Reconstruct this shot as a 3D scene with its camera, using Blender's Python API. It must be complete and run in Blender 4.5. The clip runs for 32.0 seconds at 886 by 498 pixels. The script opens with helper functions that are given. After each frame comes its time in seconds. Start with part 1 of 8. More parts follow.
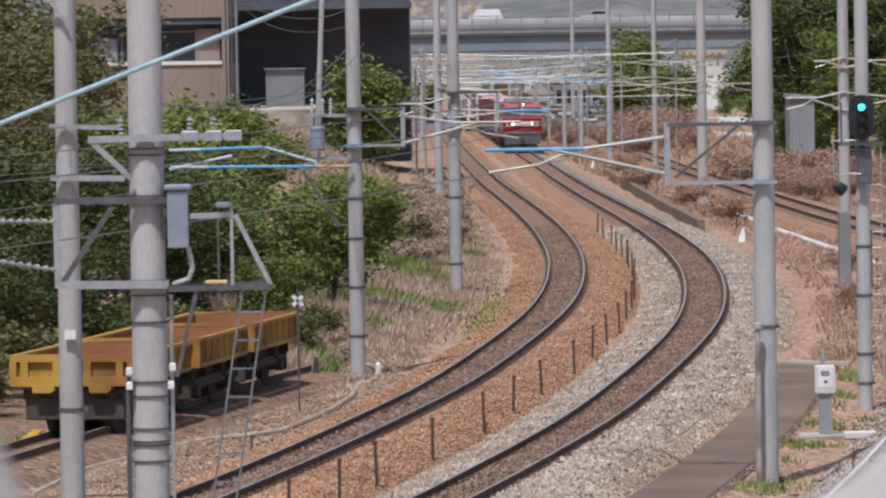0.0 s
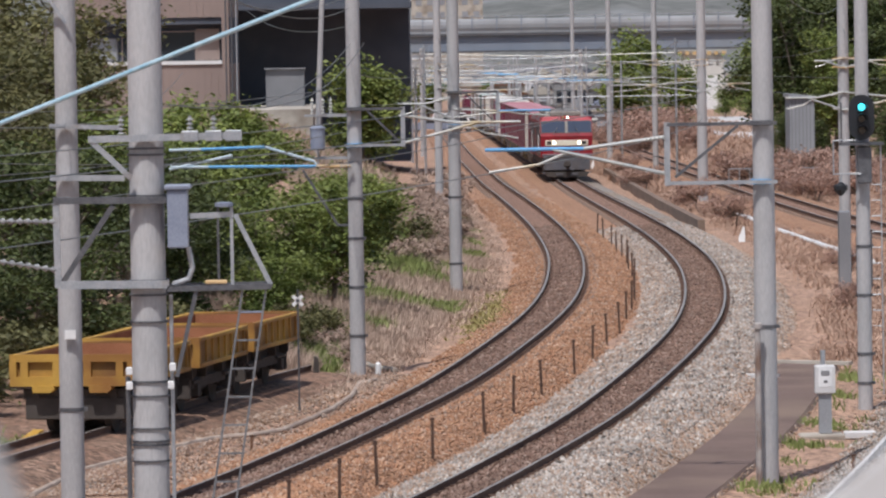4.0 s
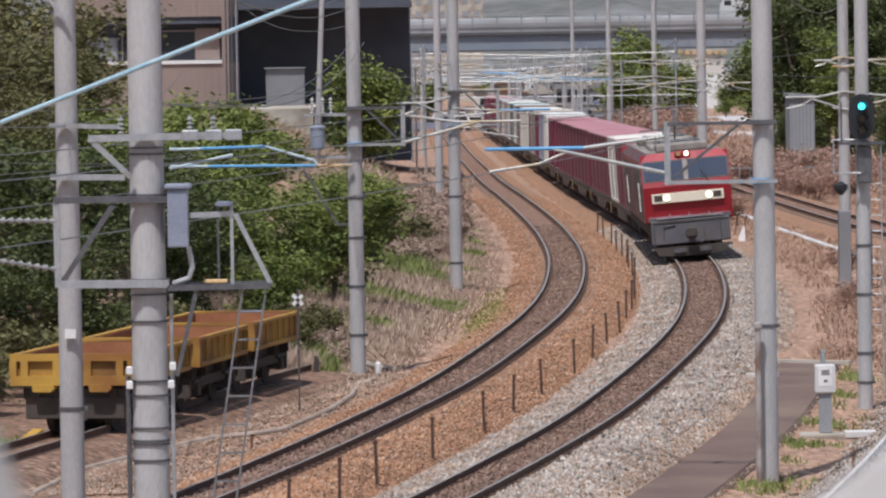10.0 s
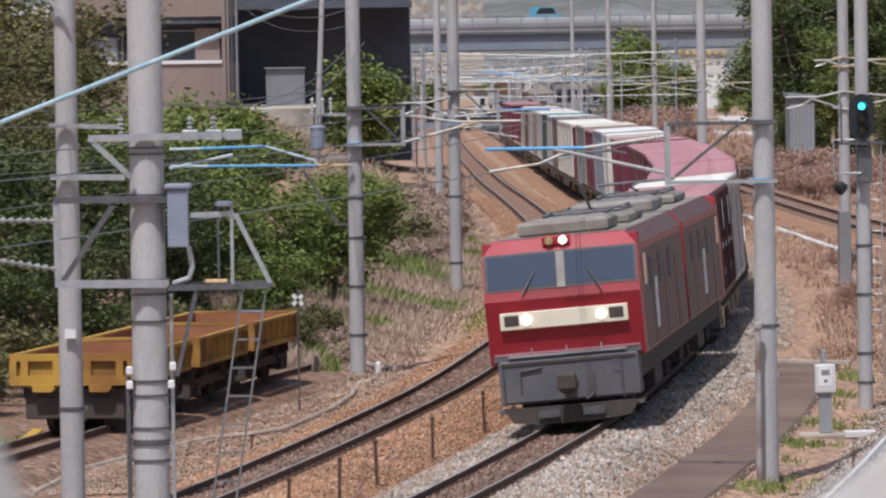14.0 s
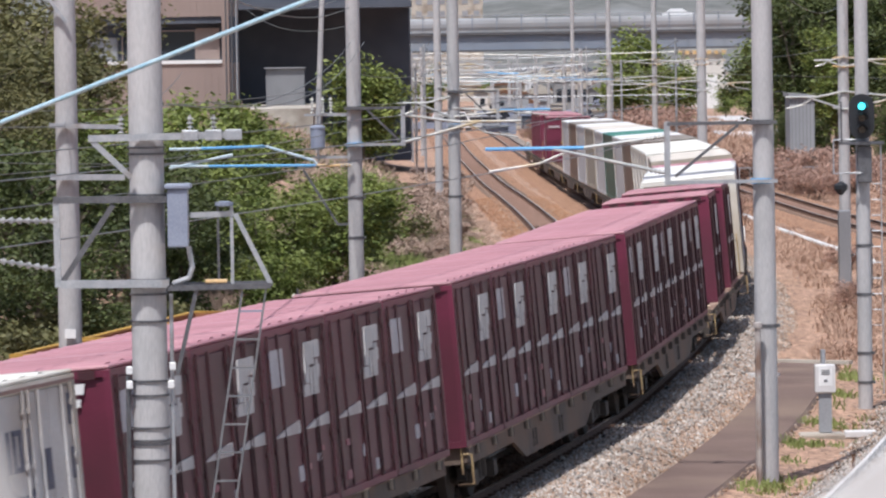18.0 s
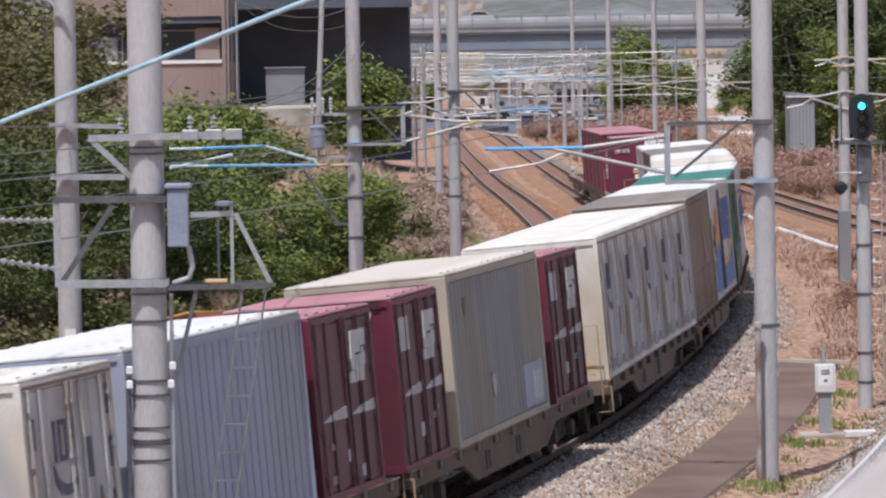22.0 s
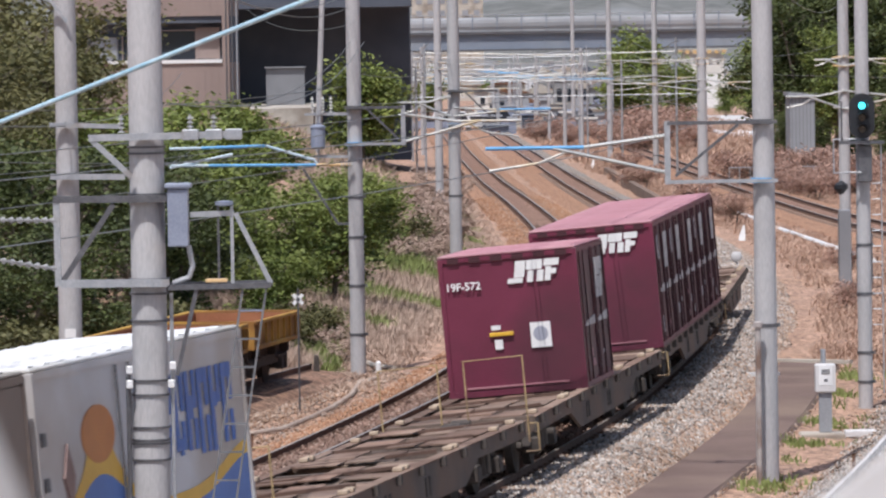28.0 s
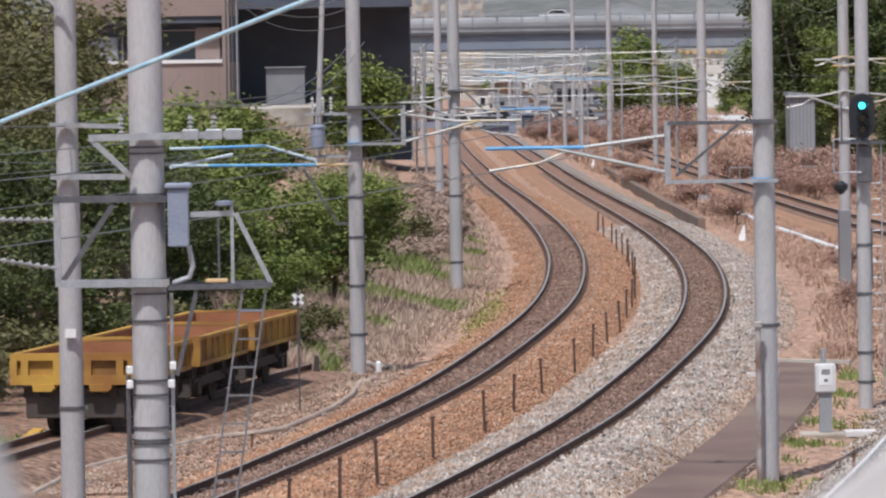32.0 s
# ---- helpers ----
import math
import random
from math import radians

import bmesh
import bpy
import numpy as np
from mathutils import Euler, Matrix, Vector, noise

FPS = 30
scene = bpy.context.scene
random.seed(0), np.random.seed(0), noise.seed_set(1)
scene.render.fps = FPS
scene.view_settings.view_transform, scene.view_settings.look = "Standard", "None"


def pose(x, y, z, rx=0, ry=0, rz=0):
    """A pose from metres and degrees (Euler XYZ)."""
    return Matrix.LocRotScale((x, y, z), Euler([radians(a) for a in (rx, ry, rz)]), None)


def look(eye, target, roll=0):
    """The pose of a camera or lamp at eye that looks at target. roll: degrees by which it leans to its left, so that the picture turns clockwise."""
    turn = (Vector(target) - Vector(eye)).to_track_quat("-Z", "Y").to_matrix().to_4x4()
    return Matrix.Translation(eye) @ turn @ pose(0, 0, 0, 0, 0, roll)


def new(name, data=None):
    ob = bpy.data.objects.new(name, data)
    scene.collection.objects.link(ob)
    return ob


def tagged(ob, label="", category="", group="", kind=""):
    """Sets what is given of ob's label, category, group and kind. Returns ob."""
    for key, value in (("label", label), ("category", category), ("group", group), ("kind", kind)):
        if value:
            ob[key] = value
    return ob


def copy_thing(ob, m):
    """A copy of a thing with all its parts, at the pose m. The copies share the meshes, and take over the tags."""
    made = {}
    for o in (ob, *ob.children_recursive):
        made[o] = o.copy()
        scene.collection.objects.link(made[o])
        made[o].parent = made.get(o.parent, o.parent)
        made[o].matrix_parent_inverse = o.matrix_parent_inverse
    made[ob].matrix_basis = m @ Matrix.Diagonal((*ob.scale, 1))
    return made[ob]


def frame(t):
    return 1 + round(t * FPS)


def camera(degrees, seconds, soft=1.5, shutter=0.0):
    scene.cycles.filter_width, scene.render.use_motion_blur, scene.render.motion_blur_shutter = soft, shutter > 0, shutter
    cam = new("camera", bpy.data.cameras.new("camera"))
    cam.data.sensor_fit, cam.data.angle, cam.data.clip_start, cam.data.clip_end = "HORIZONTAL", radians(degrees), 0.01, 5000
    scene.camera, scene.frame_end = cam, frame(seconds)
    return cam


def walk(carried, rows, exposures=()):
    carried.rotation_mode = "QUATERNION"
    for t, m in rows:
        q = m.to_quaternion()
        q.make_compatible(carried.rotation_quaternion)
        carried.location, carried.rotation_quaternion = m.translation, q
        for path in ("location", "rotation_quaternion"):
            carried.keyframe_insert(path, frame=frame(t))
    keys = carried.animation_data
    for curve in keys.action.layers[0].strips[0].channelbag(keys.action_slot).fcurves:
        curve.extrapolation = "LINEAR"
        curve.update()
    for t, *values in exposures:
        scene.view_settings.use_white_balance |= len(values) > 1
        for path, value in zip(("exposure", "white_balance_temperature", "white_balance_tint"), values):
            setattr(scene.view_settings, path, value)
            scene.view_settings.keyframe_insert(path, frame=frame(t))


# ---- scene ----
# ------------------------------------------------------------------ camera
cam = camera(9.24, 32.0, soft=2.3, shutter=0.15)
cam.data.dof.use_dof, cam.data.dof.focus_distance, cam.data.dof.aperture_fstop = True, 115.0, 36.0
EYE = Vector((0.0, 0.0, 7.28))
LEAN = -0.92
PITCH = 2.214


def aim(down, side):
    """A look from the footbridge, tilted and turned by small angles."""
    p, y = radians(down), radians(side)
    way = Vector((math.sin(y) * math.cos(p), math.cos(y) * math.cos(p), -math.sin(p)))
    return look(EYE, EYE + way * 100, LEAN)


walk(cam, [(0.0, aim(PITCH - 0.0153, 0.004)), (4.0, aim(PITCH - 0.0136, 0.004)), (8.0, aim(PITCH - 0.0074, 0.003)),
           (20.0, aim(PITCH - 0.0050, 0.003)), (24.0, aim(PITCH - 0.0012, 0.002)), (32.0, aim(PITCH, 0.0))],
     exposures=[(0.0, 0.03, 6230, 12), (12.0, 0.03, 6230, 12), (14.0, 0.06, 6230, 12), (17.0, 0.33, 6180, 12), (20.0, 0.40, 6170, 12), (22.0, 0.18, 6190, 14), (24.0, 0.07, 6190, 15), (28.0, 0.29, 6170, 13), (32.0, 0.18, 6180, 12)])

# ------------------------------------------------------------------ light
SUN_FROM = Vector((-0.15, -0.42, 0.89)).normalized()
world = bpy.data.worlds.new("world")
scene.world = world
world.use_nodes = True
wn = world.node_tree.nodes
sky = wn.new("ShaderNodeTexSky")
sky.sky_type = "NISHITA"
sky.sun_disc = False
sky.sun_elevation = math.asin(SUN_FROM.z)
sky.sun_rotation = math.atan2(SUN_FROM.x, SUN_FROM.y)
sky.air_density, sky.dust_density, sky.ozone_density = 1.2, 2.5, 1.0
world.node_tree.links.new(sky.outputs[0], wn["Background"].inputs[0])
wn["Background"].inputs[1].default_value = 0.085
sun = new("sun", bpy.data.lights.new("sun", "SUN"))
sun.data.energy, sun.data.angle, sun.data.color = 3.55, radians(0.6), (1.0, 0.96, 0.90)
sun.matrix_basis = look(SUN_FROM * 100, (0, 0, 0))


# ------------------------------------------------------------------ materials
def surf(name, a, b, scale=3.0, rough=0.85, bump=0.3, metal=0.0, fine=40.0, stain=None, amount=0.35, vary=0.0, island=0.0, bump_scale=None, stretch=None):
    """A weathered surface: two colours mixed by coarse and fine noise, stains of a third one, fine relief."""
    m = bpy.data.materials.new(name)
    m.use_nodes = True
    nt = m.node_tree
    n, ln = nt.nodes, nt.links
    bsdf = n["Principled BSDF"]
    co = n.new("ShaderNodeTexCoord")
    src = co.outputs["Object"]
    if stretch:
        mp = n.new("ShaderNodeMapping")
        mp.inputs["Scale"].default_value = stretch
        ln.new(src, mp.inputs[0])
        src = mp.outputs[0]
    big, small = n.new("ShaderNodeTexNoise"), n.new("ShaderNodeTexNoise")
    big.inputs["Scale"].default_value, small.inputs["Scale"].default_value = scale, fine
    big.inputs["Detail"].default_value, small.inputs["Detail"].default_value = 5, 3
    ln.new(src, big.inputs["Vector"])
    ln.new(src, small.inputs["Vector"])
    add = n.new("ShaderNodeMath")
    add.operation = "MULTIPLY_ADD"
    ln.new(big.outputs[0], add.inputs[0])
    add.inputs[1].default_value = 1.0
    half = n.new("ShaderNodeMath")
    half.operation = "MULTIPLY_ADD"
    ln.new(small.outputs[0], half.inputs[0])
    half.inputs[1].default_value, half.inputs[2].default_value = 0.9, -0.45
    ln.new(half.outputs[0], add.inputs[2])
    ramp = n.new("ShaderNodeMapRange")
    ramp.inputs[1].default_value, ramp.inputs[2].default_value = 0.28, 0.72
    ln.new(add.outputs[0], ramp.inputs[0])
    mix = n.new("ShaderNodeMix")
    mix.data_type = "RGBA"
    mix.inputs[6].default_value, mix.inputs[7].default_value = (*a, 1), (*b, 1)
    ln.new(ramp.outputs[0], mix.inputs[0])
    col = mix.outputs[2]
    if stain:
        st = n.new("ShaderNodeTexNoise")
        st.inputs["Scale"].default_value, st.inputs["Detail"].default_value = scale * 0.37, 7
        ln.new(src, st.inputs["Vector"])
        sr = n.new("ShaderNodeMapRange")
        sr.inputs[1].default_value, sr.inputs[2].default_value = 0.62 - amount * 0.4, 0.72 - amount * 0.2
        ln.new(st.outputs[0], sr.inputs[0])
        m2 = n.new("ShaderNodeMix")
        m2.data_type = "RGBA"
        m2.inputs[7].default_value = (*stain, 1)
        ln.new(col, m2.inputs[6])
        ln.new(sr.outputs[0], m2.inputs[0])
        col = m2.outputs[2]
    if vary or island:
        if island:
            inf = n.new("ShaderNodeNewGeometry").outputs["Random Per Island"]
        else:
            inf = n.new("ShaderNodeObjectInfo").outputs["Random"]
        vr = n.new("ShaderNodeMapRange")
        w = vary or island
        vr.inputs[3].default_value, vr.inputs[4].default_value = 1 - w, 1 + w
        ln.new(inf, vr.inputs[0])
        hs = n.new("ShaderNodeHueSaturation")
        ln.new(vr.outputs[0], hs.inputs["Value"])
        ln.new(col, hs.inputs["Color"])
        col = hs.outputs[0]
    ln.new(col, bsdf.inputs["Base Color"])
    bsdf.inputs["Metallic"].default_value = metal
    rr = n.new("ShaderNodeMapRange")
    rr.inputs[3].default_value, rr.inputs[4].default_value = max(rough - 0.12, 0.05), min(rough + 0.1, 1)
    ln.new(small.outputs[0], rr.inputs[0])
    ln.new(rr.outputs[0], bsdf.inputs["Roughness"])
    if bump:
        bp = n.new("ShaderNodeBump")
        bp.inputs["Strength"].default_value = bump
        bp.inputs["Distance"].default_value = 0.03
        if bump_scale:
            vo = n.new("ShaderNodeTexVoronoi")
            vo.inputs["Scale"].default_value = bump_scale
            ln.new(src, vo.inputs["Vector"])
            ln.new(vo.outputs[0], bp.inputs["Height"])
        else:
            ln.new(small.outputs[0], bp.inputs["Height"])
        ln.new(bp.outputs[0], bsdf.inputs["Normal"])
    return m


def stones(name, a, b, c, scale=16.0, bump=1.0, wide=0.25):
    """Loose crushed stone: cells of three tones with dark gaps, and broad drifts of the third tone."""
    m = bpy.data.materials.new(name)
    m.use_nodes = True
    nt = m.node_tree
    n, ln = nt.nodes, nt.links
    bsdf = n["Principled BSDF"]
    co = n.new("ShaderNodeTexCoord").outputs["Object"]
    vo = n.new("ShaderNodeTexVoronoi")
    vo.inputs["Scale"].default_value = scale
    ln.new(co, vo.inputs["Vector"])
    sep = n.new("ShaderNodeSeparateColor")
    ln.new(vo.outputs["Color"], sep.inputs[0])
    big = n.new("ShaderNodeTexNoise")
    big.inputs["Scale"].default_value, big.inputs["Detail"].default_value = wide, 6
    ln.new(co, big.inputs["Vector"])
    m1, m2, m3 = (n.new("ShaderNodeMix") for _ in range(3))
    for q in (m1, m2, m3):
        q.data_type = "RGBA"
    m1.inputs[6].default_value, m1.inputs[7].default_value = (*a, 1), (*b, 1)
    ln.new(sep.outputs[0], m1.inputs[0])
    r = n.new("ShaderNodeMapRange")
    r.inputs[1].default_value, r.inputs[2].default_value, r.inputs[4].default_value = 0.42, 0.62, 0.85
    ln.new(big.outputs[0], r.inputs[0])
    ln.new(r.outputs[0], m2.inputs[0])
    ln.new(m1.outputs[2], m2.inputs[6])
    m2.inputs[7].default_value = (*c, 1)
    hs = n.new("ShaderNodeHueSaturation")
    vr = n.new("ShaderNodeMapRange")
    vr.inputs[3].default_value, vr.inputs[4].default_value = 0.5, 1.7
    ln.new(sep.outputs[1], vr.inputs[0])
    ln.new(vr.outputs[0], hs.inputs["Value"])
    ln.new(m2.outputs[2], hs.inputs["Color"])
    ln.new(hs.outputs[0], bsdf.inputs["Base Color"])
    bsdf.inputs["Roughness"].default_value = 0.95
    bp = n.new("ShaderNodeBump")
    bp.invert = True
    bp.inputs["Strength"].default_value, bp.inputs["Distance"].default_value = bump, 0.04
    ln.new(vo.outputs["Distance"], bp.inputs["Height"])
    ln.new(bp.outputs[0], bsdf.inputs["Normal"])
    return m


def pebbles(name, tones):
    """Loose stones, each of one of several tones, with a fine grain."""
    m = bpy.data.materials.new(name)
    m.use_nodes = True
    n, ln = m.node_tree.nodes, m.node_tree.links
    bsdf = n["Principled BSDF"]
    ramp = n.new("ShaderNodeValToRGB")
    ramp.color_ramp.interpolation = "LINEAR"
    el = ramp.color_ramp.elements
    while len(el) < len(tones):
        el.new(0.5)
    for i, c in enumerate(tones):
        el[i].position = i / (len(tones) - 1)
        el[i].color = (*c, 1)
    ln.new(n.new("ShaderNodeNewGeometry").outputs["Random Per Island"], ramp.inputs[0])
    tex = n.new("ShaderNodeTexNoise")
    tex.inputs["Scale"].default_value, tex.inputs["Detail"].default_value = 0.7, 8
    ln.new(n.new("ShaderNodeTexCoord").outputs["Object"], tex.inputs["Vector"])
    vr = n.new("ShaderNodeMapRange")
    vr.inputs[1].default_value, vr.inputs[2].default_value, vr.inputs[3].default_value, vr.inputs[4].default_value = 0.3, 0.7, 0.75, 1.25
    ln.new(tex.outputs[0], vr.inputs[0])
    hs = n.new("ShaderNodeHueSaturation")
    ln.new(vr.outputs[0], hs.inputs["Value"])
    ln.new(ramp.outputs[0], hs.inputs["Color"])
    ln.new(hs.outputs[0], bsdf.inputs["Base Color"])
    bsdf.inputs["Roughness"].default_value = 0.95
    return m


def glow(name, colour, power):
    m = bpy.data.materials.new(name)
    m.use_nodes = True
    b = m.node_tree.nodes["Principled BSDF"]
    b.inputs["Base Color"].default_value = (*colour, 1)
    b.inputs["Emission Color"].default_value = (*colour, 1)
    b.inputs["Emission Strength"].default_value = power
    return m


def glassy(name, colour, rough=0.08):
    m = bpy.data.materials.new(name)
    m.use_nodes = True
    b = m.node_tree.nodes["Principled BSDF"]
    b.inputs["Base Color"].default_value = (*colour, 1)
    b.inputs["Roughness"].default_value = rough
    b.inputs["Specular IOR Level"].default_value = 0.8
    return m


CONCRETE = surf("pole_concrete", (0.36, 0.355, 0.36), (0.45, 0.44, 0.445), 2.5, 0.85, 0.25, stain=(0.33, 0.325, 0.33), amount=0.1, stretch=(1, 1, 0.25), vary=0.06)
SLAB = surf("old_concrete", (0.40, 0.36, 0.31), (0.52, 0.48, 0.42), 1.2, 0.9, 0.4, stain=(0.26, 0.22, 0.18), amount=0.4)
PALE_SLAB = surf("pale_concrete", (0.55, 0.54, 0.54), (0.66, 0.65, 0.65), 0.8, 0.85, 0.2, stain=(0.45, 0.44, 0.44), amount=0.3)
WALKWAY = surf("walkway_asphalt", (0.125, 0.082, 0.068), (0.185, 0.125, 0.104), 0.7, 0.92, 0.35, stain=(0.21, 0.15, 0.115), amount=0.35)
STEEL = surf("galvanised_steel", (0.36, 0.38, 0.41), (0.50, 0.51, 0.53), 6, 0.5, 0.1, metal=0.55, stain=(0.30, 0.27, 0.25), amount=0.15)
LADDER_STEEL = surf("weathered_ladder_steel", (0.15, 0.155, 0.165), (0.23, 0.23, 0.24), 6, 0.6, 0.1, metal=0.3)
DARK_STEEL = surf("dark_steel", (0.10, 0.10, 0.11), (0.17, 0.17, 0.18), 6, 0.55, 0.1, metal=0.5)
PIPE = surf("bright_pipe", (0.38, 0.40, 0.41), (0.55, 0.54, 0.50), 3, 0.4, 0.0, metal=0.4, stain=(0.45, 0.36, 0.22), amount=0.2)
CABLE = surf("pale_cable", (0.24, 0.42, 0.53), (0.42, 0.57, 0.65), 3, 0.4, 0.0)
PALE_BLUE = surf("pale_blue_pipe", (0.38, 0.52, 0.62), (0.60, 0.66, 0.68), 3, 0.4, 0.0)
BLUE_PIPE = surf("blue_pipe", (0.10, 0.33, 0.62), (0.16, 0.42, 0.72), 3, 0.4, 0.0)
WIRE = surf("wire", (0.16, 0.17, 0.17), (0.24, 0.25, 0.25), 9, 0.5, 0.0, metal=0.5)
PORCELAIN = surf("porcelain", (0.42, 0.42, 0.40), (0.52, 0.52, 0.50), 8, 0.25, 0.0)
RAIL_TOP = surf("rail_head", (0.34, 0.30, 0.27), (0.46, 0.42, 0.385), 2, 0.45, 0.0, metal=0.5)
RAIL_SIDE = surf("rail_rust", (0.10, 0.058, 0.043), (0.16, 0.095, 0.07), 4, 0.85, 0.2)
RUST = surf("rusted_steel", (0.11, 0.055, 0.033), (0.20, 0.10, 0.055), 5, 0.85, 0.3)
BED_PEBBLE = pebbles("bed_pebbles", ((0.09, 0.055, 0.04), (0.20, 0.125, 0.095), (0.27, 0.18, 0.14), (0.17, 0.10, 0.075), (0.36, 0.27, 0.22)))
BROWN_STONE = stones("rusty_ballast", (0.194, 0.100, 0.059), (0.367, 0.214, 0.135), (0.281, 0.157, 0.097), 13, 0.8, 0.5)
GREY_PEBBLE = pebbles("grey_pebbles", ((0.055, 0.046, 0.040), (0.29, 0.255, 0.23), (0.42, 0.385, 0.355), (0.33, 0.215, 0.145), (0.13, 0.112, 0.10), (0.56, 0.515, 0.47), (0.24, 0.15, 0.10), (0.34, 0.31, 0.285)))
MIXED_PEBBLE = pebbles("mixed_pebbles", ((0.100, 0.057, 0.037), (0.330, 0.204, 0.133), (0.250, 0.204, 0.175), (0.380, 0.242, 0.156), (0.460, 0.380, 0.322), (0.200, 0.109, 0.064)))
BROWN_PEBBLE = pebbles("brown_pebbles", ((0.144, 0.067, 0.036), (0.371, 0.199, 0.113), (0.299, 0.147, 0.081), (0.453, 0.275, 0.171), (0.247, 0.123, 0.072), (0.494, 0.361, 0.270)))
# Bed tone is lowered: shadow in the gaps between loose stones is in the colour.
GREY_STONE = stones("grey_ballast", (0.13, 0.115, 0.105), (0.30, 0.275, 0.25), (0.24, 0.18, 0.135), 13, 0.6, 0.45)
FOUR_FOOT = stones("track_bed", (0.150, 0.085, 0.061), (0.265, 0.163, 0.118), (0.200, 0.114, 0.080), 11, 0.9, 0.5)
EARTH = stones("dry_earth", (0.245, 0.142, 0.094), (0.41, 0.268, 0.187), (0.30, 0.19, 0.138), 8, 0.45, 0.35)
DIRT = stones("siding_dirt", (0.125, 0.072, 0.048), (0.26, 0.168, 0.118), (0.175, 0.098, 0.064), 9, 0.3, 0.5)
SLEEPER = surf("sleeper_concrete", (0.20, 0.14, 0.11), (0.28, 0.205, 0.16), 3, 0.9, 0.3)
PALE_STONE = stones("pale_ballast", (0.36, 0.355, 0.35), (0.52, 0.515, 0.51), (0.45, 0.445, 0.44), 11, 0.6, 0.6)
DRY_GRASS = surf("dry_grass", (0.31, 0.22, 0.172), (0.50, 0.375, 0.295), 0.5, 0.95, 0.0, fine=3, island=0.35)
GREEN_GRASS = surf("green_grass", (0.13, 0.16, 0.045), (0.22, 0.25, 0.08), 0.7, 0.9, 0.0, fine=3, island=0.3)


def leafy(name, a, b):
    m = surf(name, a, b, 0.6, 0.6, 0.0, fine=5, island=0.45)
    bs = m.node_tree.nodes["Principled BSDF"]
    bs.inputs["Specular IOR Level"].default_value = 0.35
    tr = m.node_tree.nodes.new("ShaderNodeBsdfTranslucent")
    mixs = m.node_tree.nodes.new("ShaderNodeMixShader")
    mixs.inputs[0].default_value = 0.3
    out = m.node_tree.nodes["Material Output"]
    src = bs.inputs["Base Color"].links[0].from_socket
    m.node_tree.links.new(src, tr.inputs[0])
    m.node_tree.links.new(bs.outputs[0], mixs.inputs[1])
    m.node_tree.links.new(tr.outputs[0], mixs.inputs[2])
    m.node_tree.links.new(mixs.outputs[0], out.inputs[0])
    return m


LEAF = leafy("leaves_fresh", (0.085, 0.125, 0.030), (0.25, 0.285, 0.075))
LEAF_DARK = leafy("leaves_dark", (0.045, 0.064, 0.024), (0.13, 0.155, 0.05))
LEAF_OLIVE = leafy("leaves_olive", (0.085, 0.088, 0.034), (0.20, 0.185, 0.078))
BARK = surf("bark", (0.10, 0.08, 0.06), (0.17, 0.14, 0.11), 6, 0.95, 0.6)


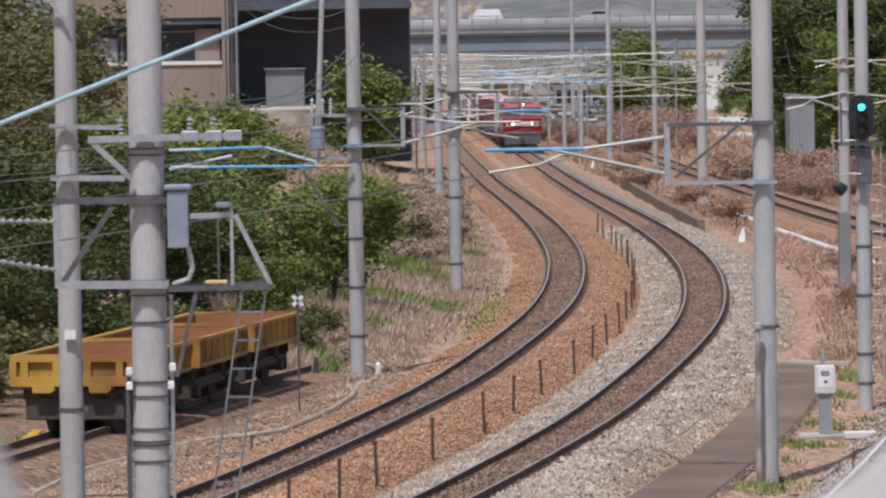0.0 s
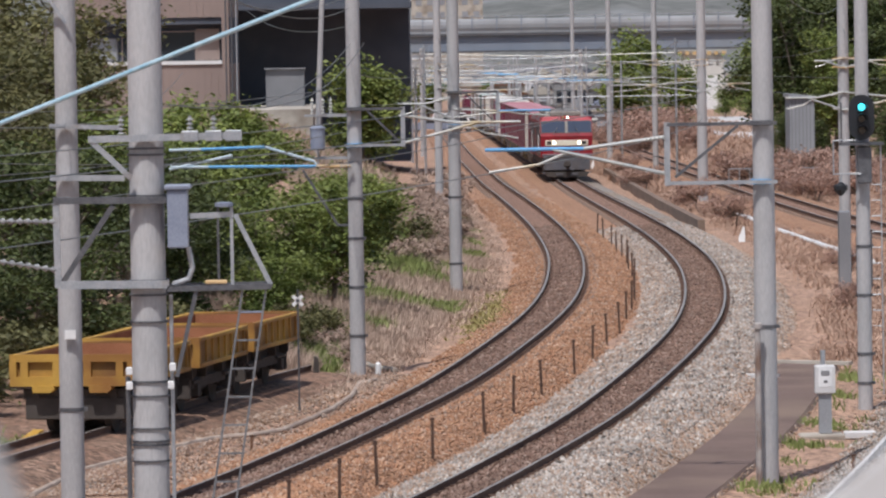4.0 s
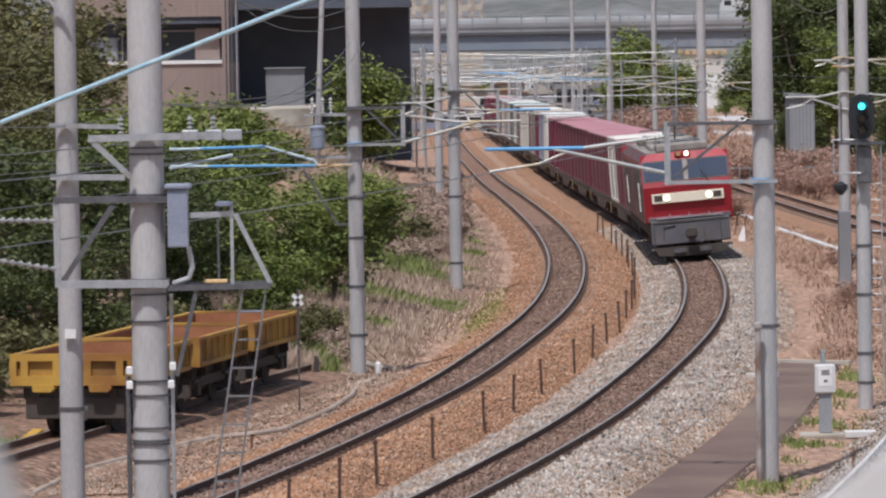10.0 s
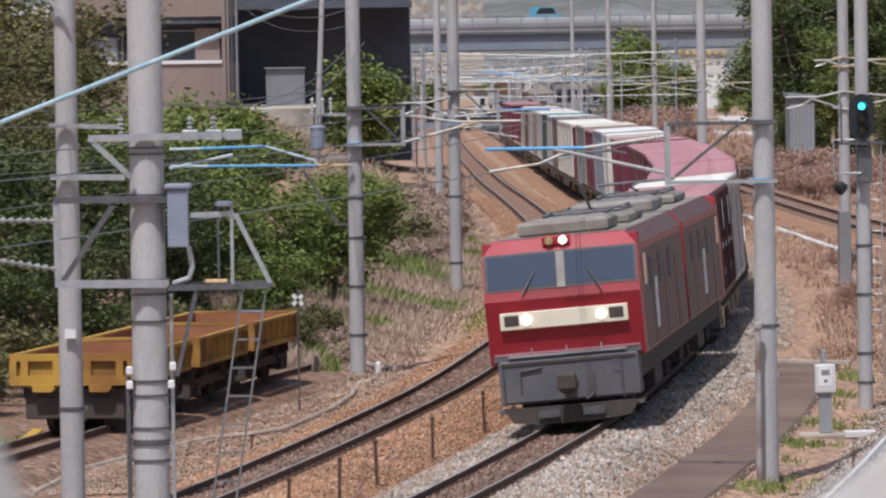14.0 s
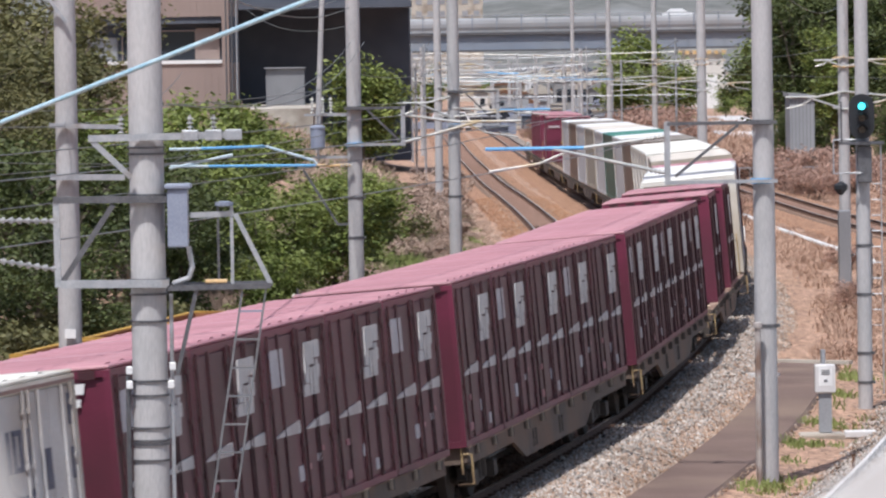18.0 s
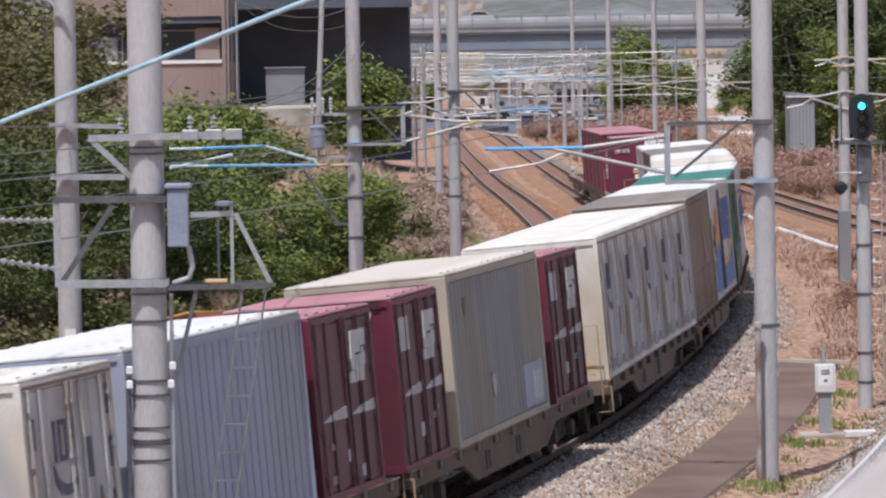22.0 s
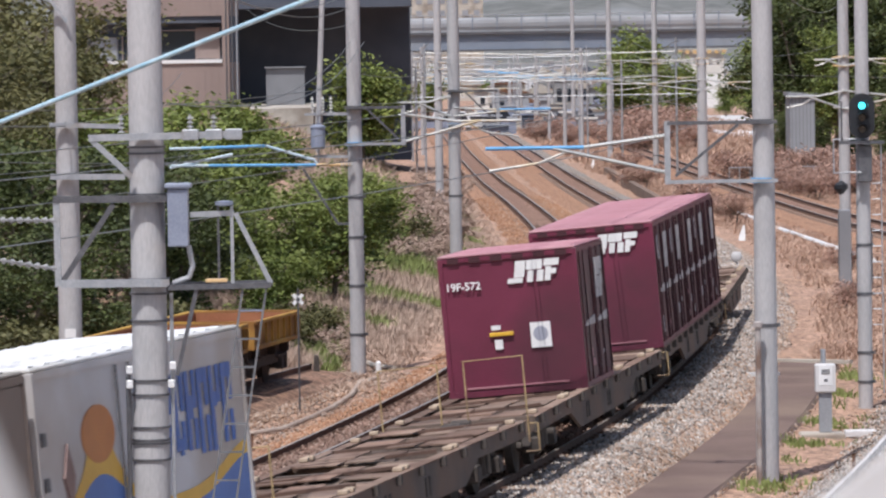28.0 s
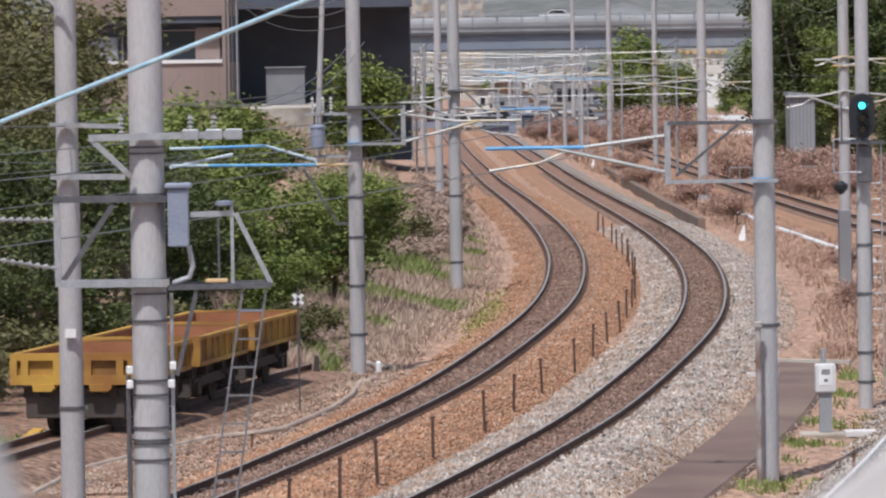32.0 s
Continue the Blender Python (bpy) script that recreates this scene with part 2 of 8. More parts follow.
# ------------------------------------------------------------------ mesh tools
class Mesh:
    """Collects vertices and faces for one mesh; slots pick the material."""

    def __init__(self):
        self.v, self.f, self.s = [], [], []

    def add(self, vs, fs, slot=0):
        k = len(self.v)
        self.v.extend(tuple(p) for p in vs)
        for q in fs:
            self.f.append(tuple(i + k for i in q))
            self.s.append(slot)
        return self

    def box(self, x0, x1, y0, y1, z0, z1, slot=0, bevel=0.0, m=None):
        if bevel:
            b = bevel
            ring = lambda z, e: [(x0 + e + (b - e if False else 0), y0 + e, z), (x1 - e, y0 + e, z), (x1 - e, y1 - e, z), (x0 + e, y1 - e, z)]
            vs = ring(z0, b) + ring(z0 + b, 0) + ring(z1 - b, 0) + ring(z1, b)
            fs = [(3, 2, 1, 0), (12, 13, 14, 15)]
            for k in range(3):
                for i in range(4):
                    j = (i + 1) % 4
                    fs.append((k * 4 + i, k * 4 + j, k * 4 + 4 + j, k * 4 + 4 + i))
        else:
            vs = [(x0, y0, z0), (x1, y0, z0), (x1, y1, z0), (x0, y1, z0), (x0, y0, z1), (x1, y0, z1), (x1, y1, z1), (x0, y1, z1)]
            fs = [(3, 2, 1, 0), (4, 5, 6, 7), (0, 1, 5, 4), (1, 2, 6, 5), (2, 3, 7, 6), (3, 0, 4, 7)]
        if m is not None:
            vs = [m @ Vector(p) for p in vs]
        return self.add(vs, fs, slot)

    def tube(self, a, b, r, r2=None, n=8, slot=0, caps=True):
        a, b = Vector(a), Vector(b)
        r2 = r if r2 is None else r2
        w = (b - a).normalized()
        u = w.orthogonal().normalized()
        t = w.cross(u)
        vs = []
        for p, q in ((a, r), (b, r2)):
            for i in range(n):
                g = 2 * math.pi * i / n
                vs.append(p + u * (q * math.cos(g)) + t * (q * math.sin(g)))
        fs = [(i, (i + 1) % n, n + (i + 1) % n, n + i) for i in range(n)]
        if caps:
            fs += [tuple(range(n - 1, -1, -1)), tuple(range(n, 2 * n))]
        return self.add(vs, fs, slot)

    def path(self, pts, r, n=6, slot=0):
        """A bent tube in one piece through the points."""
        pts = [Vector(p) for p in pts]
        vs, u = [], None
        for i, p in enumerate(pts):
            d = (pts[min(i + 1, len(pts) - 1)] - pts[max(i - 1, 0)]).normalized()
            u = d.orthogonal().normalized() if u is None else (u - d * u.dot(d)).normalized()
            w = d.cross(u)
            vs += [p + u * (r * math.cos(6.2832 * k / n)) + w * (r * math.sin(6.2832 * k / n)) for k in range(n)]
        fs = [(j * n + i, j * n + (i + 1) % n, (j + 1) * n + (i + 1) % n, (j + 1) * n + i) for j in range(len(pts) - 1) for i in range(n)]
        fs += [tuple(range(n - 1, -1, -1)), tuple((len(pts) - 1) * n + i for i in range(n))]
        return self.add(vs, fs, slot)

    def beam(self, a, b, w, h, slot=0):
        """A square bar from a to b, w wide and h high."""
        a, b = Vector(a), Vector(b)
        d = (b - a).normalized()
        up = Vector((0, 0, 1)) if abs(d.z) < 0.95 else Vector((0, 1, 0))
        s = d.cross(up).normalized()
        t = s.cross(d)
        vs = [p + s * (i * w / 2) + t * (j * h / 2) for p in (a, b) for i, j in ((-1, -1), (1, -1), (1, 1), (-1, 1))]
        return self.add(vs, [(3, 2, 1, 0), (4, 5, 6, 7), (0, 1, 5, 4), (1, 2, 6, 5), (2, 3, 7, 6), (3, 0, 4, 7)], slot)

    def lathe(self, base, prof, n=12, slot=0, axis="z"):
        vs, fs = [], []
        for r, z in prof:
            for i in range(n):
                g = 2 * math.pi * i / n
                p = (r * math.cos(g), r * math.sin(g), z)
                if axis == "y":
                    p = (p[0], p[2], p[1])
                if axis == "x":
                    p = (p[2], p[0], p[1])
                vs.append(Vector(p) + Vector(base))
        for k in range(len(prof) - 1):
            for i in range(n):
                j = (i + 1) % n
                fs.append((k * n + i, k * n + j, k * n + n + j, k * n + n + i))
        fs += [tuple(range(n - 1, -1, -1)), tuple((len(prof) - 1) * n + i for i in range(n))]
        return self.add(vs, fs, slot)

    def prism(self, poly, y0, y1, slot=0, axis="y"):
        """A polygon of (x, z) drawn out along y (or of (y, z) along x)."""
        n = len(poly)
        mk = (lambda p, d: (p[0], d, p[1])) if axis == "y" else (lambda p, d: (d, p[0], p[1]))
        vs = [mk(p, y0) for p in poly] + [mk(p, y1) for p in poly]
        fs = [tuple(range(n)), tuple(range(2 * n - 1, n - 1, -1))]
        fs += [(i, n + i, n + (i + 1) % n, (i + 1) % n) for i in range(n)]
        return self.add(vs, fs, slot)

    def data(self, name, *mats, smooth=False):
        me = bpy.data.meshes.new(name)
        me.from_pydata(self.v, [], self.f)
        for q in mats:
            me.materials.append(q)
        if len(mats) > 1:
            me.polygons.foreach_set("material_index", self.s)
        if smooth:
            me.polygons.foreach_set("use_smooth", [True] * len(self.f))
            me.set_sharp_from_angle(angle=radians(42))
        me.update()
        return me


def part(name, mb, material, parent, label="", smooth=False):
    """Links a mesh as one part of a thing."""
    mats = material if isinstance(material, tuple) else (material,)
    ob = new(name, mb.data(name, *mats, smooth=smooth) if isinstance(mb, Mesh) else mb)
    ob.parent = parent
    if label:
        ob["label"] = label
    return ob


def thing(name, label, category, at=(0, 0, 0), turn=0.0, group="", kind=""):
    ob = new(name)
    ob.empty_display_size = 0.2
    ob.matrix_basis = pose(*at, 0, 0, turn)
    return tagged(ob, label, category, group, kind)


def solid(name, mb, material, label, category, group="", kind="", smooth=False):
    mats = material if isinstance(material, tuple) else (material,)
    return tagged(new(name, mb.data(name, *mats, smooth=smooth)), label, category, group, kind)


# ------------------------------------------------------------------ plan of the line
def grade(y):
    """Height of the low rail at a distance y up the line: level, then gently falling away."""
    d, e = max(y - 100.0, 0.0), max(y - 190.0, 0.0)
    return -2.5e-5 * (d * d - e * e)


class Line:
    """A track centre line, evenly stepped, from its far end to its near end."""

    def __init__(self, knots, step=1.0):
        k = [Vector((x, y, 0)) for x, y in knots]
        k = [2 * k[0] - k[1]] + k + [2 * k[-1] - k[-2]]
        raw = []
        for i in range(1, len(k) - 2):
            for j in range(16):
                u = j / 16
                a, b, c, d = k[i - 1:i + 3]
                raw.append(0.5 * (2 * b + (c - a) * u + (2 * a - 5 * b + 4 * c - d) * u * u + (3 * b - a - 3 * c + d) * u ** 3))
        raw.append(k[-2])
        p = np.array([(q.x, q.y) for q in raw])
        s = np.r_[0, np.cumsum(np.hypot(*np.diff(p, axis=0).T))]
        self.n = int(s[-1] / step)
        self.s = np.arange(self.n) * step
        self.x, self.y = np.interp(self.s, s, p[:, 0]), np.interp(self.s, s, p[:, 1])
        for _ in range(30):
            self.x[1:-1] = (self.x[:-2] + 2 * self.x[1:-1] + self.x[2:]) / 4
        self.length = self.s[-1]

    def cant(self, y):
        return 0.09 * min(max((300.0 - y) / 110.0, 0.0), 1.0)

    def at(self, s):
        """Place of the track centre at rail level, and its direction, s metres from the far end."""
        f = lambda q: Vector((np.interp(q, self.s, self.x), np.interp(q, self.s, self.y), 0))
        p, t = f(s), (f(s + 1.5) - f(s - 1.5)).normalized()
        p.z = grade(p.y) + self.cant(p.y) / 2
        return p, t

    def frame_at(self, s):
        """Place, right-hand side (towards larger x when facing the viewer) and up, leaning with the cant."""
        p, t = self.at(s)
        a = math.asin(self.cant(p.y) / 1.13)
        side = Vector((-t.y, t.x, 0))
        right = side * math.cos(a) + Vector((0, 0, math.sin(a)))
        up = Vector((0, 0, math.cos(a))) - side * math.sin(a)
        return p, t, right, up


MAIN = Line([(1.6, 900), (3.4, 660), (5.17, 500), (6.03, 410), (6.63, 350), (7.24, 290), (7.66, 260), (8.13, 230), (8.38, 200), (8.01, 170),
             (6.5, 140), (3.47, 110), (1.34, 95), (-1.21, 80), (-4.6, 63), (-9.6, 42), (-16.0, 20), (-23.0, 0), (-35, -30), (-56, -75), (-95, -150), (-330, -560)])
OTHER = Line([(-2.6, 900), (-0.8, 660), (0.9, 480), (1.6, 400), (2.3, 340), (2.85, 300), (3.43, 270), (3.93, 240), (4.23, 210), (4.06, 180), (2.98, 150),
              (0.53, 120), (-1.31, 105), (-3.56, 90), (-6.8, 72), (-12, 48), (-19, 22), (-26.5, 0), (-39, -30), (-64, -80)])
YARD = Line([(-1.6, 130), (-3.5, 122), (-4.3, 118.5), (-5.1, 113.5), (-5.98, 108), (-6.95, 103), (-9.2, 91), (-13, 75), (-20, 52), (-34, 12)])
SIDE = Line([(13.6, 520), (14.1, 430), (14.8, 344), (15.5, 285), (16.4, 228), (18.0, 188), (20.0, 152), (23, 115), (28, 76)])
# ------------------------------------------------------------------ ground
def side_of(line, y):
    """x of a track's centre at the distance y."""
    return float(np.interp(y, line.y[::-1], line.x[::-1]))


def land(x, y):
    """Height of the ground."""
    z = grade(y) - 0.33
    z += (0.10 * noise.noise((x * 0.35, y * 0.2, 3.1)) + 0.05 * noise.noise((x * 1.3, y * 0.9, 7.7))) * (0.35 if y < 118 else min(0.35 + (y - 118) * 0.05, 1))
    left = side_of(OTHER, y) - 3.4 - x
    if left > 0:
        z += min(left, 14) * 0.10 * min(max((y - 136) / 30, 0), 1)
        z += 3.0 * min(max((y - 200) / 90, 0), 1) * min(max((left - 2) / 9, 0), 1)
    right = x - side_of(MAIN, y) - 3.6
    if right > 0:
        z -= 0.12 * min(right, 1)
        z += 0.6 * min(max((y - 420) / 150, 0), 1) * min(max((right - 10) / 8, 0), 1)
    return z


def ground():
    xs = np.unique(np.concatenate([np.linspace(-900, -60, 12), np.linspace(-60, -16, 23), np.arange(-16, 26, 0.5), np.linspace(26, 70, 20), np.linspace(70, 900, 12)]))
    ys = np.unique(np.concatenate([np.linspace(-500, 60, 20), np.arange(60, 300, 1.0), np.linspace(300, 600, 100), np.linspace(600, 4500, 30)]))
    mb = Mesh()
    nx = len(xs)
    vs = [(x, y, land(x, y)) for y in ys for x in xs]
    fs = [(j * nx + i, j * nx + i + 1, (j + 1) * nx + i + 1, (j + 1) * nx + i) for j in range(len(ys) - 1) for i in range(nx - 1)]
    mb.add(vs, fs)
    solid("ground", mb, EARTH, "dry brown earth beside the railway", "ground", kind="structure", smooth=True)


def yard_dirt():
    """Darker trodden dirt round the siding, a thin sheet on the ground."""
    mb = Mesh()
    ys = np.arange(70, 133, 1.0)
    n = 30
    vs = []
    for y in ys:
        x1 = side_of(OTHER, y) - 2.75 + 0.5 * noise.noise((y * 0.3, 2.0, 0.0)) - 0.12 * max(y - 122, 0)
        for i in range(n):
            x = x1 + (-22 - x1) * (i / (n - 1)) ** 1.3
            vs.append((x, y, land(x, y) + (0.03 if 0 < i < n - 1 else -0.08)))
    mb.add(vs, [(j * n + i + 1, j * n + i, (j + 1) * n + i, (j + 1) * n + i + 1) for j in range(len(ys) - 1) for i in range(n - 1)])
    solid("siding_ground", mb, DIRT, "dark trodden dirt and gravel round the siding", "ground", kind="structure", smooth=True)


def strip(line, s0, s1, step, profile, lean=True):
    """Sweeps a cross-section of (offset, height) along a line."""
    vs, fs = [], []
    n, k = len(profile), 0
    s = s0
    while s <= s1:
        p, t, right, up = line.frame_at(s)
        if not lean:
            right, up = Vector((-t.y, t.x, 0)), Vector((0, 0, 1))
        vs += [p + right * a + up * b for a, b in profile]
        k += 1
        s += step
    for j in range(k - 1):
        for i in range(n - 1):
            fs.append((j * n + i, j * n + i + 1, (j + 1) * n + i + 1, (j + 1) * n + i))
    return vs, fs


RAIL_FORM = [(-0.0325, 0.0), (0.0325, 0.0)]
RAIL_FLANK = [(0.0325, 0.0), (0.0325, -0.04), (0.009, -0.055), (0.009, -0.125), (0.064, -0.148), (0.064, -0.155),
              (-0.064, -0.155), (-0.064, -0.148), (-0.009, -0.125), (-0.009, -0.055), (-0.0325, -0.04), (-0.0325, 0.0)]


def railway(name, line, s0, s1, label, bed, inner, shoulder=1.75, step=2.0, ties=True, steel=(RAIL_TOP, RAIL_SIDE)):
    t = thing(name, label, "railway track", kind="structure")
    for k in (-1, 1):
        mb = Mesh()
        mb.add(*strip(line, s0, s1, step, [(k * 0.565 + a, b) for a, b in RAIL_FORM]))
        v, f = strip(line, s0, s1, step, [(k * 0.565 + a, b) for a, b in RAIL_FLANK])
        mb.add(v, f, 1)
        part("rail", mb, steel, t, "worn steel rail with rusty flanks")
    mb = Mesh()
    a, b = shoulder if isinstance(shoulder, tuple) else (shoulder, shoulder)
    mb.add(*strip(line, s0, s1, step, [(-a - 0.75, -0.62), (-a, -0.24), (-0.78, -0.165), (-0.70, -0.16)]))
    mb.add(*strip(line, s0, s1, step, [(-0.70, -0.16), (-0.45, -0.15), (0.45, -0.15), (0.70, -0.16)]), 1)
    mb.add(*strip(line, s0, s1, step, [(0.70, -0.16), (0.78, -0.165), (b, -0.24), (b + 0.75, -0.62)]), 2)
    part("ballast_bed", mb, (bed[0], inner, bed[1]), t, "ballast of crushed stone")
    mb = Mesh()
    s = s0
    while s < s1:
        p, d, r, u = line.frame_at(s)
        if ties and p.y > 60 and p.y < 330:
            for sg in (-1, 1):
                o = p + r * (sg * 0.75) - u * 0.168
                vs = [o + r * x + d * y + u * z for z in (-0.08, 0.012) for x, y in ((-0.26, -0.1), (0.26, -0.1), (0.26, 0.1), (-0.26, 0.1))]
                mb.add(vs, [(4, 5, 6, 7), (0, 1, 5, 4), (1, 2, 6, 5), (2, 3, 7, 6), (3, 0, 4, 7)])
                o = p + r * (sg * 0.565) - u * 0.13
                vs = [o + r * x + d * y + u * z for z in (-0.02, 0.03) for x, y in ((-0.13, -0.05), (0.13, -0.05), (0.13, 0.05), (-0.13, 0.05))]
                mb.add(vs, [(4, 5, 6, 7), (0, 1, 5, 4), (1, 2, 6, 5), (2, 3, 7, 6), (3, 0, 4, 7)], 1)
        s += 0.61
    if ties:
        tagged(part("sleeper_ends", mb, (SLEEPER, RAIL_SIDE), t, "dusty sleeper ends and rail fastenings"), kind="stuff")


def loose_stones(name, material, label, zones, count, seed, near=84.0, span=140.0, size=(0.02, 0.046)):
    """Loose stones on the shoulders: zones give a line, offsets from and to, and heights there."""
    rng = np.random.default_rng(seed)
    base = np.array([(0, 0, 1), (1, 0, 0.1), (0, 1, 0.15), (-1, 0, 0.05), (0, -1, 0.1), (0, 0, -0.7)], float)
    tri = np.array([(0, 1, 2), (0, 2, 3), (0, 3, 4), (0, 4, 1), (5, 2, 1), (5, 3, 2), (5, 4, 3), (5, 1, 4)])
    pts = []
    for i, (line, a, b, za, zb) in enumerate(zones):
        n = count // len(zones)
        y = near + span * rng.random(n) ** 1.8
        u = rng.random(n)
        off = a + (b - a) * u
        cant = 0.09 * np.clip((300.0 - y) / 110.0, 0, 1) * (1 if line in (MAIN, OTHER) else 0)
        d = np.maximum(y - 100.0, 0) ** 2 - np.maximum(y - 190.0, 0) ** 2
        x = np.interp(y, line.y[::-1], line.x[::-1]) + off
        z = -2.5e-5 * d + cant / 2 + za + (zb - za) * u + off * cant / 1.13
        r = rng.uniform(size[0], size[1], n)
        g = rng.random(n) * 6.28
        sc = np.stack([rng.uniform(.7, 1.3, n), rng.uniform(.7, 1.3, n), rng.uniform(.7, 1.25, n)], 1) * r[:, None]
        p = base[None] * sc[:, None] * rng.uniform(.75, 1.25, (n, 6, 1))
        c, w = np.cos(g)[:, None], np.sin(g)[:, None]
        pts.append(np.stack([p[..., 0] * c - p[..., 1] * w + x[:, None], p[..., 0] * w + p[..., 1] * c + y[:, None], p[..., 2] + (z + r * 0.3)[:, None]], 2))
    pts = np.concatenate(pts)
    n = len(pts)
    me = bpy.data.meshes.new(name)
    me.vertices.add(n * 6)
    me.vertices.foreach_set("co", pts.ravel())
    me.loops.add(n * 24)
    me.loops.foreach_set("vertex_index", (tri[None] + (np.arange(n) * 6)[:, None, None]).ravel())
    me.polygons.add(n * 8)
    me.polygons.foreach_set("loop_start", np.arange(n * 8) * 3)
    me.materials.append(material)
    me.update(calc_edges=True)
    tagged(new(name, me), label, "ballast", kind="stuff")


def blades(name, material, label, spots, height, seed, width=0.012, lean=0.5, per=5):
    """Tufts of grass at spots of (x, y, size)."""
    rng = np.random.default_rng(seed)
    mb = Mesh()
    for x, y, k in spots:
        z = land(x, y) - 0.02
        for _ in range(per):
            g = rng.random() * 6.28
            h = height * k * rng.uniform(0.5, 1.2)
            l = lean * h * rng.uniform(0.1, 1.0)
            dx, dy = math.cos(g) * l, math.sin(g) * l
            w = width * rng.uniform(0.6, 1.4)
            bx, by = x + rng.normal(0, 0.13), y + rng.normal(0, 0.13)
            mb.add([(bx - w, by, z), (bx + w, by, z), (bx + dx * .4 + w * .7, by + dy * .4, z + h * .6), (bx + dx * .4 - w * .7, by + dy * .4, z + h * .6), (bx + dx, by + dy, z + h * 0.95)],
                   [(0, 1, 2, 3), (3, 2, 4)])
    solid(name, mb, material, label, "grass", kind="stuff")


# ------------------------------------------------------------------ poles
def pole(x, y, r0, r1, height, label, bands=(), base=None):
    z = land(x, y) - 0.05 if base is None else base
    t = thing("catenary_pole", label, "pole", (x, y, z), group="concrete poles along the line")
    mb = Mesh()
    mb.tube((0, 0, 0), (0, 0, height), r0, r1, n=24)
    part("shaft", mb, CONCRETE, t, smooth=True)
    for h in bands:
        mb = Mesh()
        r = r0 + (r1 - r0) * h / height
        mb.lathe((0, 0, h), [(r + 0.004, -0.03), (r + 0.012, -0.03), (r + 0.012, 0.03), (r + 0.004, 0.03)], 20)
        mb.box(r, r + 0.06, -0.03, 0.03, h - 0.03, h + 0.03)
        part("clamp_band", mb, DARK_STEEL, t)
    return t
# ------------------------------------------------------------------ the freight train
MAROON = surf("maroon_paint", (0.128, 0.018, 0.043), (0.165, 0.026, 0.058), 0.9, 0.5, 0.05, stain=(0.085, 0.020, 0.034), amount=0.3, vary=0.12)
# Dusty door maroon, darker than the ends: the side's shade is in the colour.
MAROON_SIDE = surf("dusty_shaded_maroon", (0.098, 0.034, 0.044), (0.135, 0.050, 0.062), 0.9, 0.55, 0.05, stain=(0.075, 0.034, 0.036), amount=0.35, vary=0.15)
SKIRT_GREY = surf("loco_skirt", (0.085, 0.085, 0.102), (0.13, 0.13, 0.146), 2.2, 0.65, 0.1, stain=(0.11, 0.09, 0.08), amount=0.35)
PLATE_RED = surf("plate_red", (0.13, 0.012, 0.018), (0.17, 0.016, 0.022), 2, 0.5, 0.0)
MAROON_DARK = surf("maroon_posts", (0.040, 0.011, 0.016), (0.06, 0.016, 0.022), 0.9, 0.6, 0.05)
RED = surf("loco_red", (0.25, 0.012, 0.022), (0.32, 0.018, 0.030), 1.5, 0.42, 0.03, stain=(0.20, 0.014, 0.02), amount=0.25)
FADED = surf("faded_roof", (0.36, 0.16, 0.19), (0.46, 0.25, 0.275), 1.1, 0.6, 0.05, stain=(0.28, 0.105, 0.13), amount=0.35, vary=0.1)
LOCO_GREY = surf("loco_grey", (0.055, 0.055, 0.064), (0.09, 0.09, 0.10), 3, 0.6, 0.1, stain=(0.075, 0.065, 0.06), amount=0.3)
ROOF_GREY = surf("loco_roof", (0.24, 0.22, 0.20), (0.34, 0.32, 0.29), 2, 0.7, 0.1, stain=(0.15, 0.12, 0.10), amount=0.4)
CREAM = surf("cream_band", (0.72, 0.66, 0.52), (0.80, 0.74, 0.62), 3, 0.4, 0.0)
GRIME = surf("wagon_frame", (0.09, 0.064, 0.052), (0.15, 0.11, 0.09), 1.8, 0.85, 0.3, stain=(0.22, 0.16, 0.12), amount=0.35)
SILL_GREY = surf("wagon_sill", (0.085, 0.068, 0.06), (0.14, 0.115, 0.10), 1.5, 0.8, 0.2, stain=(0.17, 0.11, 0.08), amount=0.4)
BOGIE = surf("bogie", (0.05, 0.042, 0.038), (0.085, 0.07, 0.062), 3, 0.85, 0.3)
WINDSCREEN = glassy("windscreen", (0.045, 0.06, 0.10))
# Dusty grey-red, darkened further: the flank's shade is put into the colour.
FLANK = surf("loco_flank", (0.10, 0.062, 0.060), (0.145, 0.092, 0.088), 1.2, 0.6, 0.05, stain=(0.135, 0.05, 0.052), amount=0.4)
HEAD_RED = surf("loco_roof_edge", (0.33, 0.022, 0.04), (0.42, 0.035, 0.055), 1.5, 0.6, 0.03, stain=(0.36, 0.07, 0.08), amount=0.3)
WHITE = surf("white_paint", (0.70, 0.70, 0.70), (0.80, 0.80, 0.80), 2, 0.5, 0.0)
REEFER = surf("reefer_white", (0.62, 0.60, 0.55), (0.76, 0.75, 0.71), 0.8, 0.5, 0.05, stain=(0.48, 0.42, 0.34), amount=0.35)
# Same paint as the reefer white; the side's shade is put into this greyer copy.
REEFER_SHADED = surf("reefer_shaded_side", (0.48, 0.47, 0.47), (0.60, 0.59, 0.59), 0.8, 0.55, 0.05, stain=(0.34, 0.29, 0.25), amount=0.4)
NAVY_MARK = surf("navy_mark", (0.07, 0.075, 0.12), (0.11, 0.115, 0.16), 3, 0.6, 0.0)
RUST_PALE = surf("pale_rust", (0.50, 0.36, 0.22), (0.62, 0.50, 0.36), 2.5, 0.8, 0.0)
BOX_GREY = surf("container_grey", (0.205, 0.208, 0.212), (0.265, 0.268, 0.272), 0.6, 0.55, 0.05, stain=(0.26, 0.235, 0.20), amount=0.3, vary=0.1)
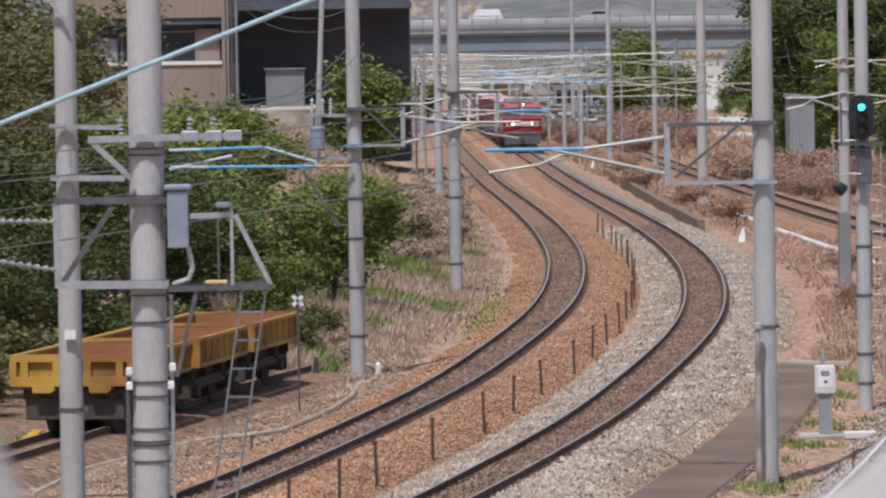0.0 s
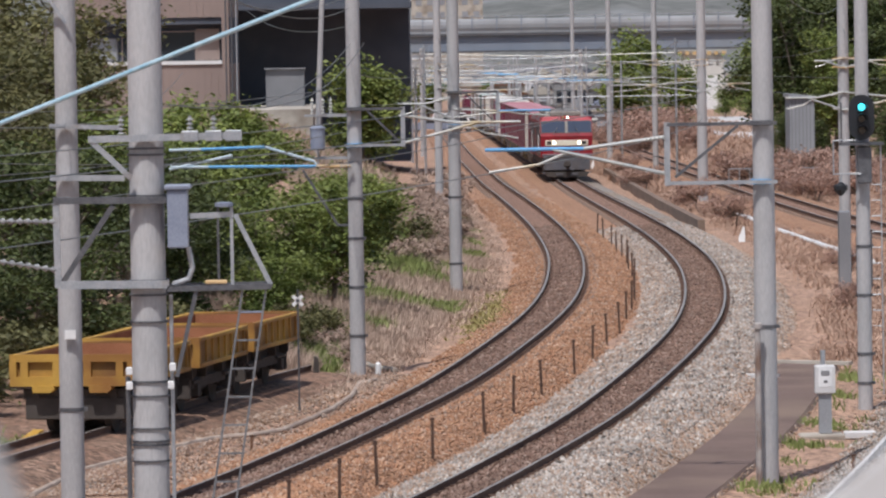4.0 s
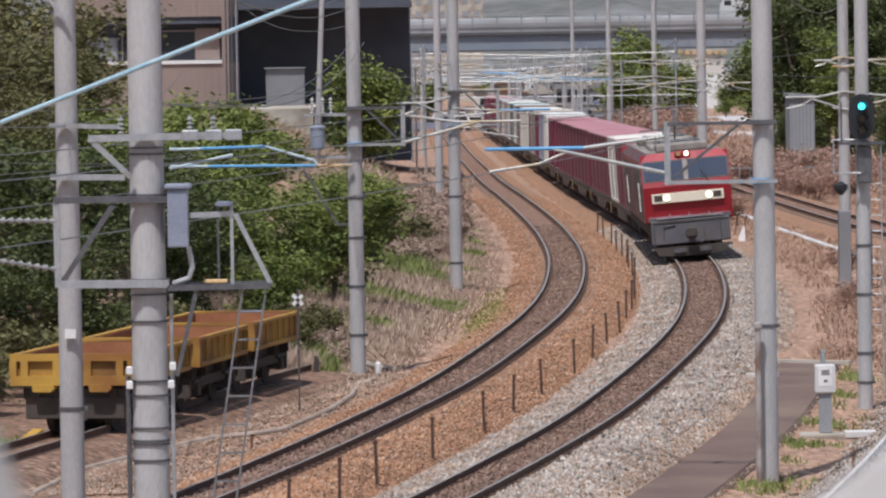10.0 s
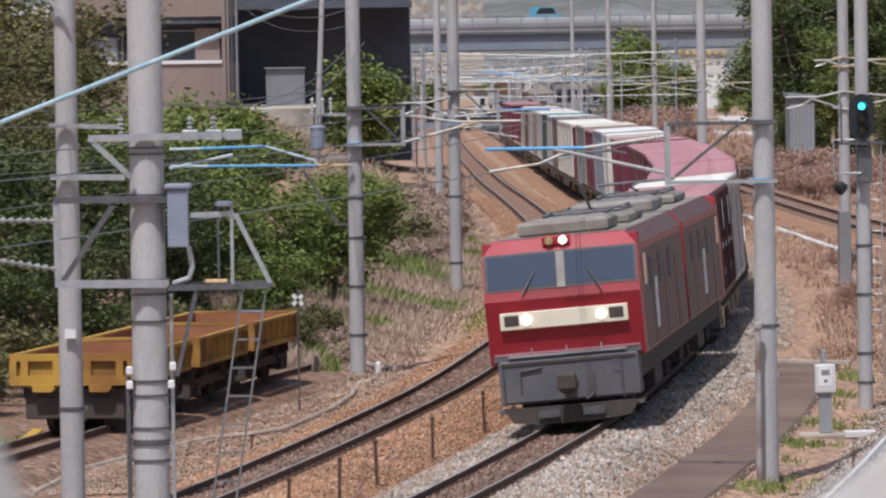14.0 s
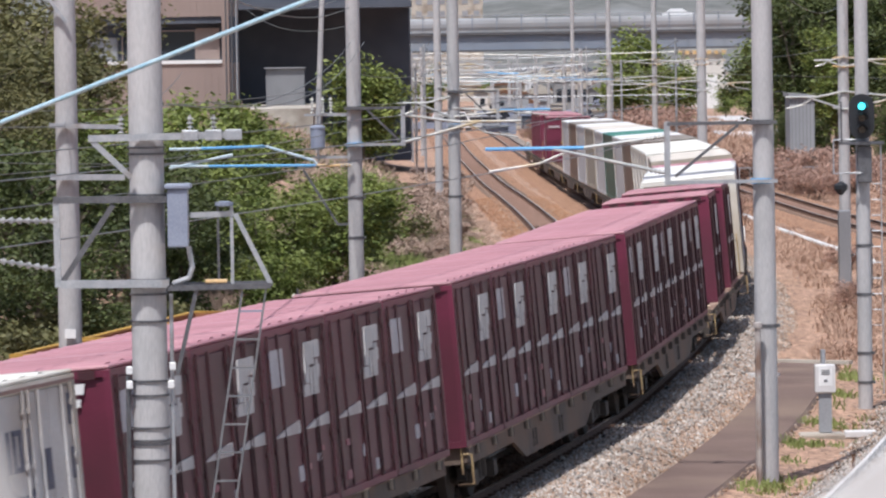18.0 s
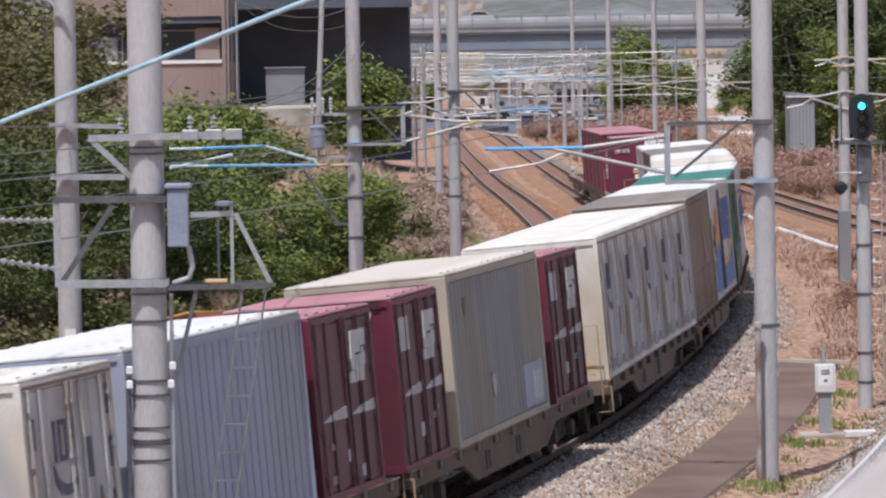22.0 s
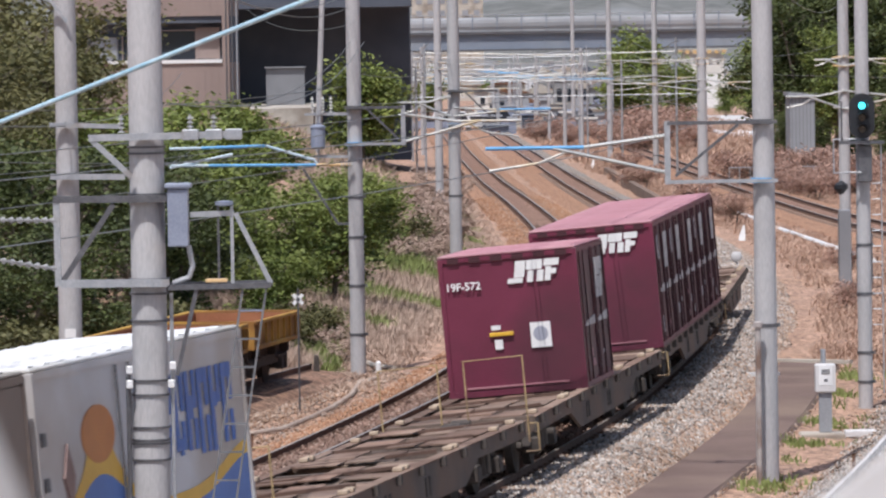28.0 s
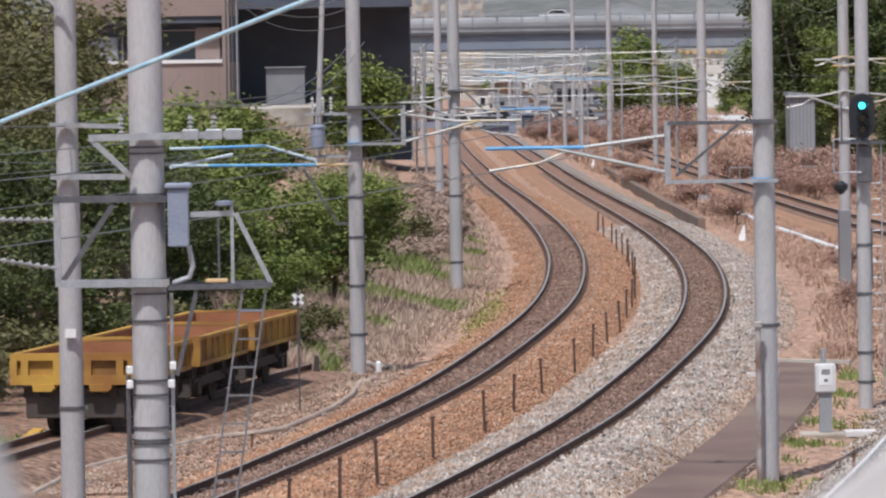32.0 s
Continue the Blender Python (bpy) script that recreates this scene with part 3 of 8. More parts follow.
BLUE_GREY = surf("container_blue_grey", (0.29, 0.315, 0.41), (0.37, 0.395, 0.49), 0.6, 0.55, 0.05, stain=(0.30, 0.31, 0.36), amount=0.25)
BOX_BROWN = surf("container_brown", (0.155, 0.09, 0.064), (0.21, 0.128, 0.094), 0.7, 0.6, 0.05, stain=(0.19, 0.145, 0.12), amount=0.35)
GREEN_BOX = surf("container_green", (0.022, 0.075, 0.055), (0.034, 0.10, 0.074), 0.8, 0.5, 0.05, stain=(0.03, 0.085, 0.06), amount=0.3)
BLUE_MARK = surf("blue_lettering", (0.03, 0.10, 0.36), (0.05, 0.13, 0.42), 3, 0.5, 0.0)
WAVE_BLUE = surf("wave_blue", (0.04, 0.13, 0.42), (0.06, 0.17, 0.50), 2, 0.5, 0.0)
WAVE_GOLD = surf("wave_gold", (0.62, 0.36, 0.03), (0.72, 0.44, 0.05), 2, 0.5, 0.0)
DISC_ORANGE = surf("disc_orange", (0.45, 0.15, 0.025), (0.55, 0.20, 0.035), 2, 0.5, 0.0)
GREY_MARK = surf("grey_lettering", (0.20, 0.12, 0.11), (0.26, 0.17, 0.15), 3, 0.6, 0.0)
DECK = surf("rusty_deck", (0.115, 0.068, 0.048), (0.225, 0.142, 0.104), 1.6, 0.9, 0.4, stain=(0.27, 0.19, 0.145), amount=0.35, vary=0.3)
OCHRE = surf("faded_ochre", (0.34, 0.24, 0.11), (0.46, 0.34, 0.17), 3, 0.7, 0.0, stain=(0.20, 0.13, 0.08), amount=0.35)
CONE_TAN = surf("worn_tan", (0.30, 0.22, 0.16), (0.48, 0.38, 0.28), 4, 0.8, 0.0)
LAMP_ON = glow("headlight_glow", (1.0, 0.90, 0.74), 3.2)

LEAD_KNOTS = [(0.0, 494.0), (3.0, 566.0), (5.5, 632.0), (7.0, 661.5), (8.5, 690.0), (10.0, 719.5), (11.5, 748.5), (13.0, 778.4), (14.5, 809.9), (32.0, 1176.4)]


def lead(t):
    """How far the leading coupler has come along the line after t seconds."""
    k = LEAD_KNOTS
    i = max(j for j in range(len(k) - 1) if k[j][0] <= t)
    sl = lambda a, b: (k[b][1] - k[a][1]) / (k[b][0] - k[a][0])
    here = sl(i, i + 1)
    before = (sl(i - 1, i) + here) / 2 if i else here
    after = (here + sl(i + 1, i + 2)) / 2 if i + 2 < len(k) else here
    h = k[i + 1][0] - k[i][0]
    u = (t - k[i][0]) / h
    return ((2 * u ** 3 - 3 * u ** 2 + 1) * k[i][1] + (u ** 3 - 2 * u ** 2 + u) * h * before
            + (3 * u ** 2 - 2 * u ** 3) * k[i + 1][1] + (u ** 3 - u ** 2) * h * after)


def rider(dist, half=7.0):
    """Poses in time of a vehicle whose middle runs dist metres behind the leading coupler."""
    rows = []
    for k in range(65):
        t = k * 0.5
        s = lead(t) - dist
        a, ta, ra, ua = MAIN.frame_at(s + half)
        b, tb, rb, ub = MAIN.frame_at(s - half)
        back = (b - a).normalized()
        up = (ua + ub).normalized()
        right = back.cross(up).normalized()
        up = right.cross(back)
        m = Matrix((right, back, up)).transposed().to_4x4()
        m.translation = (a + b) / 2
        rows.append((t, m))
    return rows


RIDES = []


def ride(ob, rows, local):
    RIDES.append((ob, [(t, m @ local) for t, m in rows]))


def wheelset(parent, y, mats=(BOGIE, RAIL_TOP)):
    mb = Mesh()
    for k in (-1, 1):
        mb.lathe((k * 0.565, y, 0.43), [(0.16, -0.09), (0.33, -0.075), (0.43, -0.07), (0.43, 0.06), (0.36, 0.065), (0.2, 0.09)], 20, 0, axis="x")
    mb.tube((-0.75, y, 0.43), (0.75, y, 0.43), 0.08, n=10)
    part("wheelset", mb, BOGIE, parent, "dark steel wheels on an axle")


def bogie(parent, y, span=1.9):
    mb = Mesh()
    for k in (-1, 1):
        mb.prism([(y - span / 2 - 0.3, 0.42), (y - span / 2 + 0.3, 0.35), (y - 0.35, 0.30), (y + 0.35, 0.30), (y + span / 2 - 0.3, 0.35), (y + span / 2 + 0.3, 0.42),
                  (y + span / 2 + 0.22, 0.62), (y + 0.4, 0.74), (y - 0.4, 0.74), (y - span / 2 - 0.22, 0.62)], k * 0.86 - 0.07, k * 0.86 + 0.07, axis="x")
        for e in (-1, 1):
            mb.box(k * 0.95 - 0.1, k * 0.95 + 0.1, y + e * span / 2 - 0.17, y + e * span / 2 + 0.17, 0.30, 0.58, bevel=0.03)
            mb.tube((k * 0.93, y + e * 0.22, 0.36), (k * 0.93, y + e * 0.22, 0.66), 0.085, n=10)
    mb.box(-0.9, 0.9, y - 0.22, y + 0.22, 0.55, 0.8)
    part("bogie_frame", mb, BOGIE, parent, "cast steel bogie frame")
    for e in (-1, 1):
        wheelset(parent, y + e * span / 2)


def coupler(parent, y, d):
    mb = Mesh()
    mb.box(-0.09, 0.09, min(y, y + d * 0.55), max(y, y + d * 0.55), 0.78, 0.98, bevel=0.02)
    mb.box(-0.17, 0.17, min(y - d * 0.02, y - d * 0.28), max(y - d * 0.02, y - d * 0.28), 0.72, 1.04, bevel=0.04)
    part("coupler", mb, BOGIE, parent)


WAGON_LEN = 19.3


def wagon_master():
    """A container flat wagon; its middle is the origin, y runs to the rear."""
    t = thing("container_flat_wagon", "grimy brown-grey steel container flat wagon on the rails", "wagon", group="flat wagons of the freight train")
    h = WAGON_LEN / 2 - 0.55
    for k in (-1, 1):
        mb = Mesh()
        x0, x1 = (k * 1.22, k * 1.16) if k < 0 else (k * 1.16, k * 1.22)
        mb.prism([(-h, 0.74), (-h + 4.4, 0.74), (-h + 5.6, 0.42), (h - 5.6, 0.42), (h - 4.4, 0.74), (h, 0.74), (h, 0.985), (-h, 0.985)], x0, x1, axis="x")
        part("side_sill", mb, SILL_GREY, t, "fish-bellied side sill streaked with rust")
        clip = Mesh().box(-0.04, 0.04, -0.06, 0.06, -0.07, 0.07).data("lashing_bracket", BOGIE)
        for i in range(11):
            o = part("lashing_bracket", clip, None, t)
            o.matrix_basis = pose(k * 1.26, -h + 0.6 + i * (2 * h - 1.2) / 10, 0.93)
        cut = Mesh().box(-0.012, 0.012, -0.06, 0.06, -0.14, 0.14).data("sill_slot", BOGIE)
        for y in (-2.6, -2.3, 0.4, 0.7):
            o = part("sill_slot", cut, None, t)
            o.matrix_basis = pose(k * 1.222, y, 0.66)
    mb = Mesh()
    mb.box(-0.28, 0.28, -h, h, 0.55, 0.93)
    for i in range(14):
        y = -h + 0.2 + i * (2 * h - 0.4) / 13
        mb.box(-1.16, 1.16, y - 0.11, y + 0.11, 0.80, 0.965)
    part("centre_frame", mb, GRIME, t, "rusty centre sill and cross members")
    rng = random.Random(12)
    for i in range(12):
        y0 = -h + i * 2 * h / 12
        for x0, x1 in ((-1.02, -0.32), (-0.27, 0.27), (0.32, 1.02)):
            if rng.random() < 0.16:
                continue
            a, b = y0 + rng.uniform(0.02, 0.3), y0 + rng.uniform(0.95, 1.5)
            tip = rng.uniform(-0.02, 0.05)
            m = Mesh().box(x0 + rng.uniform(0, 0.06), x1 - rng.uniform(0, 0.06), a, b, 0.962, 0.982, m=Matrix.Rotation(rng.uniform(-0.012, 0.012), 4, "Y") @ Matrix.Translation((0, 0, tip)))
            part("deck_plate", m, DECK, t)
        if i % 2:
            part("floor_bar", Mesh().beam((-1.05, y0 + 0.3, 1.0), (0.9, y0 + 1.5, 1.01), 0.10, 0.05), RAIL_SIDE, t)
    for k in (-1, 1):
        part("edge_flange", Mesh().box(min(k * 1.04, k * 1.25), max(k * 1.04, k * 1.25), -h, h, 0.986, 1.004), DECK, t, "worn tan edge flange")
        cone = Mesh().box(-0.07, 0.07, -0.09, 0.09, 0.0, 0.07, bevel=0.015).data("locking_cone", CONE_TAN)
        for y in (-8.4, -4.8, -4.4, -0.9, -0.5, 3.0, 3.4, 6.9, 8.4):
            part("locking_cone", cone, None, t).matrix_basis = pose(k * 1.10, y, 1.004)
    for k in (-1, 1):
        mb = Mesh()
        mb.beam((-1.2, k * h, 0.88), (1.2, k * h, 0.88), 0.12, 0.26)
        part("end_beam", mb, GRIME, t)
        mb = Mesh()
        a, b = (0.15, 1.12) if k < 0 else (-1.12, -0.15)
        mb.path([(a, k * h + k * 0.1, 0.60), (a, k * h + k * 0.1, 1.98), (b, k * h + k * 0.1, 2.0), (b, k * h + k * 0.1, 0.60)], 0.016)
        mb.path([(k * -1.15, k * h + k * 0.14, 0.9), (k * -1.28, k * h + k * 0.14, 0.9), (k * -1.28, k * h + k * 0.14, 0.45), (k * -1.05, k * h + k * 0.14, 0.45)], 0.018)
        part("end_handrail", mb, OCHRE, t, "thin ochre end handrail and step")
        coupler(t, k * (WAGON_LEN / 2 + 0.25), -k)
        bogie(t, k * 6.6)
    mb = Mesh()
    mb.box(0.4, 1.1, -1.4, -0.2, 0.45, 0.85, bevel=0.03)
    mb.tube((0.7, 0.4, 0.62), (0.7, 1.7, 0.62), 0.2, n=14)
    part("undergear", mb, BOGIE, t)
    return t


def logo_bars(mb, x, y, z, w, h, axis="x", d=0.012):
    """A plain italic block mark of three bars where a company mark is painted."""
    def para(a, b, c, e):
        sl = 0.16 * h
        pts = [(a * w, c * h), (b * w, c * h), (b * w + sl * (e - c), e * h), (a * w + sl * (e - c), e * h)]
        if axis == "x":
            vs = [(x + o, y + p, z + q) for o in (-d, d) for p, q in pts]
        else:
            vs = [(x + p, y + o, z + q) for o in (-d, d) for p, q in pts]
        mb.add(vs, [(0, 1, 2, 3), (7, 6, 5, 4), (0, 4, 5, 1), (1, 5, 6, 2), (2, 6, 7, 3), (3, 7, 4, 0)])
    para(0.13, 0.33, 0.24, 1.0)
    para(0.0, 0.29, 0.0, 0.22)
    para(0.37, 0.67, 0.56, 1.0)
    para(0.37, 0.49, 0.0, 0.52)
    para(0.55, 0.68, 0.0, 0.52)
    para(0.71, 1.0, 0.68, 1.0)
    para(0.71, 0.82, 0.0, 0.64)
    para(0.84, 0.94, 0.30, 0.54)


def pieces(name, mb, material, parent):
    """Each bar of a painted mark as a part of its own."""
    for k in range(len(mb.v) // 8):
        part(name, Mesh().add(mb.v[8 * k:8 * k + 8], mb.f[:6]), material, parent, "white painted bar of a block mark")


def shell(t, L, W, H, mat, roof=None, post=None, frame=0.08, name="body"):
    """Floor, walls, roof and corner posts of a box container, standing on z = 0, its middle at the origin."""
    roof, post = roof or mat, post or mat
    mb = Mesh()
    mb.box(-W / 2 + 0.03, W / 2 - 0.03, -L / 2 + 0.03, L / 2 - 0.03, 0.10, H - 0.05)
    part(name, mb, mat, t)
    mb = Mesh()
    mb.box(-W / 2 + 0.01, W / 2 - 0.01, -L / 2 + 0.01, L / 2 - 0.01, H - 0.046, H, bevel=0.015)
    part("roof", mb, roof, t)
    rib = Mesh().prism([(-0.13, 0.0), (0.13, 0.0), (0.08, 0.018), (-0.08, 0.018)][::-1], -W / 2 + 0.12, W / 2 - 0.12, axis="x").data("roof_rib", roof)
    for i in range(int(L / 0.62)):
        y = -L / 2 + 0.4 + i * 0.62
        if y < L / 2 - 0.2:
            part("roof_rib", rib, None, t).matrix_basis = pose(0, y, H)
    for a in (-1, 1):
        for b in (-1, 1):
            mb = Mesh()
            mb.box(a * W / 2 - (frame if a > 0 else 0), a * W / 2 + (frame if a < 0 else 0), b * L / 2 - (frame if b > 0 else 0), b * L / 2 + (frame if b < 0 else 0), 0, H - 0.048, bevel=0.01)
            part("corner_post", mb, post, t)
    for a in (-1, 1):
        part("edge_rail", Mesh().beam((a * (W / 2 - 0.04), -L / 2 + frame, 0.05), (a * (W / 2 - 0.04), L / 2 - frame, 0.05), 0.08, 0.1), post, t)
        part("edge_rail", Mesh().beam((a * (W / 2 - 0.03), -L / 2 + frame, H - 0.09), (a * (W / 2 - 0.03), L / 2 - frame, H - 0.09), 0.06, 0.08), post, t)
    for b in (-1, 1):
        part("edge_rail", Mesh().beam((-W / 2 + frame, b * (L / 2 - 0.04), 0.05), (W / 2 - frame, b * (L / 2 - 0.04), 0.05), 0.08, 0.1), post, t)
        part("edge_rail", Mesh().beam((-W / 2 + frame, b * (L / 2 - 0.03), H - 0.09), (W / 2 - frame, b * (L / 2 - 0.03), H - 0.09), 0.06, 0.08), post, t)


def side_doors(t, L, W, H, mat, post, n=2, bars=True):
    """Folding side doors with locking bars on the side that the viewer sees."""
    w = (L - 0.24) / n
    for i in range(n):
        y0 = -L / 2 + 0.12 + i * w
        mb = Mesh()
        mb.box(W / 2 - 0.03, W / 2 - 0.012, y0 + 0.02, y0 + w - 0.02, 0.14, H - 0.16, bevel=0.006)
        mb.box(W / 2 - 0.012, W / 2 - 0.002, y0 + w * 0.48, y0 + w * 0.52, 0.14, H - 0.16)
        part("side_door", mb, mat, t)
        if bars:
            for q in (0.06, 0.94):
                mb = Mesh()
                mb.tube((W / 2 + 0.012, y0 + w * q, 0.1), (W / 2 + 0.012, y0 + w * q, H - 0.12), 0.018, n=6)
                for z in (0.3, 0.9, 1.6, 2.2):
                    mb.box(W / 2 - 0.005, W / 2 + 0.03, y0 + w * q - 0.05, y0 + w * q + 0.05, z - 0.03, z + 0.03)
                part("locking_bar", mb, post, t)


J_LEN = 3.715


def container_12(seed, special=False, tall_number=False):
    """The common maroon twelve-foot box; its end faces the viewer at -y, its side at +x."""
    L, W, H = J_LEN, 2.45, 2.50
    rng = random.Random(seed)
    t = thing("container", "maroon twelve-foot rail container with white marks on its doors", "container", group="maroon containers")
    shell(t, L, W, H, MAROON, roof=FADED, post=MAROON)
    side_doors(t, L, W, H, MAROON_SIDE, MAROON_DARK, 2)
    o = -1.80
    if seed % 2 == 0:
        mb = Mesh()
        mb.box(W / 2 - 0.012, W / 2 + 0.002, o + 0.25, o + 1.05, 1.70, 2.18)
        part("placard", mb, GREY_STICKER, t, "pale placard")
    mb = Mesh()
    logo_bars(mb, W / 2 + 0.004, o + 2.05, 1.48, 1.05, 0.70)
    pieces("side_mark", mb, WHITE_MARK, t)
    for y in (o + 0.18, o + 1.92):
        mb = Mesh()
        mb.add([(W / 2 + d, y + u, z) for d in (-0.012, 0.006) for u, z in ((0.0, 1.06), (1.5, 1.04), (1.5, 1.20), (0.75, 1.16))], [(0, 1, 2, 3), (7, 6, 5, 4), (0, 4, 5, 1), (1, 5, 6, 2), (2, 6, 7, 3), (3, 7, 4, 0)])
        part("side_stripe", mb, WHITE_MARK, t, "long white wedge stripe")
    # Dark strip stands in for the shadow gap between the door halves.
    part("door_gap_shade", Mesh().box(W / 2 - 0.01, W / 2 + 0.016, -0.05, 0.03, 0.1, H - 0.1), MAROON_DARK, t)
    for y in (-1.0, 0.82, 0.95):
        part("hinge_bar", Mesh().box(W / 2 - 0.01, W / 2 + 0.012, y - 0.02, y + 0.02, 0.1, H - 0.12), MAROON_DARK, t)
    for k in range(4):
        y, z = o + rng.uniform(0.2, 3.0), rng.uniform(0.2, 0.75)
        part("data_label", Mesh().box(W / 2 - 0.012, W / 2 + 0.003, y, y + rng.uniform(0.06, 0.35), z, z + rng.uniform(0.05, 0.2)), GREY_STICKER if k % 2 else FADED, t, "small pale data label")
    mb = Mesh()
    logo_bars(mb, -0.02, -L / 2 - 0.002, 1.93, 0.92, 0.38, axis="y")
    pieces("end_mark", mb, WHITE, t)
    mb = Mesh()
    mb.box(-0.9, 0.9, -L / 2 - 0.004, -L / 2 + 0.035, 0.14, 0.17)
    part("end_sill", mb, FADED, t)
    notch = Mesh().box(-0.10, 0.10, -0.012, 0.03, -0.05, 0.05).data("lip_notch", MAROON_DARK)
    for i in range(6):
        part("lip_notch", notch, None, t).matrix_basis = pose(-0.95 + i * 0.38, -L / 2 - 0.004, H - 0.10)
    if tall_number:
        for k, ch in enumerate("19G-7073"):
            writing(t, ch, (-1.02, -L / 2 - 0.025, 1.66 - k * 0.15), 0.15, WHITE)
    if special:
        writing(t, "19F-572", (-1.12, -L / 2 - 0.025, 1.88), 0.19, WHITE)
        part("end_sticker", Mesh().box(0.30, 0.66, -L / 2 - 0.006, -L / 2 + 0.035, 0.78, 1.22), WHITE, t, "white square sticker")
        m = Mesh()
        m.lathe((0.48, -L / 2 - 0.009, 1.02), [(0.13, 0.0), (0.13, 0.004)], 20, axis="y")
        part("sticker_disc", m, BLUE_GREY, t, "pale blue disc on the sticker")
        part("door_latch", Mesh().box(-0.42, 0.0, -L / 2 - 0.03, -L / 2 + 0.03, 1.03, 1.10, bevel=0.01), WAVE_GOLD, t, "ochre door latch")
        part("latch_label", Mesh().box(-0.34, -0.20, -L / 2 - 0.006, -L / 2 + 0.035, 0.80, 0.97), WHITE, t)
        part("latch_label", Mesh().box(-0.38, -0.22, -L / 2 - 0.006, -L / 2 + 0.035, 1.14, 1.22), WHITE, t)
    return t


def writing(parent, text, at, size, material):
    c = bpy.data.curves.new("writing", "FONT")
    c.body, c.size, c.extrude, c.offset = text, size, 0.006, 0.004
    c.materials.append(material)
    ob = new("writing", c)
    ob.parent = parent
    ob.matrix_basis = pose(*at, 90, 0, 0)
    ob["label"] = "white painted number"
    return ob


WHITE_MARK = surf("worn_white_mark", (0.46, 0.45, 0.45), (0.60, 0.59, 0.59), 2, 0.6, 0.0, stain=(0.36, 0.31, 0.31), amount=0.2)
GREY_STICKER = surf("pale_sticker", (0.40, 0.39, 0.42), (0.50, 0.49, 0.52), 4, 0.6, 0.0)


def reefer_12(seed):
    L, W, H = J_LEN, 2.45, 2.55
    t = thing("container", "dirty white insulated twelve-foot container", "container", group="white insulated containers")
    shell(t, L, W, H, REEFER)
    side_doors(t, L, W, H, REEFER_SHADED, REEFER_SHADED, 2)
    part("lower_grime", Mesh().box(W / 2 - 0.011, W / 2 + 0.001, -L / 2 + 0.14, L / 2 - 0.14, 0.14, 0.30), BOX_GREY, t, "grimy foot of the side")
    # Thin dark strip that imitates the shade below the roof edge.
    part("roof_edge_shade", Mesh().box(W / 2 - 0.005, W / 2 + 0.016, -L / 2 + 0.05, L / 2 - 0.05, H - 0.13, H - 0.09), GREY_MARK, t, "dark strip painted as the shade under the roof edge")
    for y, z0, z1 in ((-1.62, 1.75, 2.1), (-1.62, 0.5, 1.0), (0.60, 1.3, 1.75), (0.60, 0.45, 1.05)):
        part("dark_panel", Mesh().box(W / 2 - 0.02, W / 2 + 0.002, y, y + 0.20, z0, z1), NAVY_MARK, t, "dark blue panel")
    for y in (-1.2, 0.45, 1.3):
        m = Mesh()
        m.tube((W / 2 + 0.012, y, 0.12), (W / 2 + 0.012, y, H - 0.14), 0.018, n=6)
        part("locking_bar", m, REEFER_SHADED, t)
    mb = Mesh()
    for k in range(10):
        a, b = radians(-40 - k * 13), radians(-53 - k * 13)
        w0, w1 = 0.03 + 0.10 * math.sin(math.pi * k / 10), 0.03 + 0.10 * math.sin(math.pi * (k + 1) / 10)
        mb.add([(W / 2 + 0.004, -0.25 + 1.7 * r * math.cos(q), 1.62 + r * math.sin(q)) for q, r in ((a, 0.32), (b, 0.32), (b, 0.32 + w1), (a, 0.32 + w0))], [(0, 1, 2, 3), (3, 2, 1, 0)][:1])
    part("crescent_mark", mb, NAVY_MARK, t, "dark painted crescent")
    for i, w in enumerate((0.10, 0.30, 0.10)):
        y = (-0.72, -0.50, -0.05)[i]
        m = Mesh()
        if i == 1:
            for y0, y1, z0, z1 in ((y, y + 0.07, 1.6, 1.98), (y + 0.23, y + 0.30, 1.6, 1.98), (y, y + 0.3, 1.56, 1.62), (y, y + 0.3, 1.96, 2.02)):
                m.box(W / 2 - 0.012, W / 2 + 0.004, y0, y1, z0, z1)
        else:
            m.box(W / 2 - 0.012, W / 2 + 0.004, y, y + w, 1.56, 2.02)
        part("letter_block", m, NAVY_MARK, t)
    for y in (-1.05, 1.05):
        m = Mesh()
        m.add([(W / 2 + d, y + a, 0.92 + b) for d in (-0.012, 0.003) for a, b in ((0, -0.26), (0.13, 0), (0, 0.26), (-0.13, 0))], [(0, 1, 2, 3), (7, 6, 5, 4), (0, 4, 5, 1), (1, 5, 6, 2), (2, 6, 7, 3), (3, 7, 4, 0)])
        part("diamond_mark", m, GREY_MARK, t, "dark painted diamond")
    for y, z0, z1 in ((1.55, 1.95, 2.3), (1.55, 1.35, 1.7), (1.55, 0.6, 1.1), (-0.15, 0.3, 0.36), (-1.3, 0.3, 0.36)):
        part("dark_panel", Mesh().box(W / 2 - 0.02, W / 2 + 0.002, y, y + (0.17 if z1 - z0 > 0.1 else 0.5), z0, z1), NAVY_MARK, t, "dark blue panel")
    for i in range(3):
        part("end_mark", Mesh().box(-0.35 + i * 0.30, -0.16 + i * 0.30, -L / 2 - 0.004, -L / 2 + 0.04, 1.62, 1.90), GREY_MARK, t, "faded letter block")
    part("rust_streak", Mesh().box(-1.0, 1.0, -L / 2 + 0.02, -L / 2 + 0.032, 0.12, 0.42), RUST_PALE, t, "tan rust stain along the foot")
    return t


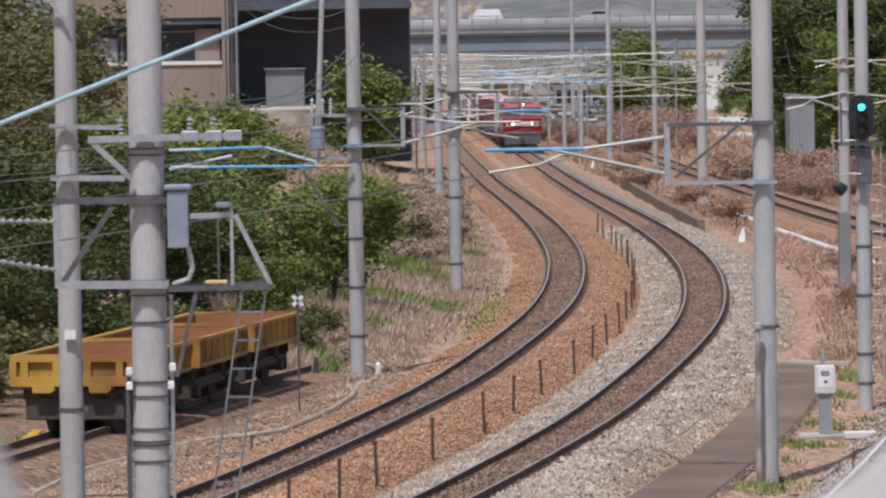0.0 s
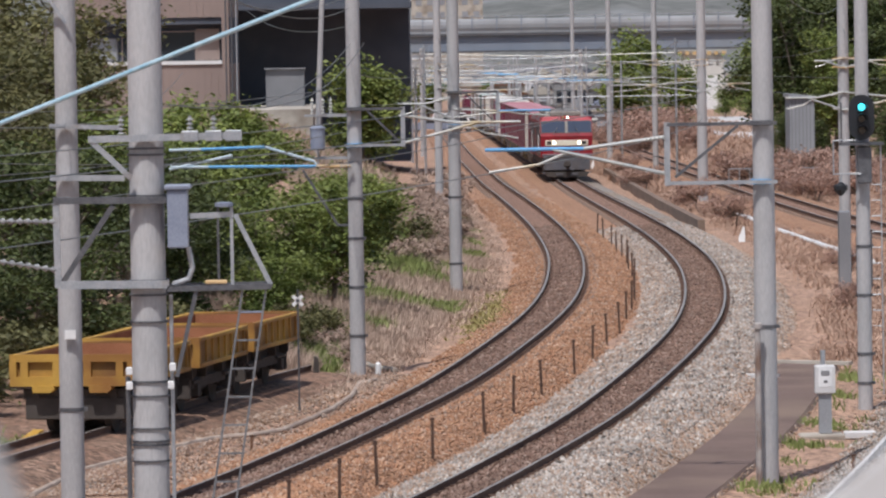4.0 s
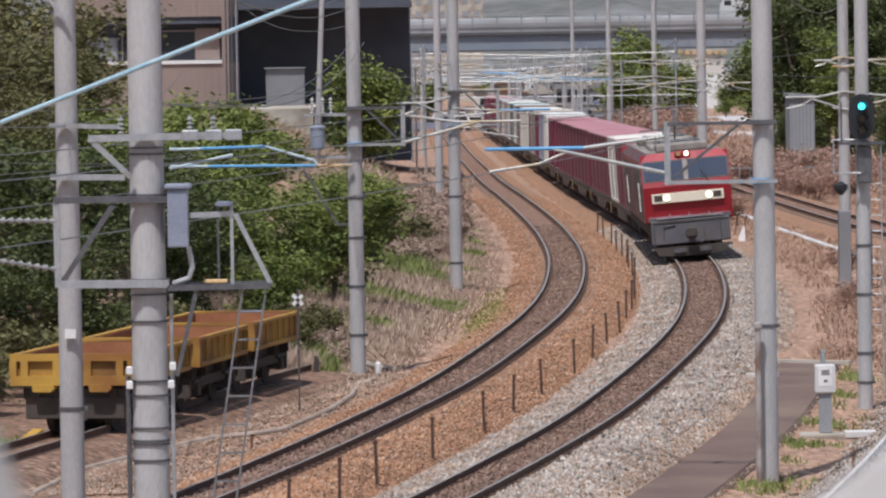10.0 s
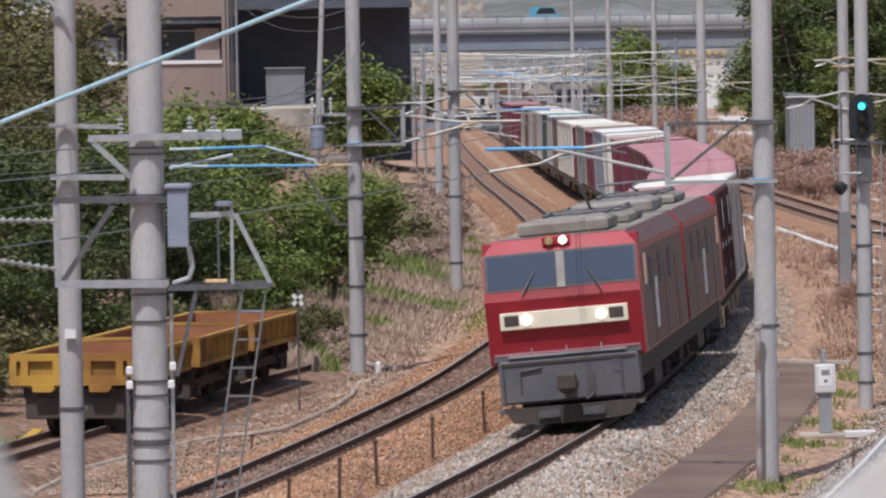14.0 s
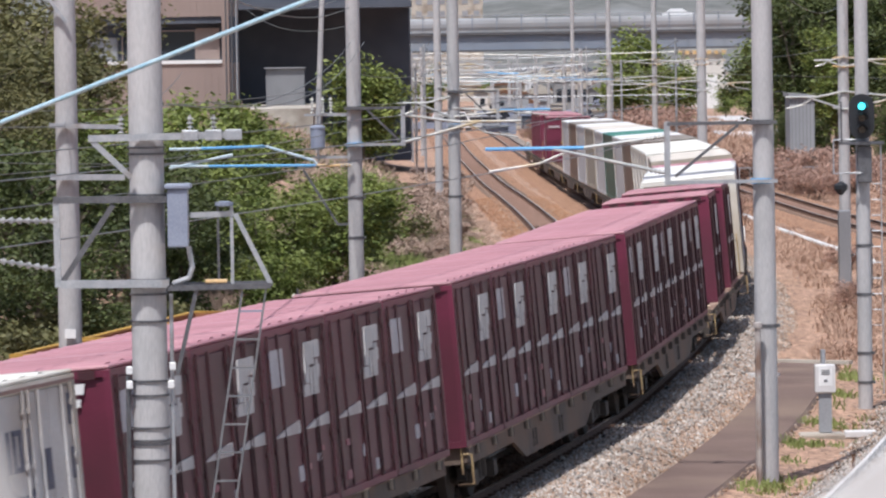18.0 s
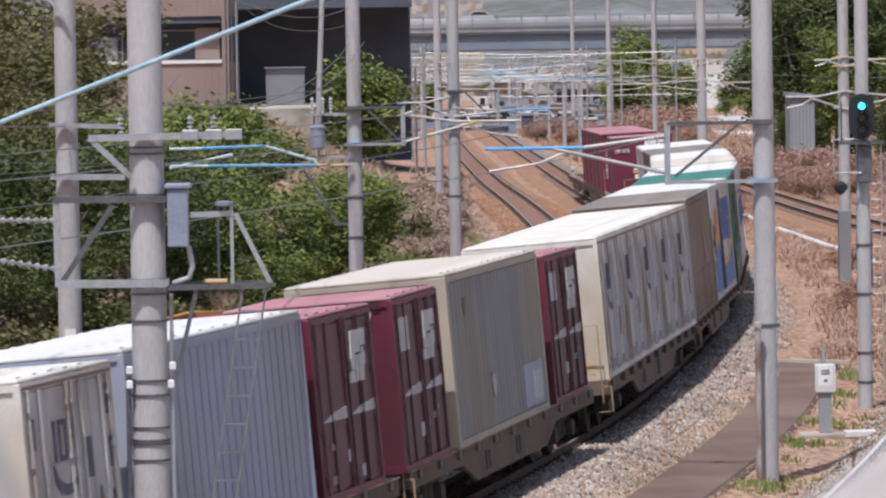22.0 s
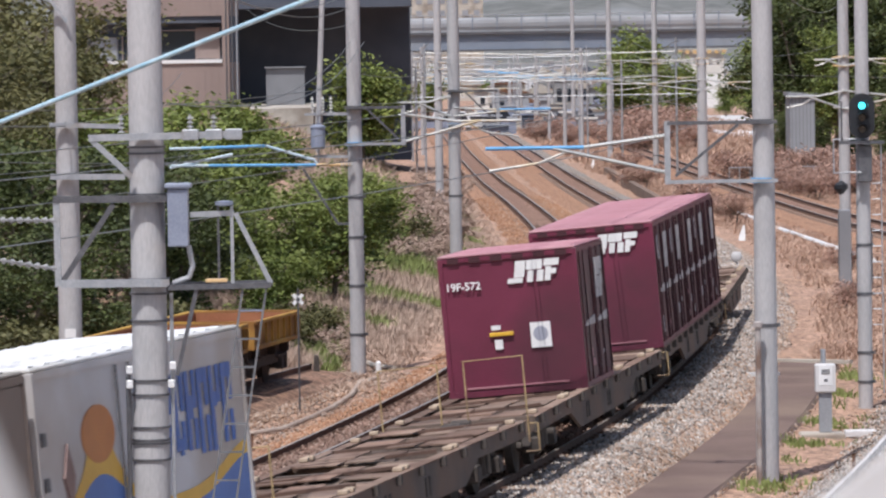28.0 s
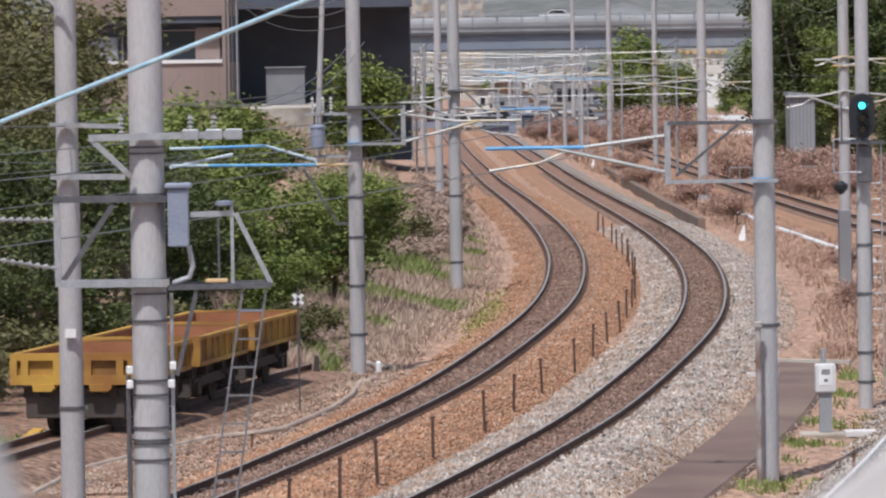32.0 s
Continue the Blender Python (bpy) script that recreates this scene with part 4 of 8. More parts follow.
def long_box(kind, seed=0):
    """A thirty-one-foot box container of one of several paints."""
    L, W, H = 8.95, 2.46, 2.62
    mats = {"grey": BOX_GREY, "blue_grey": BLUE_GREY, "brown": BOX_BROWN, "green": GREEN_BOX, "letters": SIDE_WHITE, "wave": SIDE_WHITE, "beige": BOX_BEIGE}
    words = {"grey": "weathered grey long freight container", "blue_grey": "blue-grey ribbed steel freight container", "brown": "dull brown long freight container with sliding panels",
             "beige": "plain beige long freight container with a pale roof", "green": "green ribbed steel freight container", "letters": "pale ribbed container with blue lettering blocks", "wave": "white container with a blue and gold wave painted on its side"}
    t = thing("container", words[kind], "container", group="long containers")
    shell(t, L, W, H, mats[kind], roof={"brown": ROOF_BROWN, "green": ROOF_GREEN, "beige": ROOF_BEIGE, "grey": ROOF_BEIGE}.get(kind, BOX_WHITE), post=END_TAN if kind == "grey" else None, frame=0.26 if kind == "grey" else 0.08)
    if kind == "blue_grey":
        seam = Mesh().box(-0.01, 0.004, -0.012, 0.012, 0.0, H - 0.3).data("panel_seam", NAVY_MARK)
        for i in range(24):
            part("panel_seam", seam, None, t).matrix_basis = pose(W / 2 - 0.03, -L / 2 + 0.2 + i * 0.37, 0.14)
    if kind in ("grey", "green", "letters"):
        n = 26
        for i in range(n):
            mb = Mesh()
            y = -L / 2 + 0.2 + (L - 0.4) * i / (n - 1)
            mb.prism([(y - 0.11, 0), (y - 0.06, 0.022), (y + 0.06, 0.022), (y + 0.11, 0)], 0, 1)
            vs = [(W / 2 - 0.03 + p[2] * 1.4, p[0], 0.14 + p[1] * (H - 0.3)) for p in mb.v]
            m2 = Mesh()
            m2.add(vs, mb.f)
            part("rib", m2, mats[kind], t)
    if kind == "brown":
        for i in range(4):
            mb = Mesh()
            mb.box(W / 2 - 0.03, W / 2 - 0.01, -L / 2 + 0.15 + i * 2.18, -L / 2 + 2.2 + i * 2.18, 0.16, 0.95, bevel=0.008)
            part("lower_panel", mb, BOX_BROWN, t)
            mb = Mesh()
            mb.box(W / 2 - 0.03, W / 2 - 0.014, -L / 2 + 0.15 + i * 2.18, -L / 2 + 2.328 + i * 2.18, 1.0, H - 0.16)
            part("curtain_panel", mb, BOX_BROWN, t)
        m = Mesh()
        m.add([(W / 2 - 0.004, 0.4, 2.3), (W / 2 - 0.004, 0.5, 2.32), (W / 2 - 0.004, 2.2, 1.05), (W / 2 - 0.004, 1.7, 1.05)], [(3, 2, 1, 0)])
        part("pale_streak", m, BOX_BEIGE, t, "pale slanting smear")
        for i in range(14):
            part("lower_slot", Mesh().box(W / 2 - 0.012, W / 2 - 0.004, -L / 2 + 0.4 + i * 0.6, -L / 2 + 0.5 + i * 0.6, 0.2, 0.5 + 0.2 * (i % 2)), DECK, t)
    if kind == "grey":
        part("corner_patch", Mesh().box(W / 2 - 0.02, W / 2 + 0.012, L / 2 - 2.4, L / 2 - 0.5, 0.16, 0.85), BLUE_GREY, t, "pale blue patch with white marks")
        for i in range(3):
            part("patch_mark", Mesh().box(W / 2, W / 2 + 0.016, L / 2 - 1.5 + i * 0.3, L / 2 - 1.35 + i * 0.3, 0.25, 0.7), WHITE_MARK, t)
        m = Mesh()
        m.lathe((W / 2, -0.9, 0.75), [(0.16, 0.0), (0.20, 0.012), (0.14, 0.014)], 18, axis="x")
        part("emblem", m, WHITE_MARK, t, "white round emblem")
        part("warning_mark", Mesh().prism([(-3.2, 2.2), (-2.9, 2.2), (-3.05, 1.9)][::-1], W / 2, W / 2 + 0.012, axis="x"), DARK_STEEL, t)
    if kind == "beige":
        part("side_sheet", Mesh().box(W / 2 - 0.03, W / 2 - 0.012, -L / 2 + 0.12, L / 2 - 0.12, 0.16, H - 0.18), BOX_BEIGE, t)
        for y in (-2.9, 1.1, 3.2):
            part("side_mark", Mesh().box(W / 2 - 0.02, W / 2 - 0.009, y, y + 0.16, 0.5, 0.95), WHITE_MARK, t, "faded pale mark")
        for y in (-L / 2 + 0.25, L / 2 - 0.25):
            part("corner_hinge", Mesh().box(W / 2 - 0.02, W / 2 + 0.012, y - 0.05, y + 0.05, 0.4, 0.6), DARK_STEEL, t)
    if kind == "letters":
        mb = Mesh()
        for i in range(13):
            if i != 6:
                y = -2.55 + i * 0.50
                x0, x1 = W / 2, W / 2 + 0.014
                mb.box(x0, x1, y, y + 0.15, 1.02, 1.72)
                mb.box(x0, x1, y + 0.27, y + 0.42, 1.02 + (0.34 if i % 3 == 1 else 0.0), 1.72)
                mb.box(x0, x1 - 0.002, y + 0.15, y + 0.27, 1.40 + 0.1 * (i % 2), 1.60 + 0.12 * (i % 2))
        part("lettering", mb, BLUE_MARK, t, "row of blue letter blocks")
        part("emblem", Mesh().box(W / 2, W / 2 + 0.012, -3.25, -2.85, 0.9, 1.75), WHITE, t, "white emblem panel")
        for z in (1.05, 1.3, 1.52):
            part("emblem_bar", Mesh().box(W / 2, W / 2 + 0.016, -3.2, -2.9, z, z + 0.1), GREY_MARK, t)
        for y in (-1.7, 0.3):
            part("vent_panel", Mesh().box(W / 2 - 0.01, W / 2 + 0.016, y, y + 1.1, 1.95, H - 0.17), SIDE_WHITE, t)
            for i in range(4):
                part("vent_slot", Mesh().box(W / 2, W / 2 + 0.02, y + 0.1 + i * 0.25, y + 0.2 + i * 0.25, 1.88, 1.95), GREY_MARK, t)
    if kind == "green":
        for z, h, k in ((1.62, 0.5, 5), (1.0, 0.32, 7)):
            for i in range(k):
                y, w = -1.7 + i * 3.4 / k, 2.4 / k
                part("lettering", Mesh().box(W / 2, W / 2 + 0.013, y, y + w * 0.36, z, z + h), MARK_GREEN, t, "dark green letter block")
                part("lettering", Mesh().box(W / 2, W / 2 + 0.013, y + w * 0.62, y + w, z, z + h), MARK_GREEN, t, "dark green letter block")
                part("lettering", Mesh().box(W / 2, W / 2 + 0.012, y + w * 0.36, y + w * 0.62, z + h * 0.4, z + h * 0.6), MARK_GREEN, t, "dark green letter block")
        part("side_band", Mesh().box(W / 2 - 0.002, W / 2 + 0.03, -L / 2 + 0.1, L / 2 - 0.1, 0.66, 0.82, bevel=0.01), ROOF_GREEN, t, "lighter green band along the side")
        part("lower_panel", Mesh().box(W / 2 - 0.02, W / 2 + 0.008, -L / 2 + 0.1, L / 2 - 0.1, 0.12, 0.60), MARK_GREEN, t)
        for i in range(6):
            part("data_label", Mesh().box(W / 2, W / 2 + 0.012, -2.6 + i * 0.34 + (2.6 if i > 2 else 0), -2.4 + i * 0.34 + (2.6 if i > 2 else 0), 0.28, 0.42), WHITE_MARK, t, "small white mark")
        for x in (-0.75, 0.75):
            part("end_post", Mesh().box(x - 0.06, x + 0.06, -L / 2 - 0.05, -L / 2 + 0.04, 0.1, H - 0.12), GREEN_BOX, t)
            for z in (0.5, 1.2, 1.9):
                part("end_hinge", Mesh().box(x - 0.12, x + 0.12, -L / 2 - 0.07, -L / 2 - 0.045, z, z + 0.1), MARK_GREEN, t)
    if kind == "wave":
        n = 48
        ys = [-L / 2 + 0.12 + (L - 0.24) * i / n for i in range(n + 1)]
        def crest(y):
            q = (y + L / 2) / L
            return 0.62 + 0.66 * math.exp(-((q - 0.27) / 0.15) ** 2) + 0.42 * math.exp(-((q - 1.0) / 0.18) ** 2)
        def gold(y):
            q = (y + L / 2) / L
            return 0.17 + 0.45 * math.exp(-((q - 0.27) / 0.06) ** 2)
        top, low = Mesh(), Mesh()
        x = W / 2 - 0.028 + 0.006
        for a, b in zip(ys, ys[1:]):
            low.add([(x, a, 0.14), (x, b, 0.14), (x, b, crest(b)), (x, a, crest(a))], [(0, 1, 2, 3)])
            top.add([(x + 0.001, a, crest(a)), (x + 0.001, b, crest(b)), (x + 0.001, b, crest(b) + gold(b)), (x + 0.001, a, crest(a) + gold(a))], [(0, 1, 2, 3)])
        part("blue_wave", low, WAVE_BLUE, t, "blue painted wave")
        part("gold_wave", top, WAVE_GOLD, t, "gold edge of the painted wave")
        mb = Mesh()
        rim = [(math.cos(i * 0.2244), math.sin(i * 0.2244)) for i in range(28)]
        mb.prism([(-L / 2 + 0.27 * L + 0.66 * u, 1.74 + 0.33 * v) for u, v in rim], x - 0.02, x + 0.004, axis="x")
        part("orange_disc", mb, DISC_ORANGE, t, "orange painted disc")
        mb = Mesh()
        for i in range(6):
            y = L / 2 - 3.9 + i * 0.56
            x0, x1 = x + 0.004, x + 0.010
            lo = 1.22 + 0.06 * math.sin(i * 1.3)
            mb.box(x0, x1, y, y + 0.17, lo, 2.20)
            if i != 4:
                mb.box(x0, x1, y + 0.31, y + 0.48, lo, 1.62)
            mb.box(x0, x1, y + 0.31, y + 0.48, 1.74, 2.20)
            mb.box(x0, x1 - 0.001, y + 0.17, y + 0.31, (2.02, 1.22, 1.62, 2.02, 1.70, 2.02)[i], (2.20, 1.42, 1.90, 2.20, 1.88, 2.20)[i])
        part("lettering", mb, BLUE_MARK, t, "large blue letter blocks")
        mb = Mesh()
        m = Mesh()
        m.prism([(-3.55, 1.35), (-3.35, 1.72), (-3.15, 1.35), (-3.35, 0.98)][::-1], W / 2 - 0.03, W / 2 + 0.003, axis="x")
        part("diamond_mark", m, GREY_MARK, t, "dark painted diamond")
        for k in range(3):
            part("side_vent", Mesh().box(W / 2 - 0.03, W / 2 + 0.004, -L / 2 + 0.2, -L / 2 + 0.34, 0.75 + k * 0.5, 0.9 + k * 0.5), DARK_STEEL, t)
        for q in (0.36, 0.42):
            mb.tube((W / 2 + 0.012, -L / 2 + q * L, 0.14), (W / 2 + 0.012, -L / 2 + q * L, H - 0.15), 0.022, n=6)
        part("locking_bar", mb, DARK_STEEL, t)
    return t


# Darker copy of the roof white, with the walls' shade put into the colour.
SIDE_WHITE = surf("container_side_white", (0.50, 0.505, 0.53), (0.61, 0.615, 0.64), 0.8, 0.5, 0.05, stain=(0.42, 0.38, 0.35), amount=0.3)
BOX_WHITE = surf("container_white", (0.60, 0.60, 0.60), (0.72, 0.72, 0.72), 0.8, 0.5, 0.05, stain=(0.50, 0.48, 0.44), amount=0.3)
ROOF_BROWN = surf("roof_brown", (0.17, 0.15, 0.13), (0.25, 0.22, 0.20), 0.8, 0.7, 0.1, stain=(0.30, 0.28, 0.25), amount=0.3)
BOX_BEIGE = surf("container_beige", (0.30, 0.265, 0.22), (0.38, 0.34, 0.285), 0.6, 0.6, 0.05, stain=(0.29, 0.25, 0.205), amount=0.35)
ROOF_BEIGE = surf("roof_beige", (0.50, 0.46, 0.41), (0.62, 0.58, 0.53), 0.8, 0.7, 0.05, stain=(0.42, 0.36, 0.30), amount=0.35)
ROOF_GREEN = surf("roof_green", (0.045, 0.16, 0.13), (0.065, 0.21, 0.17), 0.8, 0.6, 0.05)
END_TAN = surf("end_tan", (0.36, 0.31, 0.25), (0.46, 0.41, 0.34), 1.2, 0.6, 0.05)
MARK_GREEN = surf("dark_green_mark", (0.012, 0.042, 0.032), (0.018, 0.056, 0.042), 3, 0.5, 0.0)


def locomotive():
    """The leading electric locomotive; its front coupler face is at y = -LEN/2."""
    LEN = 24.0
    t = thing("electric_locomotive", "red electric freight locomotive with cream light band and grey skirt", "locomotive")
    f = -LEN / 2 + 0.55
    W = 1.45
    for sect, (y0, y1) in enumerate(((f, -0.25), (0.25, -f))):
        body = Mesh()
        rows = []
        for y, k in ((y0, 0), (y1, 1)):
            d = (0, 0.0, 0.0) if (sect == 0) == (k == 1) else (0.16, 0.30, 0.45)
            s = 1 if k == 0 else -1
            low = [(x, y + s * d[0], 1.24) for x in (-W, W)]
            mid = [(x, y, 2.42) for x in (-W, W)]
            win = [(x, y + s * d[1], 3.25) for x in (-W, W)]
            top = [(x, y + s * d[2], 3.52) for x in (-W + 0.22, W - 0.22)]
            rows.append((low, mid, win, top))
        vs = []
        for low, mid, win, top in rows:
            vs += low + mid + win + top
        fs = [(0, 1, 3, 2), (2, 3, 5, 4), (4, 5, 7, 6), (9, 8, 10, 11), (11, 10, 12, 13), (13, 12, 14, 15)]
        fs += [(1, 9, 11, 3), (3, 11, 13, 5), (5, 13, 15, 7), (8, 0, 2, 10), (10, 2, 4, 12), (12, 4, 6, 14), (6, 7, 15, 14), (1, 0, 8, 9)]
        body.add(vs, [q[::-1] for q in fs])
        for i, slot in ((2, 1), (5, 1), (8, 2), (11, 2)):
            body.s[i] = slot
        part("body", body, (RED, HEAD_RED, FLANK), t, "red painted body")
        c0, c1 = (y0 + 1.0, y1) if sect == 0 else (y0, y1 - 1.0)
        part("roof_deck", Mesh().box(-W + 0.24, W - 0.24, c0, c1, 3.50, 3.535), ROOF_GREY, t, "dusty grey roof deck")
        for k in (-1, 1):
            part("cab_roof_edge", Mesh().beam((k * (W - 0.1), y0 + 0.42 if sect == 0 else y1 - 0.42, 3.38), (k * (W - 0.1), y0 + 1.0 if sect == 0 else y1 - 1.0, 3.38), 0.2, 0.2), HEAD_RED, t)
        for k in (-1, 1):
            mb = Mesh()
            x = k * (W + 0.004)
            a = y0 + 0.75 if sect == 0 else y0 + 0.1
            b = y1 - 0.1 if sect == 0 else y1 - 0.75
            mb.add([(x, a, 1.28), (x, b, 1.28), (x, b - (0.15 if sect else 0), 3.12), (x, a + (0.15 if sect == 0 else 0), 3.12)], [(0, 1, 2, 3) if k > 0 else (3, 2, 1, 0)])
            part("side_panel", mb, FLANK, t, "dusty reddish-grey flank panel with shade in its colour")
            for q in (0.22, 0.5, 0.78):
                part("flank_seam", Mesh().box(min(x, x + k * 0.006), max(x, x + k * 0.006), a + (b - a) * q, a + (b - a) * q + 0.05, 1.30, 2.74), BOGIE, t)
            mb = Mesh()
            m0 = (a + b) / 2
            logo_bars(mb, k * (W + 0.014), (y0 + 3.6 if sect == 0 else m0) - 0.4 * k, 1.55, 0.62, 0.95)
            pieces("side_mark", mb, WHITE, t)
            for j in range(3):
                mb = Mesh()
                y = a + 1.6 + j * 2.3
                mb.box(min(x, x + k * 0.012), max(x, x + k * 0.012), y, y + 0.9, 2.35, 2.95)
                for i in range(7):
                    mb.box(min(x, x + k * 0.03), max(x, x + k * 0.03), y + 0.03, y + 0.87, 2.39 + i * 0.08, 2.42 + i * 0.08)
                part("louvre", mb, LOCO_GREY, t, "louvred air intake")
            cab = y0 + 1.0 if sect == 0 else y1 - 1.7
            mb = Mesh()
            mb.box(min(x, x + k * 0.014), max(x, x + k * 0.014), cab, cab + 0.7, 2.45, 3.05, bevel=0.006)
            part("cab_side_window", mb, WINDSCREEN, t)
        part("roof_housing", Mesh().box(-0.85, 0.85, y0 + (1.3 if sect == 0 else 0.4), y0 + (3.6 if sect == 0 else 3.0), 3.52, 3.80, bevel=0.06), ROOF_GREY, t, "dusty grey roof equipment housing")
        part("roof_housing", Mesh().box(-0.95, 0.95, y0 + 5.0, y0 + 8.4, 3.52, 3.74, bevel=0.06), ROOF_GREY, t, "dusty grey roof equipment housing")
        mb = Mesh()
        for y in (4.0, 4.5, 8.8, 9.3):
            for x in (-0.6, 0.0, 0.6):
                mb.lathe((x, y0 + y, 3.52), [(0.07, 0), (0.10, 0.06), (0.06, 0.09), (0.10, 0.14), (0.06, 0.18), (0.09, 0.22), (0.04, 0.27)], 10)
        for x in (-0.6, 0.6):
            mb.tube((x, y0 + 3.8, 3.81), (x, y0 + 9.5, 3.81), 0.025, n=6)
        part("roof_insulators", mb, LOCO_GREY, t)
        mb = Mesh()
        py = y0 + 6.6
        mb.path([(-0.75, py - 1.0, 3.80), (0.75, py - 1.0, 3.80), (0.75, py + 0.8, 3.80), (-0.75, py + 0.8, 3.80), (-0.75, py - 1.0, 3.80)], 0.03)
        if sect == 0:
            mb.path([(0.0, py + 0.7, 3.84), (0.0, py - 0.9, 4.35), (0.0, py + 0.45, 4.92)], 0.035)
            mb.tube((-0.55, py + 0.45, 4.94), (0.55, py + 0.45, 4.94), 0.03)
            mb.path([(-0.85, py + 0.45, 4.84), (-0.55, py + 0.45, 4.94)], 0.02)
            mb.path([(0.85, py + 0.45, 4.84), (0.55, py + 0.45, 4.94)], 0.02)
        else:
            mb.path([(0.0, py + 0.7, 3.84), (0.0, py - 0.9, 3.95), (0.0, py + 0.6, 4.02)], 0.035)
            mb.tube((-0.85, py + 0.6, 4.03), (0.85, py + 0.6, 4.03), 0.03)
        part("pantograph", mb, DARK_STEEL, t, "single-arm pantograph")
    # front end
    def slope(z):
        return f + 0.30 * max(z - 2.42, 0) / 0.83
    mb = Mesh()
    z0, z1 = 2.60, 3.28
    vs = [(-1.42, slope(z0) - 0.012, z0), (1.42, slope(z0) - 0.012, z0), (1.42, slope(z1) - 0.012, z1), (-1.42, slope(z1) - 0.012, z1)]
    vs += [(p[0], p[1] + 0.03, p[2]) for p in vs]
    mb.add(vs, [(0, 1, 2, 3), (4, 7, 6, 5), (0, 4, 5, 1), (1, 5, 6, 2), (2, 6, 7, 3), (3, 7, 4, 0)])
    part("window_surround", mb, LOCO_GREY, t, "dark grey window surround")
    for x0, x1 in ((-1.37, -0.09), (0.09, 1.37)):
        mb = Mesh()
        z0, z1 = 2.65, 3.24
        vs = [(x0, slope(z0) - 0.02, z0), (x1, slope(z0) - 0.02, z0), (x1, slope(z1) - 0.02, z1), (x0, slope(z1) - 0.02, z1)]
        vs += [(p[0], p[1] + 0.05, p[2]) for p in vs]
        mb.add(vs, [(0, 1, 2, 3), (4, 7, 6, 5), (0, 4, 5, 1), (1, 5, 6, 2), (2, 6, 7, 3), (3, 7, 4, 0)])
        part("windscreen", mb, WINDSCREEN, t, "dark windscreen pane")
        mb = Mesh()
        k = 1 if x0 < 0 else -1
        mb.path([((x0 + x1) / 2 - k * 0.02, f - 0.03, 2.50), ((x0 + x1) / 2 + k * 0.24, slope(2.92) - 0.05, 2.92)], 0.016)
        part("wiper", mb, DARK_STEEL, t)
    mb = Mesh()
    z0, z1 = 2.6, 3.26
    vs = [(-0.075, slope(z0) - 0.03, z0), (0.075, slope(z0) - 0.03, z0), (0.075, slope(z1) - 0.03, z1), (-0.075, slope(z1) - 0.03, z1)]
    vs += [(p[0], p[1] + 0.05, p[2]) for p in vs]
    mb.add(vs, [(0, 1, 2, 3), (4, 7, 6, 5), (0, 4, 5, 1), (1, 5, 6, 2), (2, 6, 7, 3), (3, 7, 4, 0)])
    part("window_pillar", mb, ROOF_GREY, t)
    mb = Mesh()
    mb.box(-1.19, 1.19, f - 0.02, f + 0.09, 1.88, 2.20, bevel=0.012)
    part("light_band", mb, CREAM, t, "cream band around the headlights")
    for k in (-1, 1):
        mb = Mesh()
        mb.box(min(k * 1.11, k * 0.84), max(k * 1.11, k * 0.84), f - 0.032, f, 1.95, 2.15, bevel=0.01)
        part("lamp_recess", mb, BOGIE, t)
        mb = Mesh()
        mb.lathe((k * 0.70, f - 0.06, 2.05), [(0.09, 0.0), (0.09, 0.035)], 20, axis="y")
        part("headlight", mb, LAMP_ON, t, "lit headlight")
        mb = Mesh()
        mb.lathe((k * 0.13 - 0.05, f + 0.27, 3.46), [(0.075, 0.0), (0.075, 0.1)], 16, axis="y")
        part("headlight", mb, LAMP_ON if k > 0 else OCHRE, t, "roof headlight")
    mb = Mesh()
    mb.box(-0.31, 0.21, f + 0.31, f + 0.72, 3.36, 3.55, bevel=0.03)
    part("roof_lamp_case", mb, RED, t)
    for i in range(9):
        part("plate_bar", Mesh().box(0.12 + i * 0.115, 0.185 + i * 0.115, f - 0.008, f + 0.02, 2.375, 2.43), PLATE_RED, t, "dark raised bar of the plate")
    part("chin_strip", Mesh().box(-1.36, 1.36, f + 0.09, f + 0.16, 1.40, 1.44), FADED, t)
    mb = Mesh()
    mb.box(-1.10, 1.10, f - 0.05, f + 0.16, 1.36, 1.39)
    for x in (-0.65, 0.0, 0.65):
        mb.tube((x, f - 0.05, 1.38), (x, f - 0.05, 1.52), 0.015, n=6)
    part("hand_rail", mb, STEEL, t)
    for e in (-1, 1):
        y = f if e < 0 else -f
        mb = Mesh()
        mb.box(-1.30, 1.30, min(y + e * 0.05, y + e * -0.5), max(y + e * 0.05, y + e * -0.5), 0.50, 1.30, bevel=0.04)
        mb.box(-1.38, 1.38, min(y, y - e * 0.3), max(y, y - e * 0.3), 1.30, 1.38)
        mb.box(-1.34, -1.0, min(y + e * 0.1, y - e * 0.4), max(y + e * 0.1, y - e * 0.4), 0.34, 0.41)
        mb.box(1.0, 1.34, min(y + e * 0.1, y - e * 0.4), max(y + e * 0.1, y - e * 0.4), 0.34, 0.41)
        part("skirt", mb, SKIRT_GREY, t, "dirty grey skirt")
        mb = Mesh()
        mb.prism([(-1.25, 0.42), (-1.1, 0.16), (-0.5, 0.10), (0.5, 0.10), (1.1, 0.16), (1.25, 0.42)], min(y + e * 0.12, y - e * 0.1), max(y + e * 0.12, y - e * 0.1))
        part("snow_plough", mb, BOGIE, t, "dusty dark rail guard")
        for x in (-0.42, 0.42):
            part("step_plate", Mesh().box(x - 0.2, x + 0.2, min(y + e * 0.13, y + e * 0.2), max(y + e * 0.13, y + e * 0.2), 0.22, 0.36), DARK_STEEL, t)
        coupler(t, y + e * 0.45, -e)
